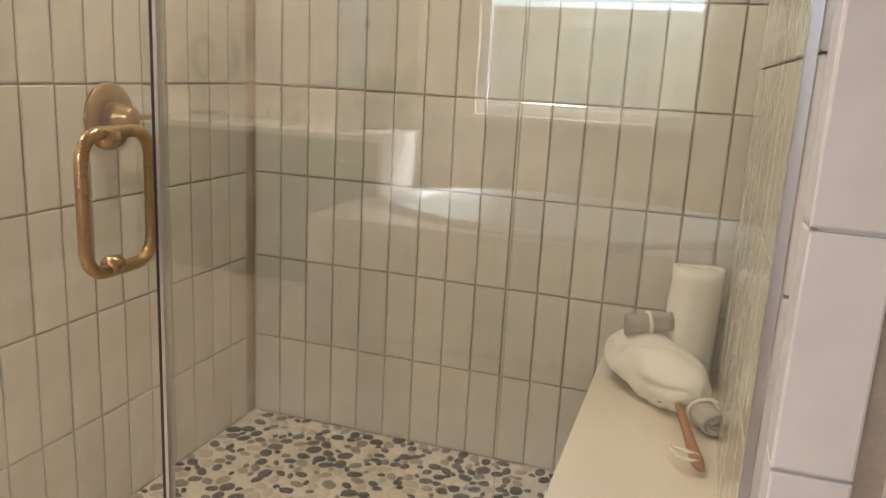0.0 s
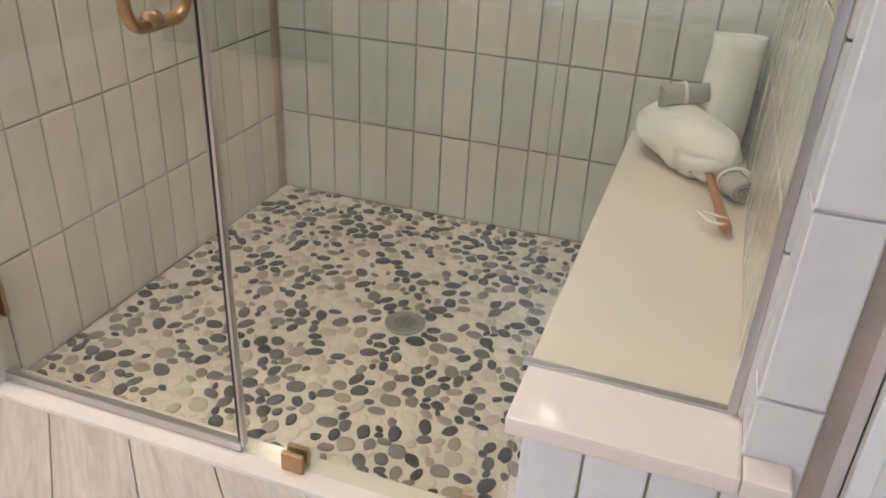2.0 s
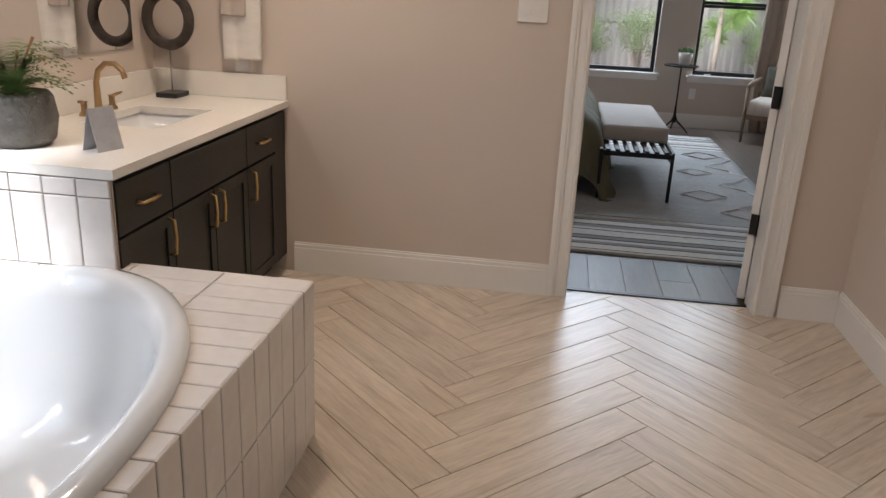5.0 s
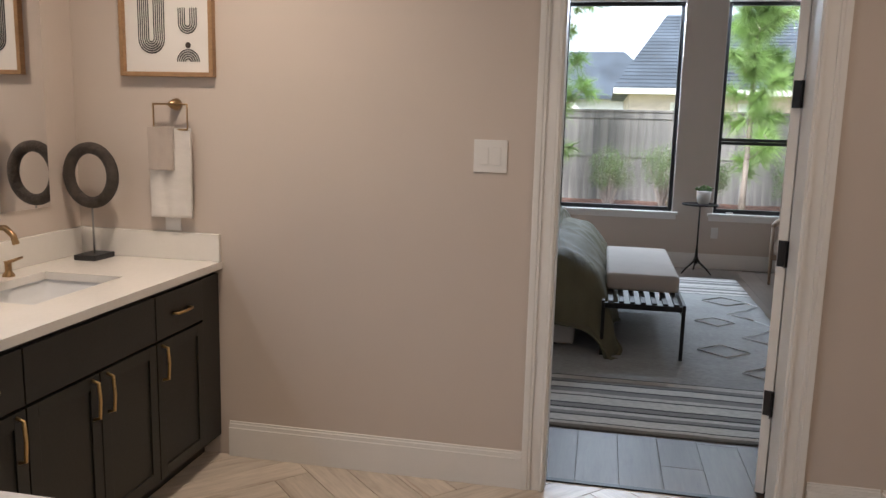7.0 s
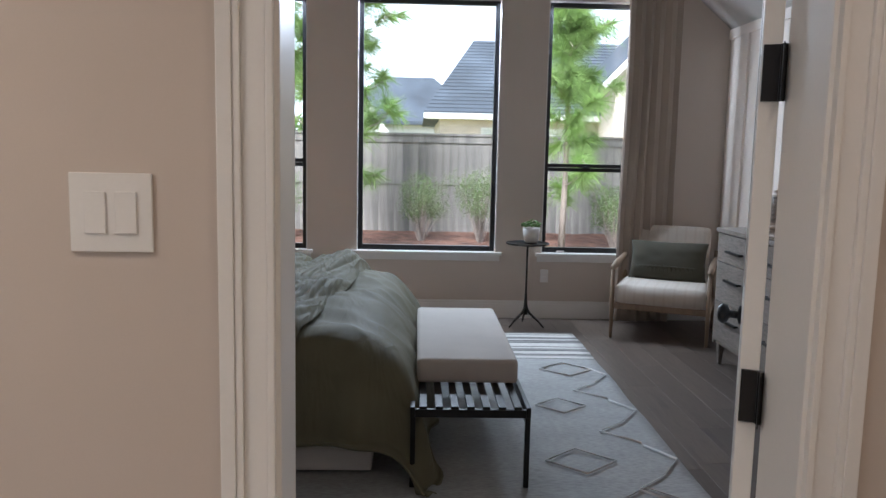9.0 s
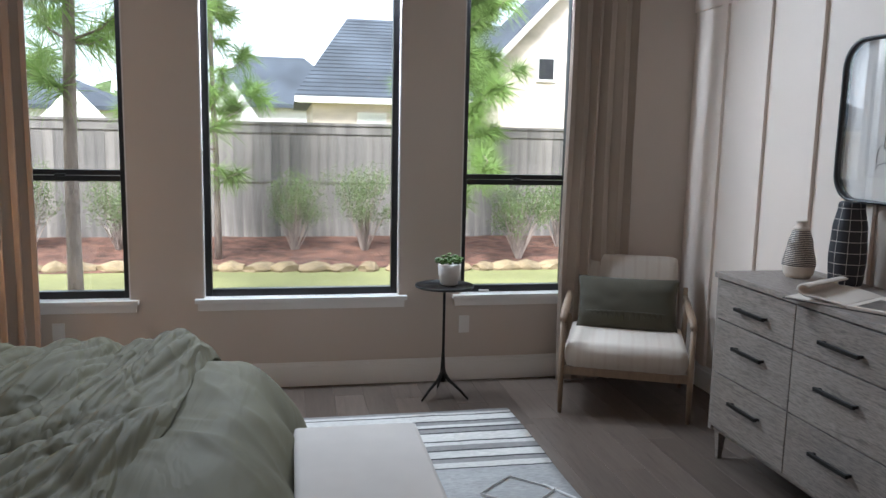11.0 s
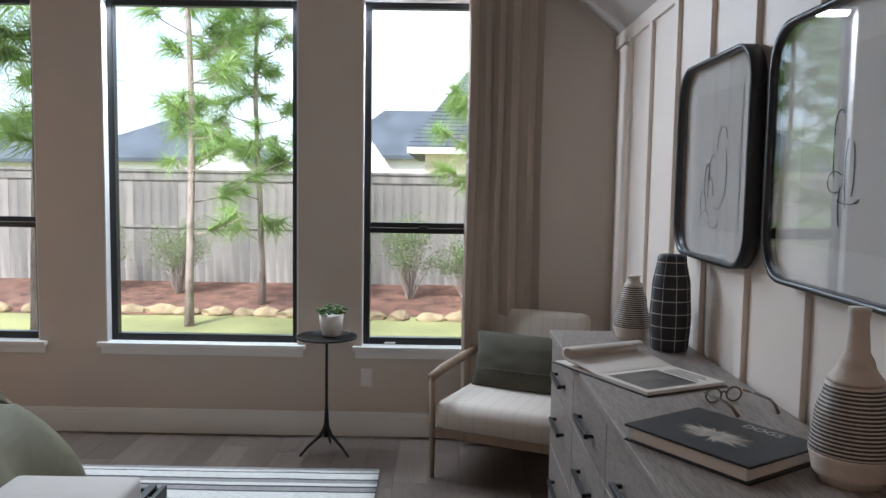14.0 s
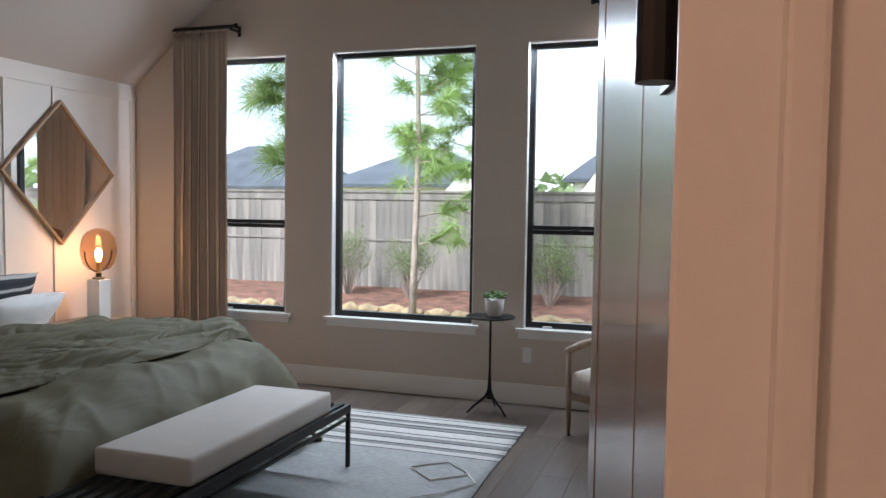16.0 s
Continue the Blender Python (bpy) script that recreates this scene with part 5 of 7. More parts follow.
# ---- bathroom: tub ----
TX0, TX1, TY0, TY1, TZ = -1.385, 0.95, YBACK, -0.70, 0.535
TCX, TCY, TA, TB = -0.345, -1.325, 0.925, 0.575
tub = thing("bathtub", "white oval drop-in bathtub in a tiled deck", "bathtub", pose(TCX, TCY, 0))
prof = [(1.0, 0.528), (1.005, 0.545), (0.995, 0.560), (0.965, 0.567), (0.935, 0.564), (0.91, 0.552), (0.885, 0.50), (0.85, 0.40), (0.80, 0.26), (0.74, 0.17), (0.62, 0.135), (0.35, 0.125), (0.02, 0.122)]
seg = 96
bm = bmesh.new()
rings = []
for k, z in prof:
    ra, rb = TA * k, TB - (1 - k) * TA * 0.75 if k > 0.6 else TB * k * 0.9
    rings.append([bm.verts.new((ra * math.cos(2 * math.pi * i / seg), rb * math.sin(2 * math.pi * i / seg), z)) for i in range(seg)])
for p, q in zip(rings, rings[1:]):
    for i in range(seg):
        bm.faces.new((p[i], p[(i + 1) % seg], q[(i + 1) % seg], q[i]))
bm.faces.new(rings[-1])
part("basin", bm, M_TUB, tub, "", True)
part("drain", lathe([(0.035, 0), (0.035, 0.004), (0.028, 0.006)], 28), M_BRASS, tub, "brass drain", True, pose(-0.0, 0.0, 0.1235))
fa = thing("tub_faucet", "brass deck-mounted tub filler", "faucet", pose(0.62, -0.90, TZ + 0.012))
part("spout", tube([(0, 0, 0), (0, 0, 0.10), (-0.03, -0.03, 0.15), (-0.10, -0.09, 0.155), (-0.13, -0.12, 0.13)], 0.013, 12), M_BRASS, fa, "", True)
for dx in (-0.1, 0.1):
    part("handle", lathe([(0.022, 0), (0.02, 0.01), (0.012, 0.02), (0.012, 0.05), (0.018, 0.06)], 20), M_BRASS, fa, "", True, pose(dx, -0.02, 0))
dk = thing("tub_deck", "tiled surround of the bathtub in white glazed tile", "tub deck", pose(0, 0, 0), kind=ST)
bm = bmesh.new()
n = 96
out_ring, in_ring = [], []
for i in range(n):
    a = 2 * math.pi * i / n
    c, s = math.cos(a), math.sin(a)
    in_ring.append(bm.verts.new((TCX + (TA - 0.06) * c, TCY + (TB - 0.06) * s, TZ - 0.008)))
    t = min((TX1 - TCX if c > 0 else TCX - TX0) / max(abs(c), 1e-6), (TY1 - TCY if s > 0 else TCY - TY0) / max(abs(s), 1e-6))
    out_ring.append(bm.verts.new((TCX + t * c, TCY + t * s, TZ - 0.008)))
for i in range(n):
    bm.faces.new((in_ring[i], in_ring[(i + 1) % n], out_ring[(i + 1) % n], out_ring[i]))
for x in (TX0, TX1):
    for y in (TY0, TY1):
        near = sorted(range(n), key=lambda i: (out_ring[i].co - Vector((x, y, TZ - 0.008))).length)[:2]
        c = bm.verts.new((x, y, TZ - 0.008))
        bm.faces.new((out_ring[near[0]], out_ring[near[1]], c))
part("bed", bm, M_GROUTW, dk, "brown grout bed")
part("apron", boxes((TX0 + 0.008, TY1 - 0.05, -0.01, TX1, TY1 - 0.008, TZ - 0.009), (TX0 + 0.008, TY0, -0.01, TX0 + 0.05, TY1 - 0.05, TZ - 0.009)), M_GROUTW, dk, "brown grout backing")

# ---- bathroom: vanity ----
VX0, VX1, VY0, VZ = -2.81, -1.30, -1.27, 0.85
vn = thing("vanity_cabinet", "dark olive vanity cabinet with gold handles", "cabinet", pose(0, 0, 0))
za, zb = VZ - 0.115, VZ - 0.031
part("body", boxes((VX0 + 0.004, YBACK + 0.002, 0.09, VX1 - 0.012, VY0 - 0.035, za), (VX0 + 0.004, YBACK + 0.002, za, VX0 + 0.03, VY0 - 0.035, zb), (VX1 - 0.03, YBACK + 0.002, za, VX1 - 0.012, VY0 - 0.035, zb), (VX0 + 0.03, VY0 - 0.06, za, VX1 - 0.03, VY0 - 0.035, zb), (VX0 + 0.03, YBACK + 0.002, za, VX1 - 0.03, YBACK + 0.02, zb), (VX0 + 0.004, YBACK + 0.002, 0.0, VX1 - 0.03, VY0 - 0.10, 0.09), bevel=0.001), M_VANITY, vn)
yf0, yf1 = VY0 - 0.034, VY0 - 0.014
colx = [(-1.325, -1.66), (-1.666, -2.32), (-2.326, -2.66)]


def front(xa, xb, za, zb, inner=True):
    x0, x1 = min(xa, xb), max(xa, xb)
    bm = boxes((x0, yf0, za, x1, yf1 - 0.006, zb), (x0, yf1 - 0.006, za, x0 + 0.045, yf1, zb), (x1 - 0.045, yf1 - 0.006, za, x1, yf1, zb), (x0 + 0.045, yf1 - 0.006, za, x1 - 0.045, yf1, za + 0.045), (x0 + 0.045, yf1 - 0.006, zb - 0.045, x1 - 0.045, yf1, zb), bevel=0.001) if inner else boxes((x0, yf0, za, x1, yf1, zb), bevel=0.002)
    return bm


def bar(x, z, vertical, l=0.065):
    if vertical:
        pts = [(x, yf1 - 0.001, z - l), (x, yf1 + 0.022, z - l + 0.006), (x, yf1 + 0.026, z), (x, yf1 + 0.022, z + l - 0.006), (x, yf1 - 0.001, z + l)]
    else:
        pts = [(x - l, yf1 - 0.001, z), (x - l + 0.006, yf1 + 0.022, z), (x, yf1 + 0.026, z), (x + l - 0.006, yf1 + 0.022, z), (x + l, yf1 - 0.001, z)]
    return tube(pts, 0.006, 8)


for i, (xa, xb) in enumerate(colx):
    d = part("drawer", front(xa, xb, 0.635, 0.80, False), M_VANITY, vn)
    if i != 1:
        part("handle", bar((xa + xb) / 2, 0.715, False, 0.055), M_GOLD, d, "gold bar handle", True)
    spans = [(xa, xb)] if i != 1 else [(xa, (xa + xb) / 2 + 0.003), ((xa + xb) / 2 - 0.003, xb)]
    for k, (p, q) in enumerate(spans):
        d = part("door", front(p, q, 0.10, 0.625), M_VANITY, vn)
        hx = (q + 0.035) if (i == 0 or (i == 1 and k == 0)) else (p - 0.035)
        part("handle", bar(hx, 0.545, True), M_GOLD, d, "gold bar handle", True)
part("filler", boxes((VX0 + 0.004, yf0, 0.09, -2.668, yf1 - 0.006, 0.80)), M_VANITY, vn)
ct = thing("quartz_countertop", "white quartz vanity top with a rectangular sink", "countertop", pose(0, 0, 0))
SX0, SX1, SY0, SY1 = -2.40, -1.93, -1.79, -1.46
rect = lambda x0, x1, y0, y1: [(x0, -y0), (x1, -y0), (x1, -y1), (x0, -y1)]
part("slab", band(rect(VX0 + 0.001, VX1 + 0.004, YBACK + 0.001, VY0), rect(SX0, SX1, SY0, SY1), VZ - 0.03, VZ), M_QUARTZ, ct, "", False, pose(0, 0, 0, 90, 0, 0))
part("backsplash", boxes((VX0 + 0.022, YBACK + 0.001, VZ + 0.0005, VX1 + 0.004, YBACK + 0.02, VZ + 0.115), bevel=0.002), M_QUARTZ, ct)
part("side_splash", boxes((VX0 + 0.001, YBACK + 0.001, VZ + 0.0005, VX0 + 0.021, VY0 - 0.005, VZ + 0.115), bevel=0.002), M_QUARTZ, ct)


def sink_f(u, v):
    x, y = 2 * u - 1, 2 * v - 1
    k = (1 - abs(x) ** 8) * (1 - abs(y) ** 8)
    return ((SX0 + SX1) / 2 + x * 0.245, (SY0 + SY1) / 2 + y * 0.175, VZ - 0.031 - 0.07 * k)


ob = part("sink", sheet(40, 30, sink_f), M_TUB, ct, "white undermount sink", True)
ft = thing("sink_faucet", "bronze gooseneck faucet with two lever handles", "faucet", pose(-2.18, -1.845, VZ))
part("spout", tube([(0, 0, 0), (0, 0, 0.12), (0, 0.012, 0.165), (0, 0.045, 0.195), (0, 0.085, 0.195), (0, 0.115, 0.17), (0, 0.125, 0.14)], [0.016, 0.0115, 0.011, 0.011, 0.011, 0.011, 0.012], 14), M_BRASS, ft, "", True)
for dx in (-0.10, 0.10):
    hd = part("handle", lathe([(0.022, 0), (0.02, 0.008), (0.012, 0.018), (0.012, 0.05), (0.015, 0.056)], 20), M_BRASS, ft, "", True, pose(dx, 0, 0))
    part("lever", tube([(0, 0, 0.052), (0.03 if dx > 0 else -0.03, 0.01, 0.058), (0.055 if dx > 0 else -0.055, 0.015, 0.062)], [0.007, 0.006, 0.005], 8), M_BRASS, hd, "", True)
th = thing("vanity_mirror", "large frameless wall mirror over the vanity", "mirror", pose(0, 0, 0))
part("glass", boxes((-2.62, YBACK + 0.001, 1.07, -1.36, YBACK + 0.008, 2.1)), M_MIRROR, th)

pl = thing("potted_fern", "green fern in a rough grey stone pot on the vanity", "plant", pose(-1.53, -1.72, VZ))
M_STONE = surf("rough_grey_stone", (0.13, 0.12, 0.105), 0.9, 0.3, 12, 60, 0.8, dist=0.01)
part("pot", lathe([(0.085, 0.0), (0.105, 0.02), (0.118, 0.09), (0.108, 0.155), (0.098, 0.17), (0.085, 0.165), (0.03, 0.15)], 40), M_STONE, pl, "", True)
M_FERN = surf("fern_green", (0.10, 0.17, 0.035), 0.55, 0.3, 20, 90, 0.1)
rnd = random.Random(7)
bm = bmesh.new()
for k in range(95):
    a = rnd.uniform(0, 6.28)
    ln, up = rnd.uniform(0.14, 0.24), rnd.uniform(0.05, 0.19)
    d = Vector((math.cos(a), math.sin(a), 0))
    sdv = Vector((-d.y, d.x, 0))
    for j in range(15):
        t = j / 14
        c = Vector((0, 0, 0.16)) + d * ln * t * (0.4 + 0.6 * t) + Vector((0, 0, up * math.sin(t * 2.2) - 0.04 * t * t))
        w = 0.042 * math.sin(math.pi * min(1, t * 0.9 + 0.12)) + 0.004
        for s in (-1, 1):
            tip = c + sdv * s * w + d * 0.012 + Vector((0, 0, -0.006))
            bm.faces.new([bm.verts.new(p) for p in (c - d * 0.005, c + d * 0.005, tip)])
part("fronds", bm, M_FERN, pl, "arching fern fronds")
bm = bmesh.new()
for k in range(5):
    a, ln = rnd.uniform(0, 6.28), rnd.uniform(0.14, 0.23)
    tube([(0, 0, 0.15), (0.03 * math.cos(a), 0.03 * math.sin(a), 0.15 + ln * 0.5), (0.08 * math.cos(a), 0.08 * math.sin(a), 0.15 + ln)], [0.003, 0.0025, 0.005], 6, bm=bm)
part("stalks", bm, M_BRUSH, pl, "thin brown stalks")
th = thing("tent_card", "small folded grey and white card standing on the vanity", "card", pose(-1.545, -1.445, VZ, 0, 0, 72))
M_CARD = surf("grey_card", (0.42, 0.43, 0.46), 0.5, 0.1, 20, 120, 0.02)
bm = bmesh.new()
for s in (-1, 1):
    vs = [(s * 0.035, -0.05, 0), (s * 0.035, 0.05, 0), (0, 0.05, 0.135), (0, -0.05, 0.135)]
    bm.faces.new([bm.verts.new(p) for p in vs])
ob = part("card", bm, M_CARD, th)
ob.modifiers.new("thick", "SOLIDIFY").thickness = 0.0015
sc = thing("ring_sculpture", "dark carved ring sculpture on a black stand", "sculpture", pose(-2.70, -1.79, VZ))
part("stand", boxes((-0.065, -0.05, 0, 0.065, 0.05, 0.022), bevel=0.003), M_BLACK, sc)
part("rod", tube([(0, 0, 0.02), (0, 0, 0.24)], 0.004, 8), M_STEEL, sc, "", True)
M_CARVED = surf("dark_carved_wood", (0.055, 0.042, 0.032), 0.7, 0.4, 25, 80, 0.8, dist=0.01)
part("ring", tube([(0.0, 0.10 * math.cos(radians(a)), 0.345 + 0.112 * math.sin(radians(a))) for a in range(0, 360, 8)], 0.024, 12, True), M_CARVED, sc, "dark carved ring", True)

# ---- bathroom: on the walls ----
tr = thing("towel_ring", "satin towel ring on the wall beside the vanity", "towel ring", pose(XB, -1.46, 1.49))
part("rosette", tube([(0.0, 0, 0), (0.010, 0, 0), (0.05, 0, 0)], [0.026, 0.024, 0.010], 20), M_BRASS, tr, "", True)
part("ring", tube([(0.05, y, z) for y, z in [(-0.075, 0), (0.075, 0), (0.075, -0.10), (-0.075, -0.10)]], 0.005, 8, True), M_BRASS, tr, "", True)


def hanging(name, label, x, y0, y1, z0, z1, material, out=0.02, alongx=False, wave=0.006, waves=5):
    def f(u, v):
        d = out + wave * math.sin(u * waves * 6.28) * (1 - v * 0.5) + 0.005 * noise.noise((u * 4, v * 3, z0))
        s = y0 + (y1 - y0) * u + 0.004 * noise.noise((u * 3, v * 4, 3))
        z = z0 + (z1 - z0) * v
        return (s, x + d, z) if alongx else (x + d, s, z)
    bm = sheet(60, 30, f)
    ob = solid(name, bm, material, label, "towel", None, True)
    ob.modifiers.new("thick", "SOLIDIFY").thickness = 0.012
    return ob


M_WHITETERRY = surf("white_terry", (0.76, 0.72, 0.67), 0.98, 0.05, 10, 200, 0.6, sheen=0.3, stretch=(1, 1, 3), dist=0.003)
M_TAUPETERRY = surf("taupe_terry", (0.50, 0.43, 0.37), 0.98, 0.05, 10, 200, 0.6, sheen=0.3, dist=0.003)
hanging("hand_towel", "ribbed white hand towel hanging from the towel ring", XB, -1.555, -1.375, 1.03, 1.395, M_WHITETERRY, 0.040, waves=2)
hanging("washcloth", "taupe washcloth over the white hand towel", XB, -1.55, -1.44, 1.225, 1.40, M_TAUPETERRY, 0.060, waves=2, wave=0.003)
tb = thing("towel_bar", "satin towel bar on the bathroom wall", "towel bar", pose(0, 0, 0))
part("bar", tube([(-2.42, YS - 0.07, 1.25), (-1.62, YS - 0.07, 1.25)], 0.009, 12), M_BRASS, tb, "", True)
for x in (-2.40, -1.64):
    part("post", tube([(x, YS, 1.25), (x, YS - 0.07, 1.25)], 0.011, 12), M_BRASS, tb, "", True)
hanging("bath_towel", "taupe bath towel over the towel bar", YS, -2.21, -1.77, 0.70, 1.255, M_TAUPETERRY, -0.085, True, 0.008, 3)
M_GREYTOWEL = surf("grey_waffle", (0.30, 0.27, 0.25), 0.98, 0.08, 10, 200, 0.6, stretch=(1, 1, 2), dist=0.003)
hanging("hand_towel", "folded grey hand towel over the taupe bath towel", YS, -2.06, -1.89, 0.70, 1.26, M_TAUPETERRY, -0.108, True, 0.004, 2)
hanging("hand_towel", "dark grey ribbed hand towel over the towel bar", YS, -1.87, -1.71, 0.675, 1.265, M_GREYTOWEL, -0.112, True, 0.010, 3)
sw = thing("light_switch", "white double rocker light switch", "switch", pose(XB, -0.158, 1.323))
part("plate", boxes((0.0, -0.064, -0.062, 0.006, 0.064, 0.062), bevel=0.002), M_WHITE, sw)
for y in (-0.024, 0.024):
    part("rocker", boxes((0.006, y - 0.0165, -0.033, 0.0095, y + 0.0165, 0.033), bevel=0.0014), M_WHITE, sw)
ol = thing("wall_outlet", "white wall outlet above the vanity", "outlet", pose(XB, -1.488, 1.0))
part("plate", boxes((0.0, -0.035, -0.03, 0.006, 0.035, 0.057), bevel=0.002), M_WHITE, ol)
ar = thing("framed_print", "abstract arch print in a light wooden frame", "picture", pose(XB, -1.485, 1.85))
w, h = 0.205, 0.25
part("frame", boxes((0.0, -w, -h, 0.03, -w + 0.018, h), (0.0, w - 0.018, -h, 0.03, w, h), (0.0, -w + 0.018, -h, 0.03, w - 0.018, -h + 0.018), (0.0, -w + 0.018, h - 0.018, 0.03, w - 0.018, h), bevel=0.002), M_FRAMEWOOD, ar, "light wood frame")
part("paper", boxes((0.004, -w + 0.018, -h + 0.018, 0.010, w - 0.018, h - 0.018)), M_PAPER, ar, "cream paper")
for cy, cz, n, up in ((-0.07, -0.10, 6, -1), (0.09, -0.04, 4, -1), (0.09, -0.19, 5, 1)):
    for k in range(n):
        r = 0.012 + 0.009 * k
        pts = [(0.0115, cy + r * math.cos(radians(a)), cz + up * r * math.sin(radians(a))) for a in range(0, 181, 15)]
        ext = 0.22 if n == 6 else 0.06
        pts = [(0.0115, cy + r, cz - up * ext)] + pts + [(0.0115, cy - r, cz - up * ext)] if up < 0 else pts
        part("arch_line", tube(pts, 0.0022, 5), M_INK, ar, "thin dark arch line")
part("dot", lathe([(0.012, 0), (0.011, 0.001)], 20), M_CARVED, ar, "brown dot", False, pose(0.0105, 0.09, -0.125, 0, 90, 0))
dc = thing("door_frame_closet", "white cased doorway beside the shower", "door frame", kind=ST)
for x0, x1 in ((0.522, 0.61), (1.272, 1.36)):
    part("casing", boxes((x0, 1.322, 0, x0 + 0.03, 1.345, 2.1), (x0 + 0.03, 1.330, 0, x1 - 0.012, 1.345, 2.1), (x1 - 0.012, 1.326, 0, x1, 1.345, 2.1), bevel=0.003), M_WHITE, dc)
part("casing", boxes((0.522, 1.324, 2.1, 1.36, 1.345, 2.19), bevel=0.003), M_WHITE, dc)
part("leaf", boxes((0.612, 1.36, 0.01, 1.27, 1.395, 2.098), bevel=0.002), M_WHITE, dc, "white closed door")


# ---- outdoors ----
GZ = -0.15
M_GRASS = surf("lawn", (0.23, 0.225, 0.085), 0.95, 0.3, 0.6, 30, 0.6, dist=0.03)
M_MULCH = surf("red_brown_mulch", (0.17, 0.08, 0.052), 0.95, 0.55, 5, 28, 1.0, dist=0.04)
M_ROCK = surf("tan_limestone", (0.27, 0.20, 0.115), 0.9, 0.25, 4, 30, 0.6, rand=0.2, dist=0.02)
M_FENCE = surf("weathered_cedar", (0.25, 0.225, 0.205), 0.9, 0.4, 1.1, 26, 0.4, stretch=(1, 4, 0.45), rand=0.3, dist=0.006)
M_BARK = surf("pine_bark", (0.33, 0.26, 0.22), 0.95, 0.35, 9, 40, 1.0, stretch=(1, 1, 0.4), dist=0.03)


def leaf_mat(name, colour, vary, big):
    """A leaf that lets some light through."""
    m = surf(name, colour, 0.55, vary, big, 20, 0.0)
    nt = m.node_tree
    b, out = nt.nodes["Principled BSDF"], nt.nodes["Material Output"]
    tr, mx = nt.nodes.new("ShaderNodeBsdfTranslucent"), nt.nodes.new("ShaderNodeMixShader")
    mx.inputs[0].default_value = 0.5
    nt.links.new(b.inputs["Base Color"].links[0].from_socket, tr.inputs[0])
    nt.links.new(b.outputs[0], mx.inputs[1])
    nt.links.new(tr.outputs[0], mx.inputs[2])
    nt.links.new(mx.outputs[0], out.inputs[0])
    return m


M_NEEDLE = leaf_mat("pine_needles", (0.36, 0.50, 0.16), 0.35, 1.5)
M_SHRUB = leaf_mat("shrub_leaf", (0.22, 0.29, 0.12), 0.35, 3)
M_BRICK = surf("cream_brick", (0.58, 0.49, 0.41), 0.9, 0.2, 0.8, 9, 0.3, stretch=(1, 1, 2.5), dist=0.02)
M_STUCCO = surf("white_siding", (0.66, 0.64, 0.60), 0.85, 0.05, 0.6, 20, 0.1)
M_ROOF = surf("blue_grey_shingle", (0.062, 0.072, 0.088), 0.9, 0.3, 0.7, 8, 0.3, rand=0.1, dist=0.02)
bm = bmesh.new()
ring = [bm.verts.new((1500 * math.cos(a * 0.3927), 1500 * math.sin(a * 0.3927), GZ)) for a in range(16)]
bm.faces.new(ring)
structure("ground", bm, M_GRASS, "mown green lawn", "ground")
structure("mulch_bed", sheet(40, 120, lambda u, v: (-15.9 + u * (2.42 + 0.10 * math.sin(v * 20)), -14 + 28 * v, GZ + 0.004 + 0.13 * (1 - u) ** 0.7 + 0.02 * noise.noise((u * 9, v * 90, 1)))), M_MULCH, "red-brown bark mulch bed along the fence", "ground")
rnd = random.Random(21)


def rock_mesh(seed):
    bm = bmesh.new()
    bmesh.ops.create_icosphere(bm, subdivisions=2, radius=1)
    for v in bm.verts:
        n = v.co.normalized()
        v.co = n * (1 + 0.35 * noise.noise(n * 1.4 + Vector((seed, 0, 0))))
        v.co.x *= 0.11
        v.co.y *= 0.20
        v.co.z *= 0.085
    return mesh_of("rock", bm, M_ROCK)


rocks = [rock_mesh(i * 3.7) for i in range(5)]
y = -8.0
while y < 8.5:
    ob = new("edging_stone", rocks[rnd.randrange(5)])
    ob.matrix_basis = pose(-13.44 + 0.10 * math.sin(y * 0.7), y, GZ + 0.03, 0, 0, rnd.uniform(-15, 15))
    ob.scale = (1, rnd.uniform(0.7, 1.35), rnd.uniform(0.8, 1.2))
    tagged(ob, "rough tan limestone edging stone beside the lawn", "stone", "stones edging the mulch bed")
    y += rnd.uniform(0.27, 0.40)


def fence_at(name, m, length, label, board=0.142, M_FENCE=M_FENCE):
    th = thing(name, label, "fence", m)
    bmesh_board = mesh_of("board", boxes((-0.009, -board / 2 - 0.001, 0.03, 0.009, board / 2 + 0.001, 1.86), bevel=0.0), M_FENCE)
    n = int(length / board)
    for k in range(n):
        ob = new("board", bmesh_board)
        ob.parent = th
        ob.matrix_basis = pose(0.004 * math.sin(k * 2.3), -length / 2 + (k + 0.5) * board, 0.008 * math.sin(k * 5.1))
    for z in (0.30, 1.0, 1.62):
        part("rail", boxes((-0.06, -length / 2, z, -0.012, length / 2, z + 0.085)), M_FENCE, th)
    part("mid_trim", boxes((0.012, -length / 2, 0.985, 0.03, length / 2, 1.02)), M_FENCE, th)
    part("top_trim", boxes((0.012, -length / 2, 1.74, 0.03, length / 2, 1.88)), M_FENCE, th)
    part("cap", boxes((-0.07, -length / 2, 1.87, 0.05, length / 2, 1.91)), M_FENCE, th)
    return th


fence_at("wooden_fence", pose(-15.85, 0, GZ), 34, "weathered grey cedar privacy fence")
fence_at("wooden_fence", pose(-11.8, -9.0, GZ, 0, 0, 90), 12, "weathered grey cedar side fence")


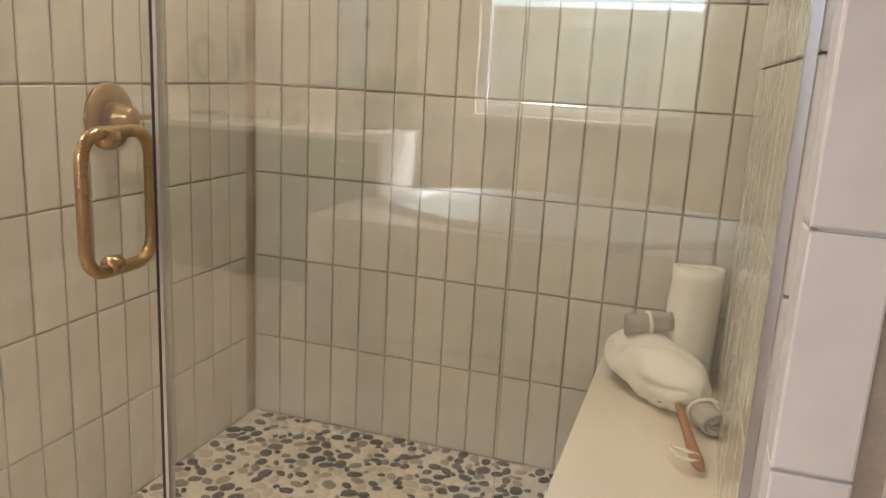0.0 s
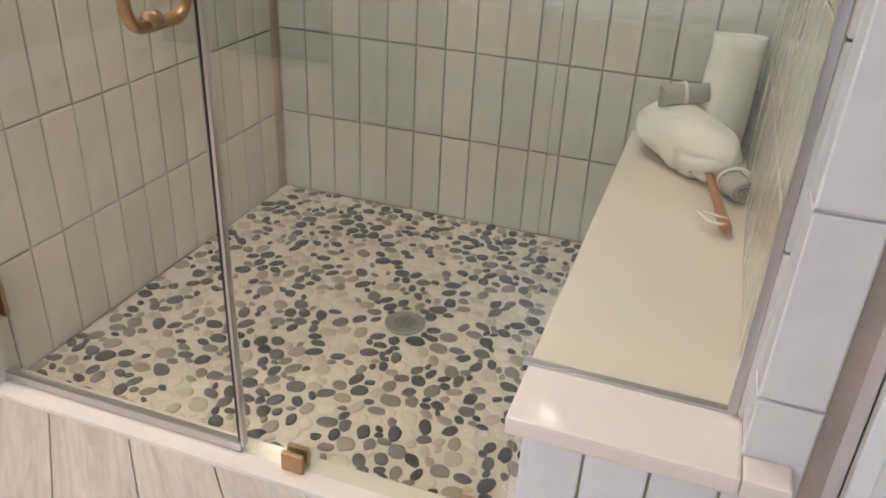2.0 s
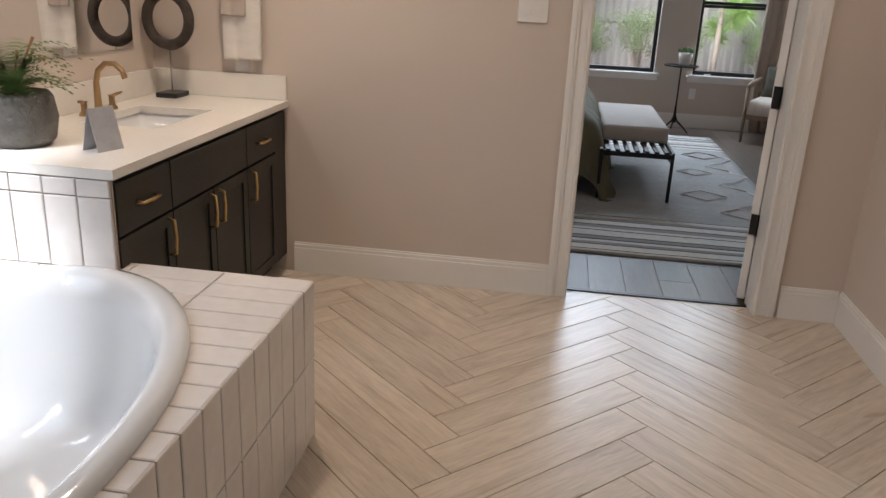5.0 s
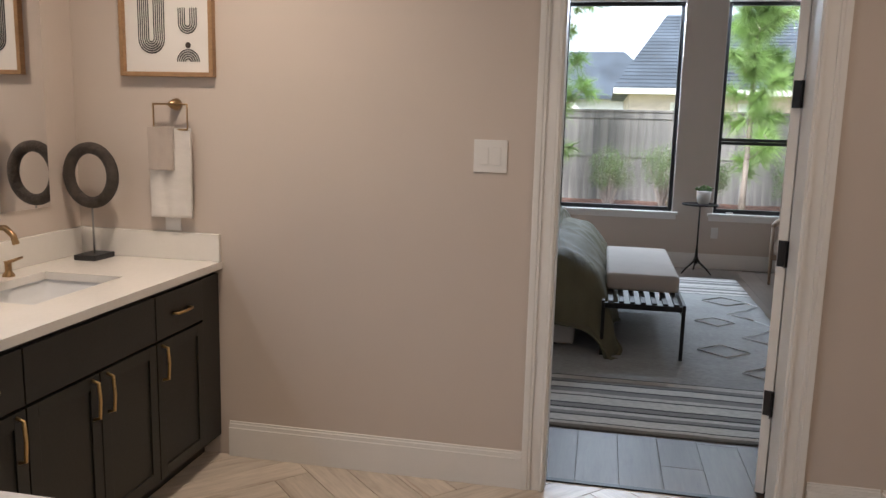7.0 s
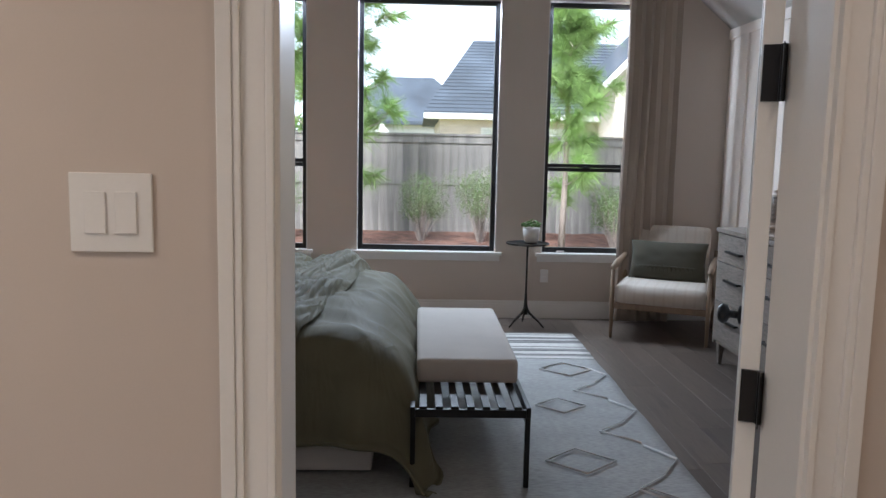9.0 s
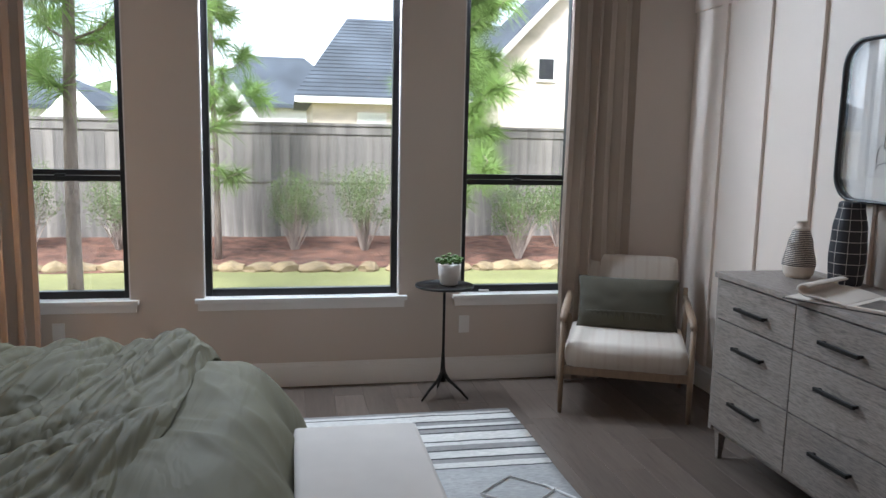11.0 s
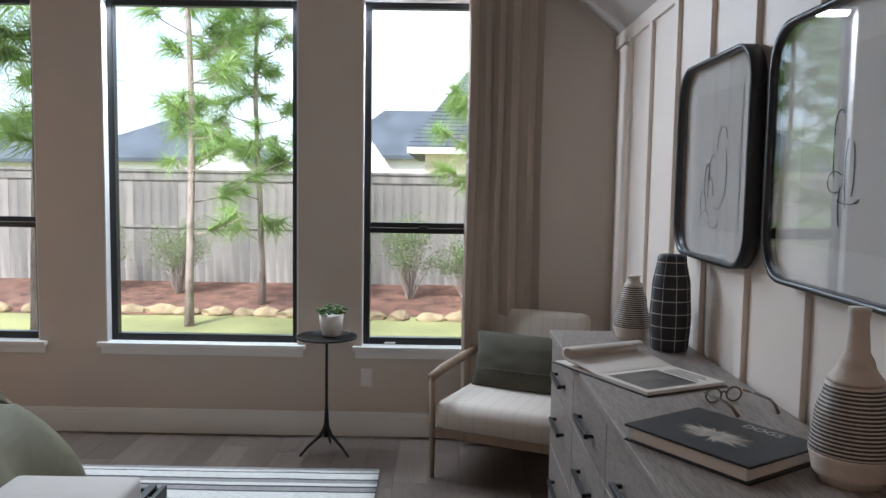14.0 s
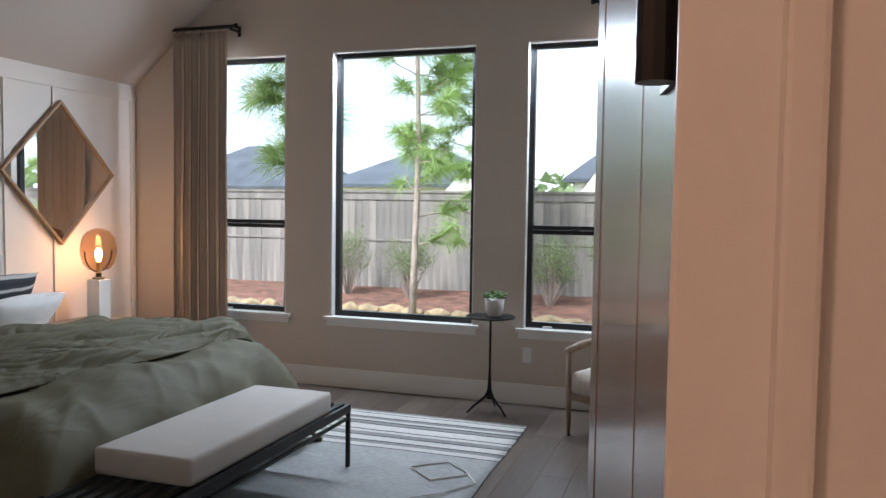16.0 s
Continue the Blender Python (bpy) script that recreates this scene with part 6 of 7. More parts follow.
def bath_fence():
    # Its shaded boards get a paler colour so that they look lit.
    th = fence_at("wooden_fence", pose(0.0, YBACK - 2.6, GZ, 0, 0, 90), 8, "cedar fence outside the bathroom window, tinted paler as if lit", M_FENCE=surf("brightened_cedar", (0.60, 0.55, 0.50), 0.9, 0.2, 1.2, 26, 0.4, stretch=(1, 4, 0.5), rand=0.2))


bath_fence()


def tuft(bm, c, d, rnd, n, ln):
    """A brush of needles round the end of a twig."""
    d = d.normalized()
    for k in range(n):
        o = Vector((rnd.gauss(0, 1), rnd.gauss(0, 1), rnd.gauss(0, 1))).normalized()
        w = (d * 0.7 + o * 1.0).normalized()
        root = c - d * rnd.uniform(0, ln * 0.7)
        tip = root + w * ln * rnd.uniform(0.7, 1.1) + Vector((0, 0, -0.22 * ln))
        sd = w.orthogonal().normalized() * 0.0055
        bm.faces.new([bm.verts.new(p) for p in (root - sd, root + sd, tip)])


def pine(x, y, h, seed, lean, label, r=0.055, low=0.45, dense=1.0):
    rnd = random.Random(seed)
    th = thing("pine_tree", label, "tree", pose(x, y, GZ), group="young pines by the fence")
    pts = [Vector((lean * (t / 8) * h * 0.12 + 0.05 * math.sin(t * 0.9 + seed), 0.05 * math.cos(t * 1.1 + seed) * t / 8, h * t / 8)) for t in range(9)]
    pts[0].z = -0.05
    part("trunk", tube(pts, [r * (1 - 0.085 * t) * (1.25 if t == 0 else 1) for t in range(9)], 12), M_BARK, th, "", True)
    limbs, needles = bmesh.new(), bmesh.new()
    z = low
    while z < h * 0.99:
        t = z / h * 8
        i = min(7, int(t))
        base = pts[i].lerp(pts[i + 1], t - i)
        for k in range(rnd.choice((2, 3, 3, 4)) if z > 1.6 else 1):
            a = rnd.uniform(0, 6.283)
            ln = rnd.uniform(0.35, 0.95) * (1.05 - 0.7 * z / h)
            d = Vector((math.cos(a), math.sin(a), rnd.uniform(0.05, 0.55)))
            mid = base + d * ln * 0.5 + Vector((0, 0, -0.03))
            tip = base + d * ln + Vector((0, 0, 0.10 * ln))
            tube([base, mid, tip], [0.011, 0.008, 0.005], 5, bm=limbs)
            for q in range(int(1.6 * dense) + 1):
                s = 1.0 - 0.45 * q / 2
                p = base.lerp(mid, s * 2) if s < 0.5 else mid.lerp(tip, s * 2 - 1)
                off = Vector((rnd.gauss(0, 1), rnd.gauss(0, 1), rnd.gauss(0.4, 0.6))) * 0.12
                tube([p, p + off], [0.006, 0.004], 4, bm=limbs)
                tuft(needles, p + off, off + d * 0.2, rnd, int(130 * dense), rnd.uniform(0.28, 0.40))
        z += rnd.uniform(0.24, 0.40)
    part("limbs", limbs, M_BARK, th, "thin brown branches")
    part("needles", needles, M_NEEDLE, th, "long green pine needles")
    return th


pine(-12.7, -1.16, 6.5, 3, -0.3, "tall young pine with a pale trunk at the lawn edge", 0.05, 1.1, 0.8)
pine(-14.1, -0.62, 5.6, 5, 0.5, "young pine growing in the mulch bed", 0.045, 0.9, 1.0)
pine(-13.7, 2.60, 5.8, 11, 0.2, "young pine growing in the mulch bed", 0.05, 0.8, 1.4)
pine(-9.36, -1.19, 6.4, 14, -0.1, "tall pine with a bare grey trunk close to the window", 0.055, 2.0, 1.0)
pine(-14.8, 5.2, 5.0, 17, -0.2, "young pine growing in the mulch bed", 0.05, 0.9, 1.0)


def shrub(x, y, h, seed):
    rnd = random.Random(seed)
    th = thing("shrub", "loose green shrub in the mulch bed", "shrub", pose(x, y, GZ), group="shrubs along the fence")
    stems, leaves = bmesh.new(), bmesh.new()
    for k in range(38):
        a = rnd.uniform(0, 6.283)
        top = Vector((math.cos(a) * rnd.uniform(0.1, 0.52), math.sin(a) * rnd.uniform(0.1, 0.52), h * rnd.uniform(0.5, 1.0)))
        mid = top * 0.5 + Vector((0, 0, 0.08))
        tube([(0, 0, -0.02), mid, top], [0.009, 0.006, 0.003], 4, bm=stems)
        for q in range(95):
            s = rnd.uniform(0.3, 1.05)
            p = mid.lerp(top, s) + Vector((rnd.gauss(0, 1), rnd.gauss(0, 1), rnd.gauss(0, 1))) * 0.06
            d = Vector((rnd.gauss(0, 1), rnd.gauss(0, 1), rnd.gauss(0.3, 1))).normalized() * 0.034
            sd = d.orthogonal().normalized() * 0.009
            leaves.faces.new([leaves.verts.new(v) for v in (p, p + d * 0.5 + sd, p + d, p + d * 0.5 - sd)])
    part("stems", stems, M_BARK, th)
    part("leaves", leaves, M_SHRUB, th, "small grey-green leaves")


for i, (x, y, h) in enumerate(((-14.75, 0.38, 1.05), (-14.7, 1.38, 1.1), (-13.95, 3.5, 0.95), (-14.8, -2.0, 1.0), (-14.9, -3.2, 1.1), (-14.8, 4.4, 1.0), (-14.85, 2.2, 0.9))):
    shrub(x, y, h * 1.15, 30 + i)


def hip_roof(y0, y1, x0, x1, z0, z1, ya, yb):
    """Eaves rectangle and a ridge that runs along y from ya to yb."""
    bm = bmesh.new()
    xm = (x0 + x1) / 2
    e = [bm.verts.new(p) for p in ((x0, y0, z0), (x1, y0, z0), (x1, y1, z0), (x0, y1, z0))]
    f = [bm.verts.new((p.co.x, p.co.y, z0 - 0.2)) for p in e]
    a, b = bm.verts.new((xm, ya, z1)), bm.verts.new((xm, yb, z1))
    for fc in ((e[0], e[1], a), (e[1], e[2], b, a), (e[2], e[3], b), (e[3], e[0], a, b), (f[3], f[2], f[1], f[0])):
        bm.faces.new(fc)
    for i in range(4):
        bm.faces.new((e[i], f[i], f[(i + 1) % 4], e[(i + 1) % 4]))
    return bm


def courses(th, y0, y1, x_eave, z_eave, x_ridge, z_ridge, ya, n):
    """Shingle courses on the slope that faces the garden."""
    for k in range(n):
        t0, t1 = k / n, (k + 1) / n
        bm = bmesh.new()
        pt = lambda t, y, up: (x_eave + (x_ridge - x_eave) * t, y, z_eave + (z_ridge - z_eave) * t + up)
        l0, l1 = y0 + (ya - y0) * t0, y0 + (ya - y0) * t1
        vs = [bm.verts.new(p) for p in (pt(t0, l0, 0.05), pt(t0, y1, 0.05), pt(t1, y1, 0.012), pt(t1, l1, 0.012), pt(t0, l0, 0.005), pt(t0, y1, 0.005))]
        bm.faces.new((vs[0], vs[1], vs[2], vs[3]))
        bm.faces.new((vs[4], vs[5], vs[1], vs[0]))
        part("shingle_course", bm, M_ROOF, th)


ha = thing("house", "cream brick house with a blue-grey shingle roof", "house", pose(0, 0, GZ))
part("wall", boxes((-40.0, 1.1, 0, -30.5, 18, 3.0)), M_BRICK, ha, "cream brick wall")
roof = part("roof", hip_roof(0.5, 18.6, -30.0, -40.5, 3.0, 6.25, 2.6, 15), M_ROOF, ha, "blue-grey shingle roof")
courses(roof, 0.5, 18.6, -30.0, 3.0, -35.25, 6.25, 2.6, 22)
part("fascia", boxes((-30.02, 0.5, 2.78, -29.97, 18.6, 2.98)), M_STUCCO, ha, "white eave board")
part("soffit", boxes((-30.5, 0.6, 2.77, -30.0, 18.5, 2.8)), M_STUCCO, ha)
for yy in (2.6, 5.0):
    w = part("window", boxes((-30.49, yy, 1.2, -30.44, yy + 1.0, 2.5)), M_STUCCO, ha)
    part("pane", boxes((-30.44, yy + 0.08, 1.28, -30.43, yy + 0.92, 2.42)), M_GLASS, w)
bm = bmesh.new()
ga = [(6.9, 0.0), (13.3, 0.0), (13.3, 4.2), (10.1, 7.6), (6.9, 4.2)]
for x in (-30.4, -28.0):
    ga_v = [bm.verts.new((x, y, z)) for y, z in ga]
    bm.faces.new(ga_v)
bm.verts.ensure_lookup_table()
for i in range(5):
    bm.faces.new((bm.verts[i], bm.verts[(i + 1) % 5], bm.verts[5 + (i + 1) % 5], bm.verts[5 + i]))
gb = part("gable_wall", bm, M_BRICK, ha, "cream brick gable")
for s in (-1, 1):
    bm = bmesh.new()
    a0, a1 = (10.1, 7.75), (10.1 + s * 3.7, 3.85)
    vs = [bm.verts.new((x, y, z + dz)) for x in (-33.0, -27.7) for y, z in (a0, a1) for dz in (0, 0.16)]
    for f in ((0, 2, 3, 1), (4, 5, 7, 6), (0, 1, 5, 4), (2, 6, 7, 3), (1, 3, 7, 5), (0, 4, 6, 2)):
        bm.faces.new([vs[i] for i in f])
    part("gable_roof", bm, M_ROOF, ha, "blue-grey gable roof")
    part("rake_board", tube([(-27.66, a0[0], a0[1] - 0.02), (-27.66, a1[0], a1[1] - 0.02)], 0.11, 4), M_STUCCO, ha, "white rake board")
gw = part("gable_window", boxes((-27.99, 8.1, 3.55, -27.93, 8.75, 4.35)), M_STUCCO, ha, "small white attic window")
part("pane", boxes((-27.93, 8.18, 3.63, -27.92, 8.67, 4.27)), M_BLACK, gw)

hb = thing("house", "distant house with a grey hip roof beyond the fence", "house", pose(0, 0, GZ))
part("wall", boxes((-52, -18.6, 0, -45.3, -8.3, 2.9)), M_STUCCO, hb, "white wall")
rb = part("roof", hip_roof(-19.2, -7.6, -44.8, -52.5, 2.9, 5.2, -14.2, -12.9), M_ROOF, hb, "grey shingle hip roof")
bm = bmesh.new()
bm.faces.new([bm.verts.new(p) for p in ((-44.7, -11.6, 2.2), (-44.7, -8.4, 2.2), (-44.7, -10.0, 3.9))])
part("gable", bm, M_STUCCO, hb, "small white gable")
hc = thing("house", "distant white house with a steep blue-grey roof", "house", pose(0, 0, GZ))
part("wall", boxes((-54, -4.4, 0, -47.3, 3.5, 3.4)), M_STUCCO, hc, "white wall")
part("roof", hip_roof(-5.0, 4.2, -46.8, -54.5, 3.3, 6.1, -2.0, 1.2), M_ROOF, hc, "blue-grey shingle roof")
bm = bmesh.new()
bm.faces.new([bm.verts.new(p) for p in ((-46.7, -4.3, 2.0), (-46.7, -0.9, 2.0), (-46.7, -2.6, 4.4))])
part("gable", bm, M_STUCCO, hc, "white gable")
hd = thing("house", "distant house with a dark hip roof beyond the fence", "house", pose(0, 0, GZ))
part("wall", boxes((-62, -36, 0, -52, -24, 3)), M_STUCCO, hd, "pale wall")
part("roof", hip_roof(-37, -23, -51, -63, 2.9, 6.2, -32, -28), M_ROOF, hd, "dark shingle roof")
rnd = random.Random(77)
bm = bmesh.new()
for k in range(260):
    y, x = rnd.uniform(-130, 90), rnd.uniform(-130, -85)
    hh = rnd.uniform(3.5, 6.5)
    for q in range(14):
        c = Vector((x + rnd.gauss(0, 1.2), y + rnd.gauss(0, 1.6), hh * rnd.uniform(0.1, 1.0)))
        for j in range(3):
            o = [c + Vector((rnd.gauss(0, 0.9), rnd.gauss(0, 0.9), rnd.gauss(0, 0.6))) for _ in range(3)]
            bm.faces.new([bm.verts.new(p) for p in o])
solid("far_woods", bm, M_SHRUB, "distant line of green trees on the horizon", "woods", pose(0, 0, GZ), kind="stuff")


# ---- pieces: tiles, planks, pebbles ----
TW, TH = 0.0968, 0.281


def tile_mesh(name, w, h, material, t=0.010, gap=0.0022, crown=0.002):
    """A tile that lies in x (width) and z (height), its face towards -y, edges eased."""
    bm = bmesh.new()
    x, z = w / 2 - gap, h / 2 - gap
    e = 0.003
    back = [bm.verts.new(p) for p in ((-x, 0, -z), (x, 0, -z), (x, 0, z), (-x, 0, z))]
    rim = [bm.verts.new(p) for p in ((-x, -t + crown, -z), (x, -t + crown, -z), (x, -t + crown, z), (-x, -t + crown, z))]
    face = [bm.verts.new(p) for p in ((-x + e, -t, -z + e), (x - e, -t, -z + e), (x - e, -t, z - e), (-x + e, -t, z - e))]
    for a, b in ((back, rim), (rim, face)):
        for i in range(4):
            bm.faces.new((a[i], a[(i + 1) % 4], b[(i + 1) % 4], b[i]))
    bm.faces.new(face)
    return mesh_of(name, bm, material)


tile_cache = {}


def tiles(parent, origin, turn, cols, rows, material, first=TH, w=TW, h=TH, keep=None):
    """Tiles stacked over a wall face; origin is its lower left corner seen from the front."""
    rnd = random.Random(int(abs(origin[0] * 1000 + origin[1] * 77)) + cols)
    m0 = pose(*origin, 0, 0, turn)
    z = 0.0
    for r in range(rows):
        hh = first if r == 0 else h
        for c in range(cols):
            if keep and not keep(c, r):
                continue
            key = (round(w, 4), round(hh, 4), material.name)
            if key not in tile_cache:
                tile_cache[key] = tile_mesh("tile", w, hh, material)
            ob = new("tile", tile_cache[key])
            ob.parent = parent
            ob.matrix_basis = m0 @ pose(w * (c + 0.5), rnd.uniform(-0.0008, 0.0008), z + hh / 2, rnd.uniform(-0.35, 0.35), 0, rnd.uniform(-0.5, 0.5))
        z += hh


W = {o.name: o for o in scene.objects}
tiles(W["wall_shower_back"], (-1.13, 2.655, 0.0), 0, 16, 9, M_TILE)
tiles(W["wall_shower_left"], (-1.14, 1.34, 0.0), 90, 13, 9, M_TILE)
tiles(W["wall_shower_right"], (0.378, 2.645, 0.40), -90, 13, 8, M_TILE)
# jamb faces and returns in the paler tile
W["wall_shower_jambs"] = structure("wall_shower_jambs", boxes((-1.25, 1.344, -0.02, -1.190, 1.374, 2.74), (-1.190, 1.352, -0.02, -1.14, 1.374, 2.74), (0.386, 1.322, -0.02, 0.46, 1.344, 2.74)), M_TILEW, "white tiled edges of the shower jambs", "trim")
tiles(W["wall_shower_jambs"], (-1.258, 1.344, 0.0), 0, 1, 9, M_TILEW, w=0.080, first=0.245)
tiles(W["wall_shower_jambs"], (-1.190, 1.337, 0.0), 90, 1, 9, M_TILEW, w=0.064, first=0.245)
tiles(W["wall_shower_jambs"], (0.374, 1.322, 0.215), 0, 1, 9, M_TILEW, w=0.090)
tiles(W["wall_shower_jambs"], (0.386, 1.394, 0.40), -90, 1, 8, M_TILEW, w=0.080, first=0.096)
tiles(W["shower_bench"], (0.068, 1.288, 0.0), 0, 4, 2, M_TILEW, first=0.084)
tiles(W["shower_bench"], (0.078, 2.64, 0.0), -90, 13, 2, M_TILE, first=0.08)
# tub apron, end and deck
n = int((TX1 - TX0) / TW)
m0 = W["tub_deck"]
tiles(m0, (TX0 + n * TW, TY1 - 0.008, 0.0), 180, n, 2, M_TILEW, h=TZ - TH)
tiles(m0, (TX0 + 0.008, TY1, 0.0), -90, 6, 2, M_TILEW, h=TZ - TH)


def deck_tile(x0, x1, y0, y1):
    if x1 - x0 < 0.02 or y1 - y0 < 0.02:
        return
    key = ("deck", round(x1 - x0, 3), round(y1 - y0, 3))
    if key not in tile_cache:
        tile_cache[key] = tile_mesh("tile", x1 - x0, y1 - y0, M_TILEW)
    ob = new("tile", tile_cache[key])
    ob.parent = m0
    ob.matrix_basis = pose((x0 + x1) / 2, (y0 + y1) / 2, TZ - 0.010, -90, 0, 0)


def rim_y(x, side):
    k = 1 - ((x - TCX) / (TA - 0.05)) ** 2
    return TCY + side * (TB - 0.05) * math.sqrt(k) if k > 0 else None


for c in range(n):
    x0 = TX0 + c * TW
    x1 = x0 + TW
    xm = x0 if x0 > TCX else x1
    fr, bk = rim_y(xm, 1), rim_y(xm, -1)
    y = TY1
    while y > TY0 + 0.01:
        ya = max(TY0, y - TH)
        if fr is None:
            deck_tile(x0, x1, ya, y)
        else:
            if y > fr:
                deck_tile(x0, x1, max(ya, fr), y)
            if ya < bk:
                deck_tile(x0, x1, ya, min(y, bk))
        y -= TH
sv = W["vanity_tile_end"] = structure("vanity_tile_end", boxes((VX1 - 0.011, YBACK, 0.50, VX1 - 0.006, VY0 - 0.012, VZ - 0.031)), M_GROUTW, "brown grout behind the vanity end tiles", "wall")
tiles(sv, (VX1 - 0.006, YBACK, TZ + 0.002), 90, 6, 2, M_TILEW, first=0.225, h=0.055, w=0.1075)


def clip_rect(poly, x0, x1, y0, y1):
    for ax, lim, sg in ((0, x0, 1), (0, x1, -1), (1, y0, 1), (1, y1, -1)):
        out = []
        for i, p in enumerate(poly):
            q = poly[(i + 1) % len(poly)]
            a, b = sg * (p[ax] - lim), sg * (q[ax] - lim)
            if a >= 0:
                out.append(p)
            if (a >= 0) != (b >= 0):
                t = a / (a - b)
                out.append((p[0] + (q[0] - p[0]) * t, p[1] + (q[1] - p[1]) * t))
        poly = out
        if len(poly) < 3:
            return []
    return poly


def plank(parent, material, cx, cy, ang, l, w, area, gap, full_cache={}):
    c, s = math.cos(radians(ang)), math.sin(radians(ang))
    hl, hw2 = l / 2 - gap, w / 2 - gap
    loc = [(-hl, -hw2), (hl, -hw2), (hl, hw2), (-hl, hw2)]
    wp = [(cx + c * x - s * y, cy + s * x + c * y) for x, y in loc]
    cl = clip_rect(wp, *area)
    if not cl:
        return
    key = (material.name, l, w)
    whole = len(cl) == 4 and all(min(abs(p[0] - q[0]) + abs(p[1] - q[1]) for q in wp) < 1e-6 for p in cl)
    if whole and key in full_cache:
        me = full_cache[key]
    else:
        lp = [((x - cx) * c + (y - cy) * s, -(x - cx) * s + (y - cy) * c) for x, y in cl]
        mx, my = sum(p[0] for p in lp) / len(lp), sum(p[1] for p in lp) / len(lp)
        bm = bmesh.new()
        e = 0.0015
        top = [bm.verts.new((x + (e if x < mx else -e), y + (e if y < my else -e), 0.0)) for x, y in lp]
        rim = [bm.verts.new((x, y, -0.0012)) for x, y in lp]
        low = [bm.verts.new((x, y, -0.006)) for x, y in lp]
        k = len(lp)
        for a, b in ((low, rim), (rim, top)):
            for i in range(k):
                bm.faces.new((a[i], a[(i + 1) % k], b[(i + 1) % k], b[i]))
        bm.faces.new(top)
        me = mesh_of("plank", bm, material)
        if whole:
            full_cache[key] = me
    ob = new("plank", me)
    ob.parent = parent
    ob.matrix_basis = pose(cx, cy, 0, 0, 0, ang)


PW, PL = 0.1478, 0.882                    # herringbone plank
AREA = (-2.905, 1.70, YBACK, 1.352)
r2 = math.sqrt(0.5)


def herring(ox, oy):
    """Herringbone rows: in the turned grid each pair of planks makes an L."""
    for i in range(-34, 35):
        for j in range(-9, 10):
            # two planks per cell, steps of one width along the diagonal
            ax, ay = i * PW + j * PL, i * PW - j * PL
            for hx, hy, tx, ty, vert in ((ax, ay, PL, PW, 0), (ax, ay + PW, PW, PL, 1)):
                mx, my = hx + tx / 2, hy + ty / 2
                wx, wy = ox + (mx + my) * r2, oy + (mx - my) * r2
                if AREA[0] - 0.6 < wx < AREA[1] + 0.6 and AREA[2] - 0.6 < wy < AREA[3] + 0.6:
                    plank(floor_bath, M_FLOOR_BATH, wx, wy, 45 if not vert else -45, PL, PW, AREA, 0.0012)


herring(-2.7245, 0.388)
rnd = random.Random(12)
y = YL
row = 0
while y < YR:
    x = XW - rnd.uniform(0.0, 1.1)
    while x < -2.9:
        plank(floor_bed, M_FLOOR_BED, x + 0.61, y + 0.09, 0, 1.22, 0.18, (XW, -2.906, YL, YR), 0.0003)
        x += 1.22
    y += 0.18


# pebble floor of the shower
def pebble_mat():
    m, nt, b = base_mat("river_pebble")
    info = nt.nodes.new("ShaderNodeObjectInfo")
    geo = nt.nodes.new("ShaderNodeNewGeometry")
    add = nt.nodes.new("ShaderNodeMath")
    nt.links.new(info.outputs["Random"], add.inputs[0])
    nt.links.new(geo.outputs["Random Per Island"], add.inputs[1])
    fr = nt.nodes.new("ShaderNodeMath")
    fr.operation = "FRACT"
    nt.links.new(add.outputs[0], fr.inputs[0])
    c = ramp(nt, fr.outputs[0], [(0, (0.70, 0.61, 0.49)), (0.14, (0.50, 0.42, 0.33)), (0.24, (0.32, 0.27, 0.21)), (0.35, (0.18, 0.155, 0.125)), (0.47, (0.085, 0.075, 0.065)), (0.58, (0.013, 0.014, 0.016)), (0.80, (0.026, 0.028, 0.031)), (0.93, (0.66, 0.57, 0.46))], "CONSTANT")
    g = noise_tex(nt, coords(nt, (1, 1, 1), True), 90, 4)
    c = mix(nt, 1.0, c, ramp(nt, g, [(0.3, (0.85,) * 3), (0.7, (1.05,) * 3)]), "MULTIPLY")
    nt.links.new(c, b.inputs["Base Color"])
    b.inputs["Roughness"].default_value = 0.5
    b.inputs["Specular IOR Level"].default_value = 0.25
    return m


M_PEBBLE = pebble_mat()
M_PGROUT = surf("pale_sanded_grout", (0.64, 0.57, 0.47), 0.85, 0.08, 6, 200, 0.3)
pf = structure("floor_shower", boxes((-1.135, 1.425, -0.06, 0.08, 2.65, -0.004)), M_PGROUT, "pebble mosaic shower floor in pale grout", "floor")


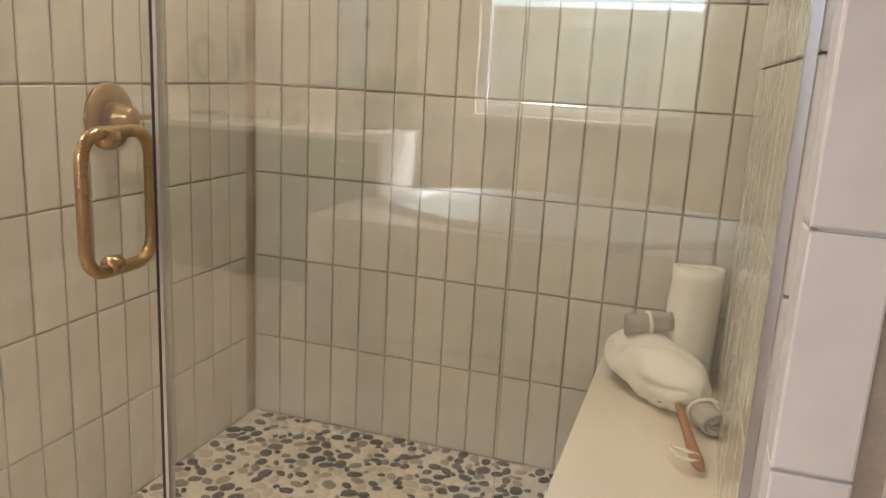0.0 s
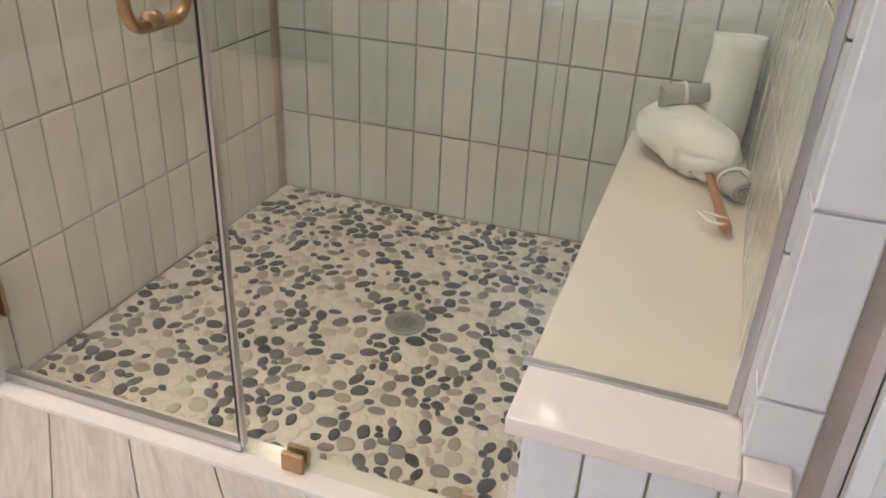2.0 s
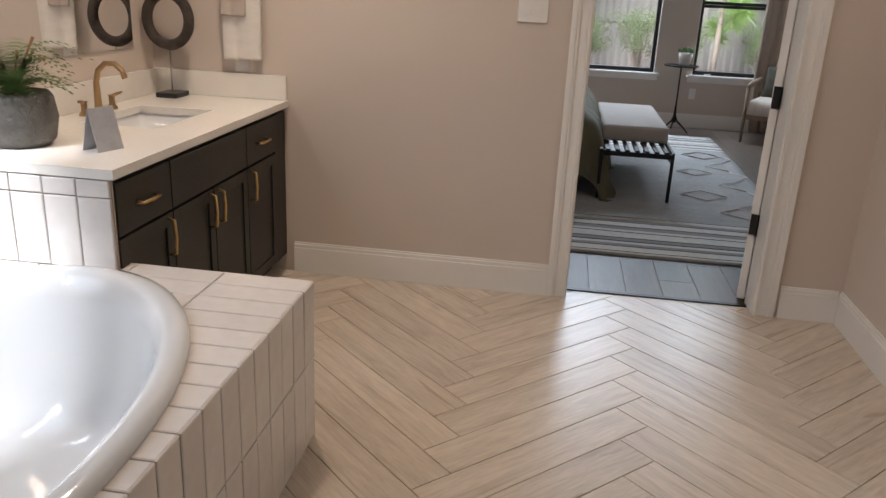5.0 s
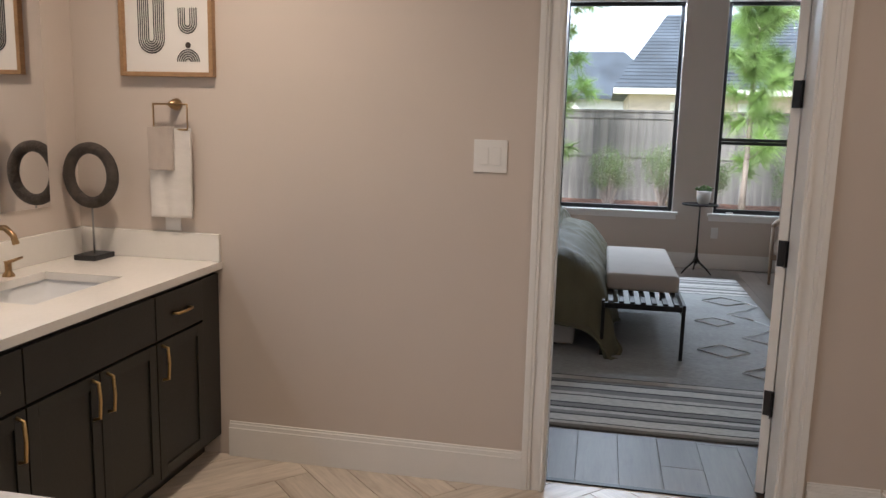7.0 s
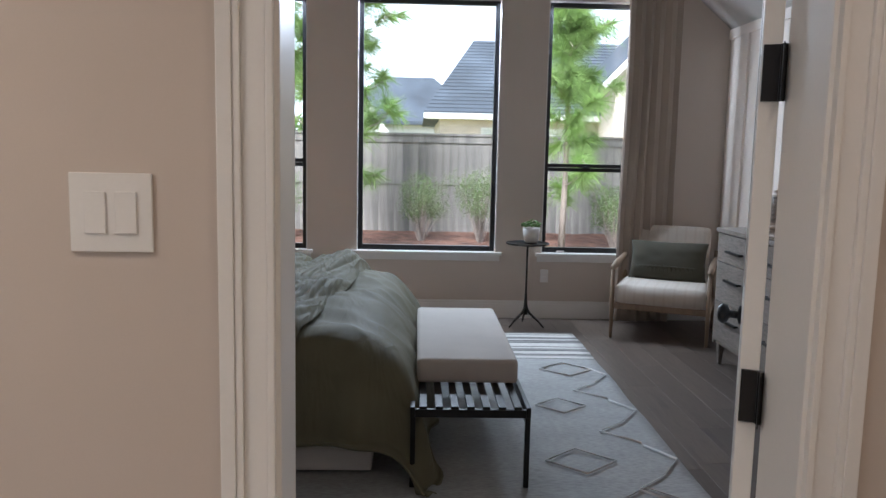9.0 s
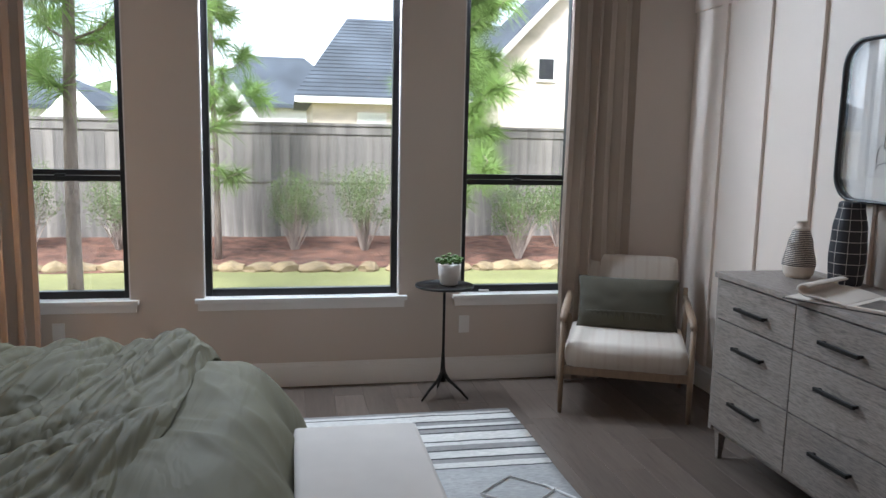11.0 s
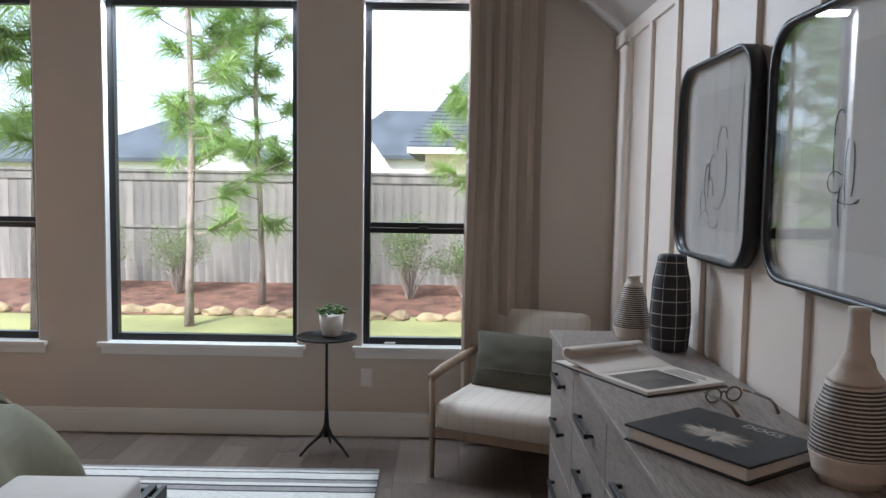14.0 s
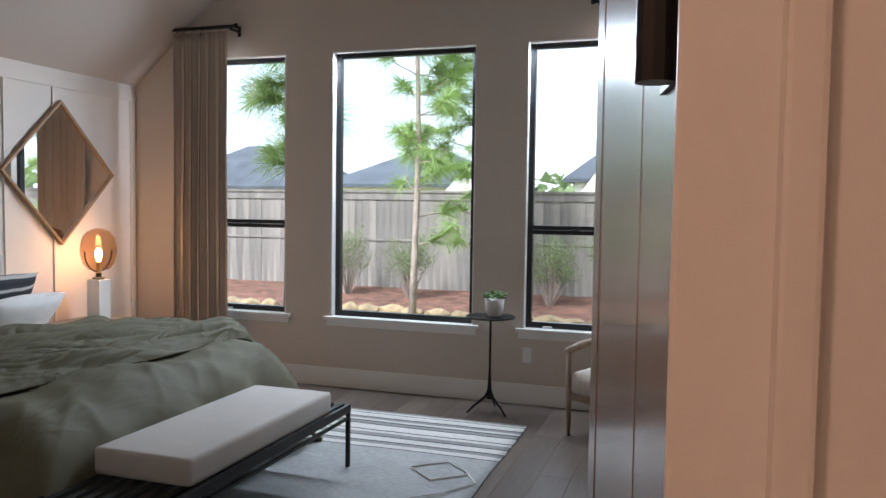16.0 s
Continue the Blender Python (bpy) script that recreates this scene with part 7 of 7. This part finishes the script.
def pebble_into(bm, x, y, a, b, ang, rnd):
    c, s = math.cos(ang), math.sin(ang)
    k = 9
    jit = [rnd.uniform(0.88, 1.1) for _ in range(k)]
    rings = []
    for f, z in ((1.0, -0.005), (0.97, -0.0015), (0.72, 0.0006)):
        rings.append([bm.verts.new((x + c * a * f * jit[i] * math.cos(6.2832 * i / k) - s * b * f * jit[i] * math.sin(6.2832 * i / k), y + s * a * f * jit[i] * math.cos(6.2832 * i / k) + c * b * f * jit[i] * math.sin(6.2832 * i / k), z)) for i in range(k)])
    for p, q in zip(rings, rings[1:]):
        for i in range(k):
            bm.faces.new((p[i], p[(i + 1) % k], q[(i + 1) % k], q[i]))
    bm.faces.new(rings[-1])


rnd = random.Random(5)
spots = []
cell = {}
tries = 0
while tries < 60000 and len(spots) < 2600:
    tries += 1
    x, y = rnd.uniform(-1.125, 0.075), rnd.uniform(1.435, 2.64)
    a = rnd.uniform(0.0185, 0.027) if tries < 12000 else rnd.uniform(0.011, 0.019)
    b = a * rnd.uniform(0.55, 0.85)
    rr = (a + b) / 2
    if (x + 0.40) ** 2 + (y - 1.985) ** 2 < (0.056 + rr) ** 2:
        continue
    gx, gy = int(x / 0.05), int(y / 0.05)
    ok = True
    for i in (-1, 0, 1):
        for j in (-1, 0, 1):
            for px, py, pr in cell.get((gx + i, gy + j), ()):
                if (px - x) ** 2 + (py - y) ** 2 < (pr + rr * 0.93) ** 2:
                    ok = False
    if ok:
        cell.setdefault((gx, gy), []).append((x, y, rr))
        spots.append((x, y, a, b, rnd.uniform(0, 3.14159)))
spots.sort(key=lambda p: p[1] - 0.25 * p[0])
for x, y, a, b, ang in spots[:300]:
    bm = bmesh.new()
    pebble_into(bm, 0, 0, a, b, ang, rnd)
    ob = part("pebble", bm, M_PEBBLE, pf, "", True, pose(x, y, 0))
bm = bmesh.new()
for x, y, a, b, ang in spots[300:]:
    pebble_into(bm, x, y, a, b, ang, rnd)
ob = part("pebbles", bm, M_PEBBLE, pf, "", True)
ob["kind"] = "stuff"
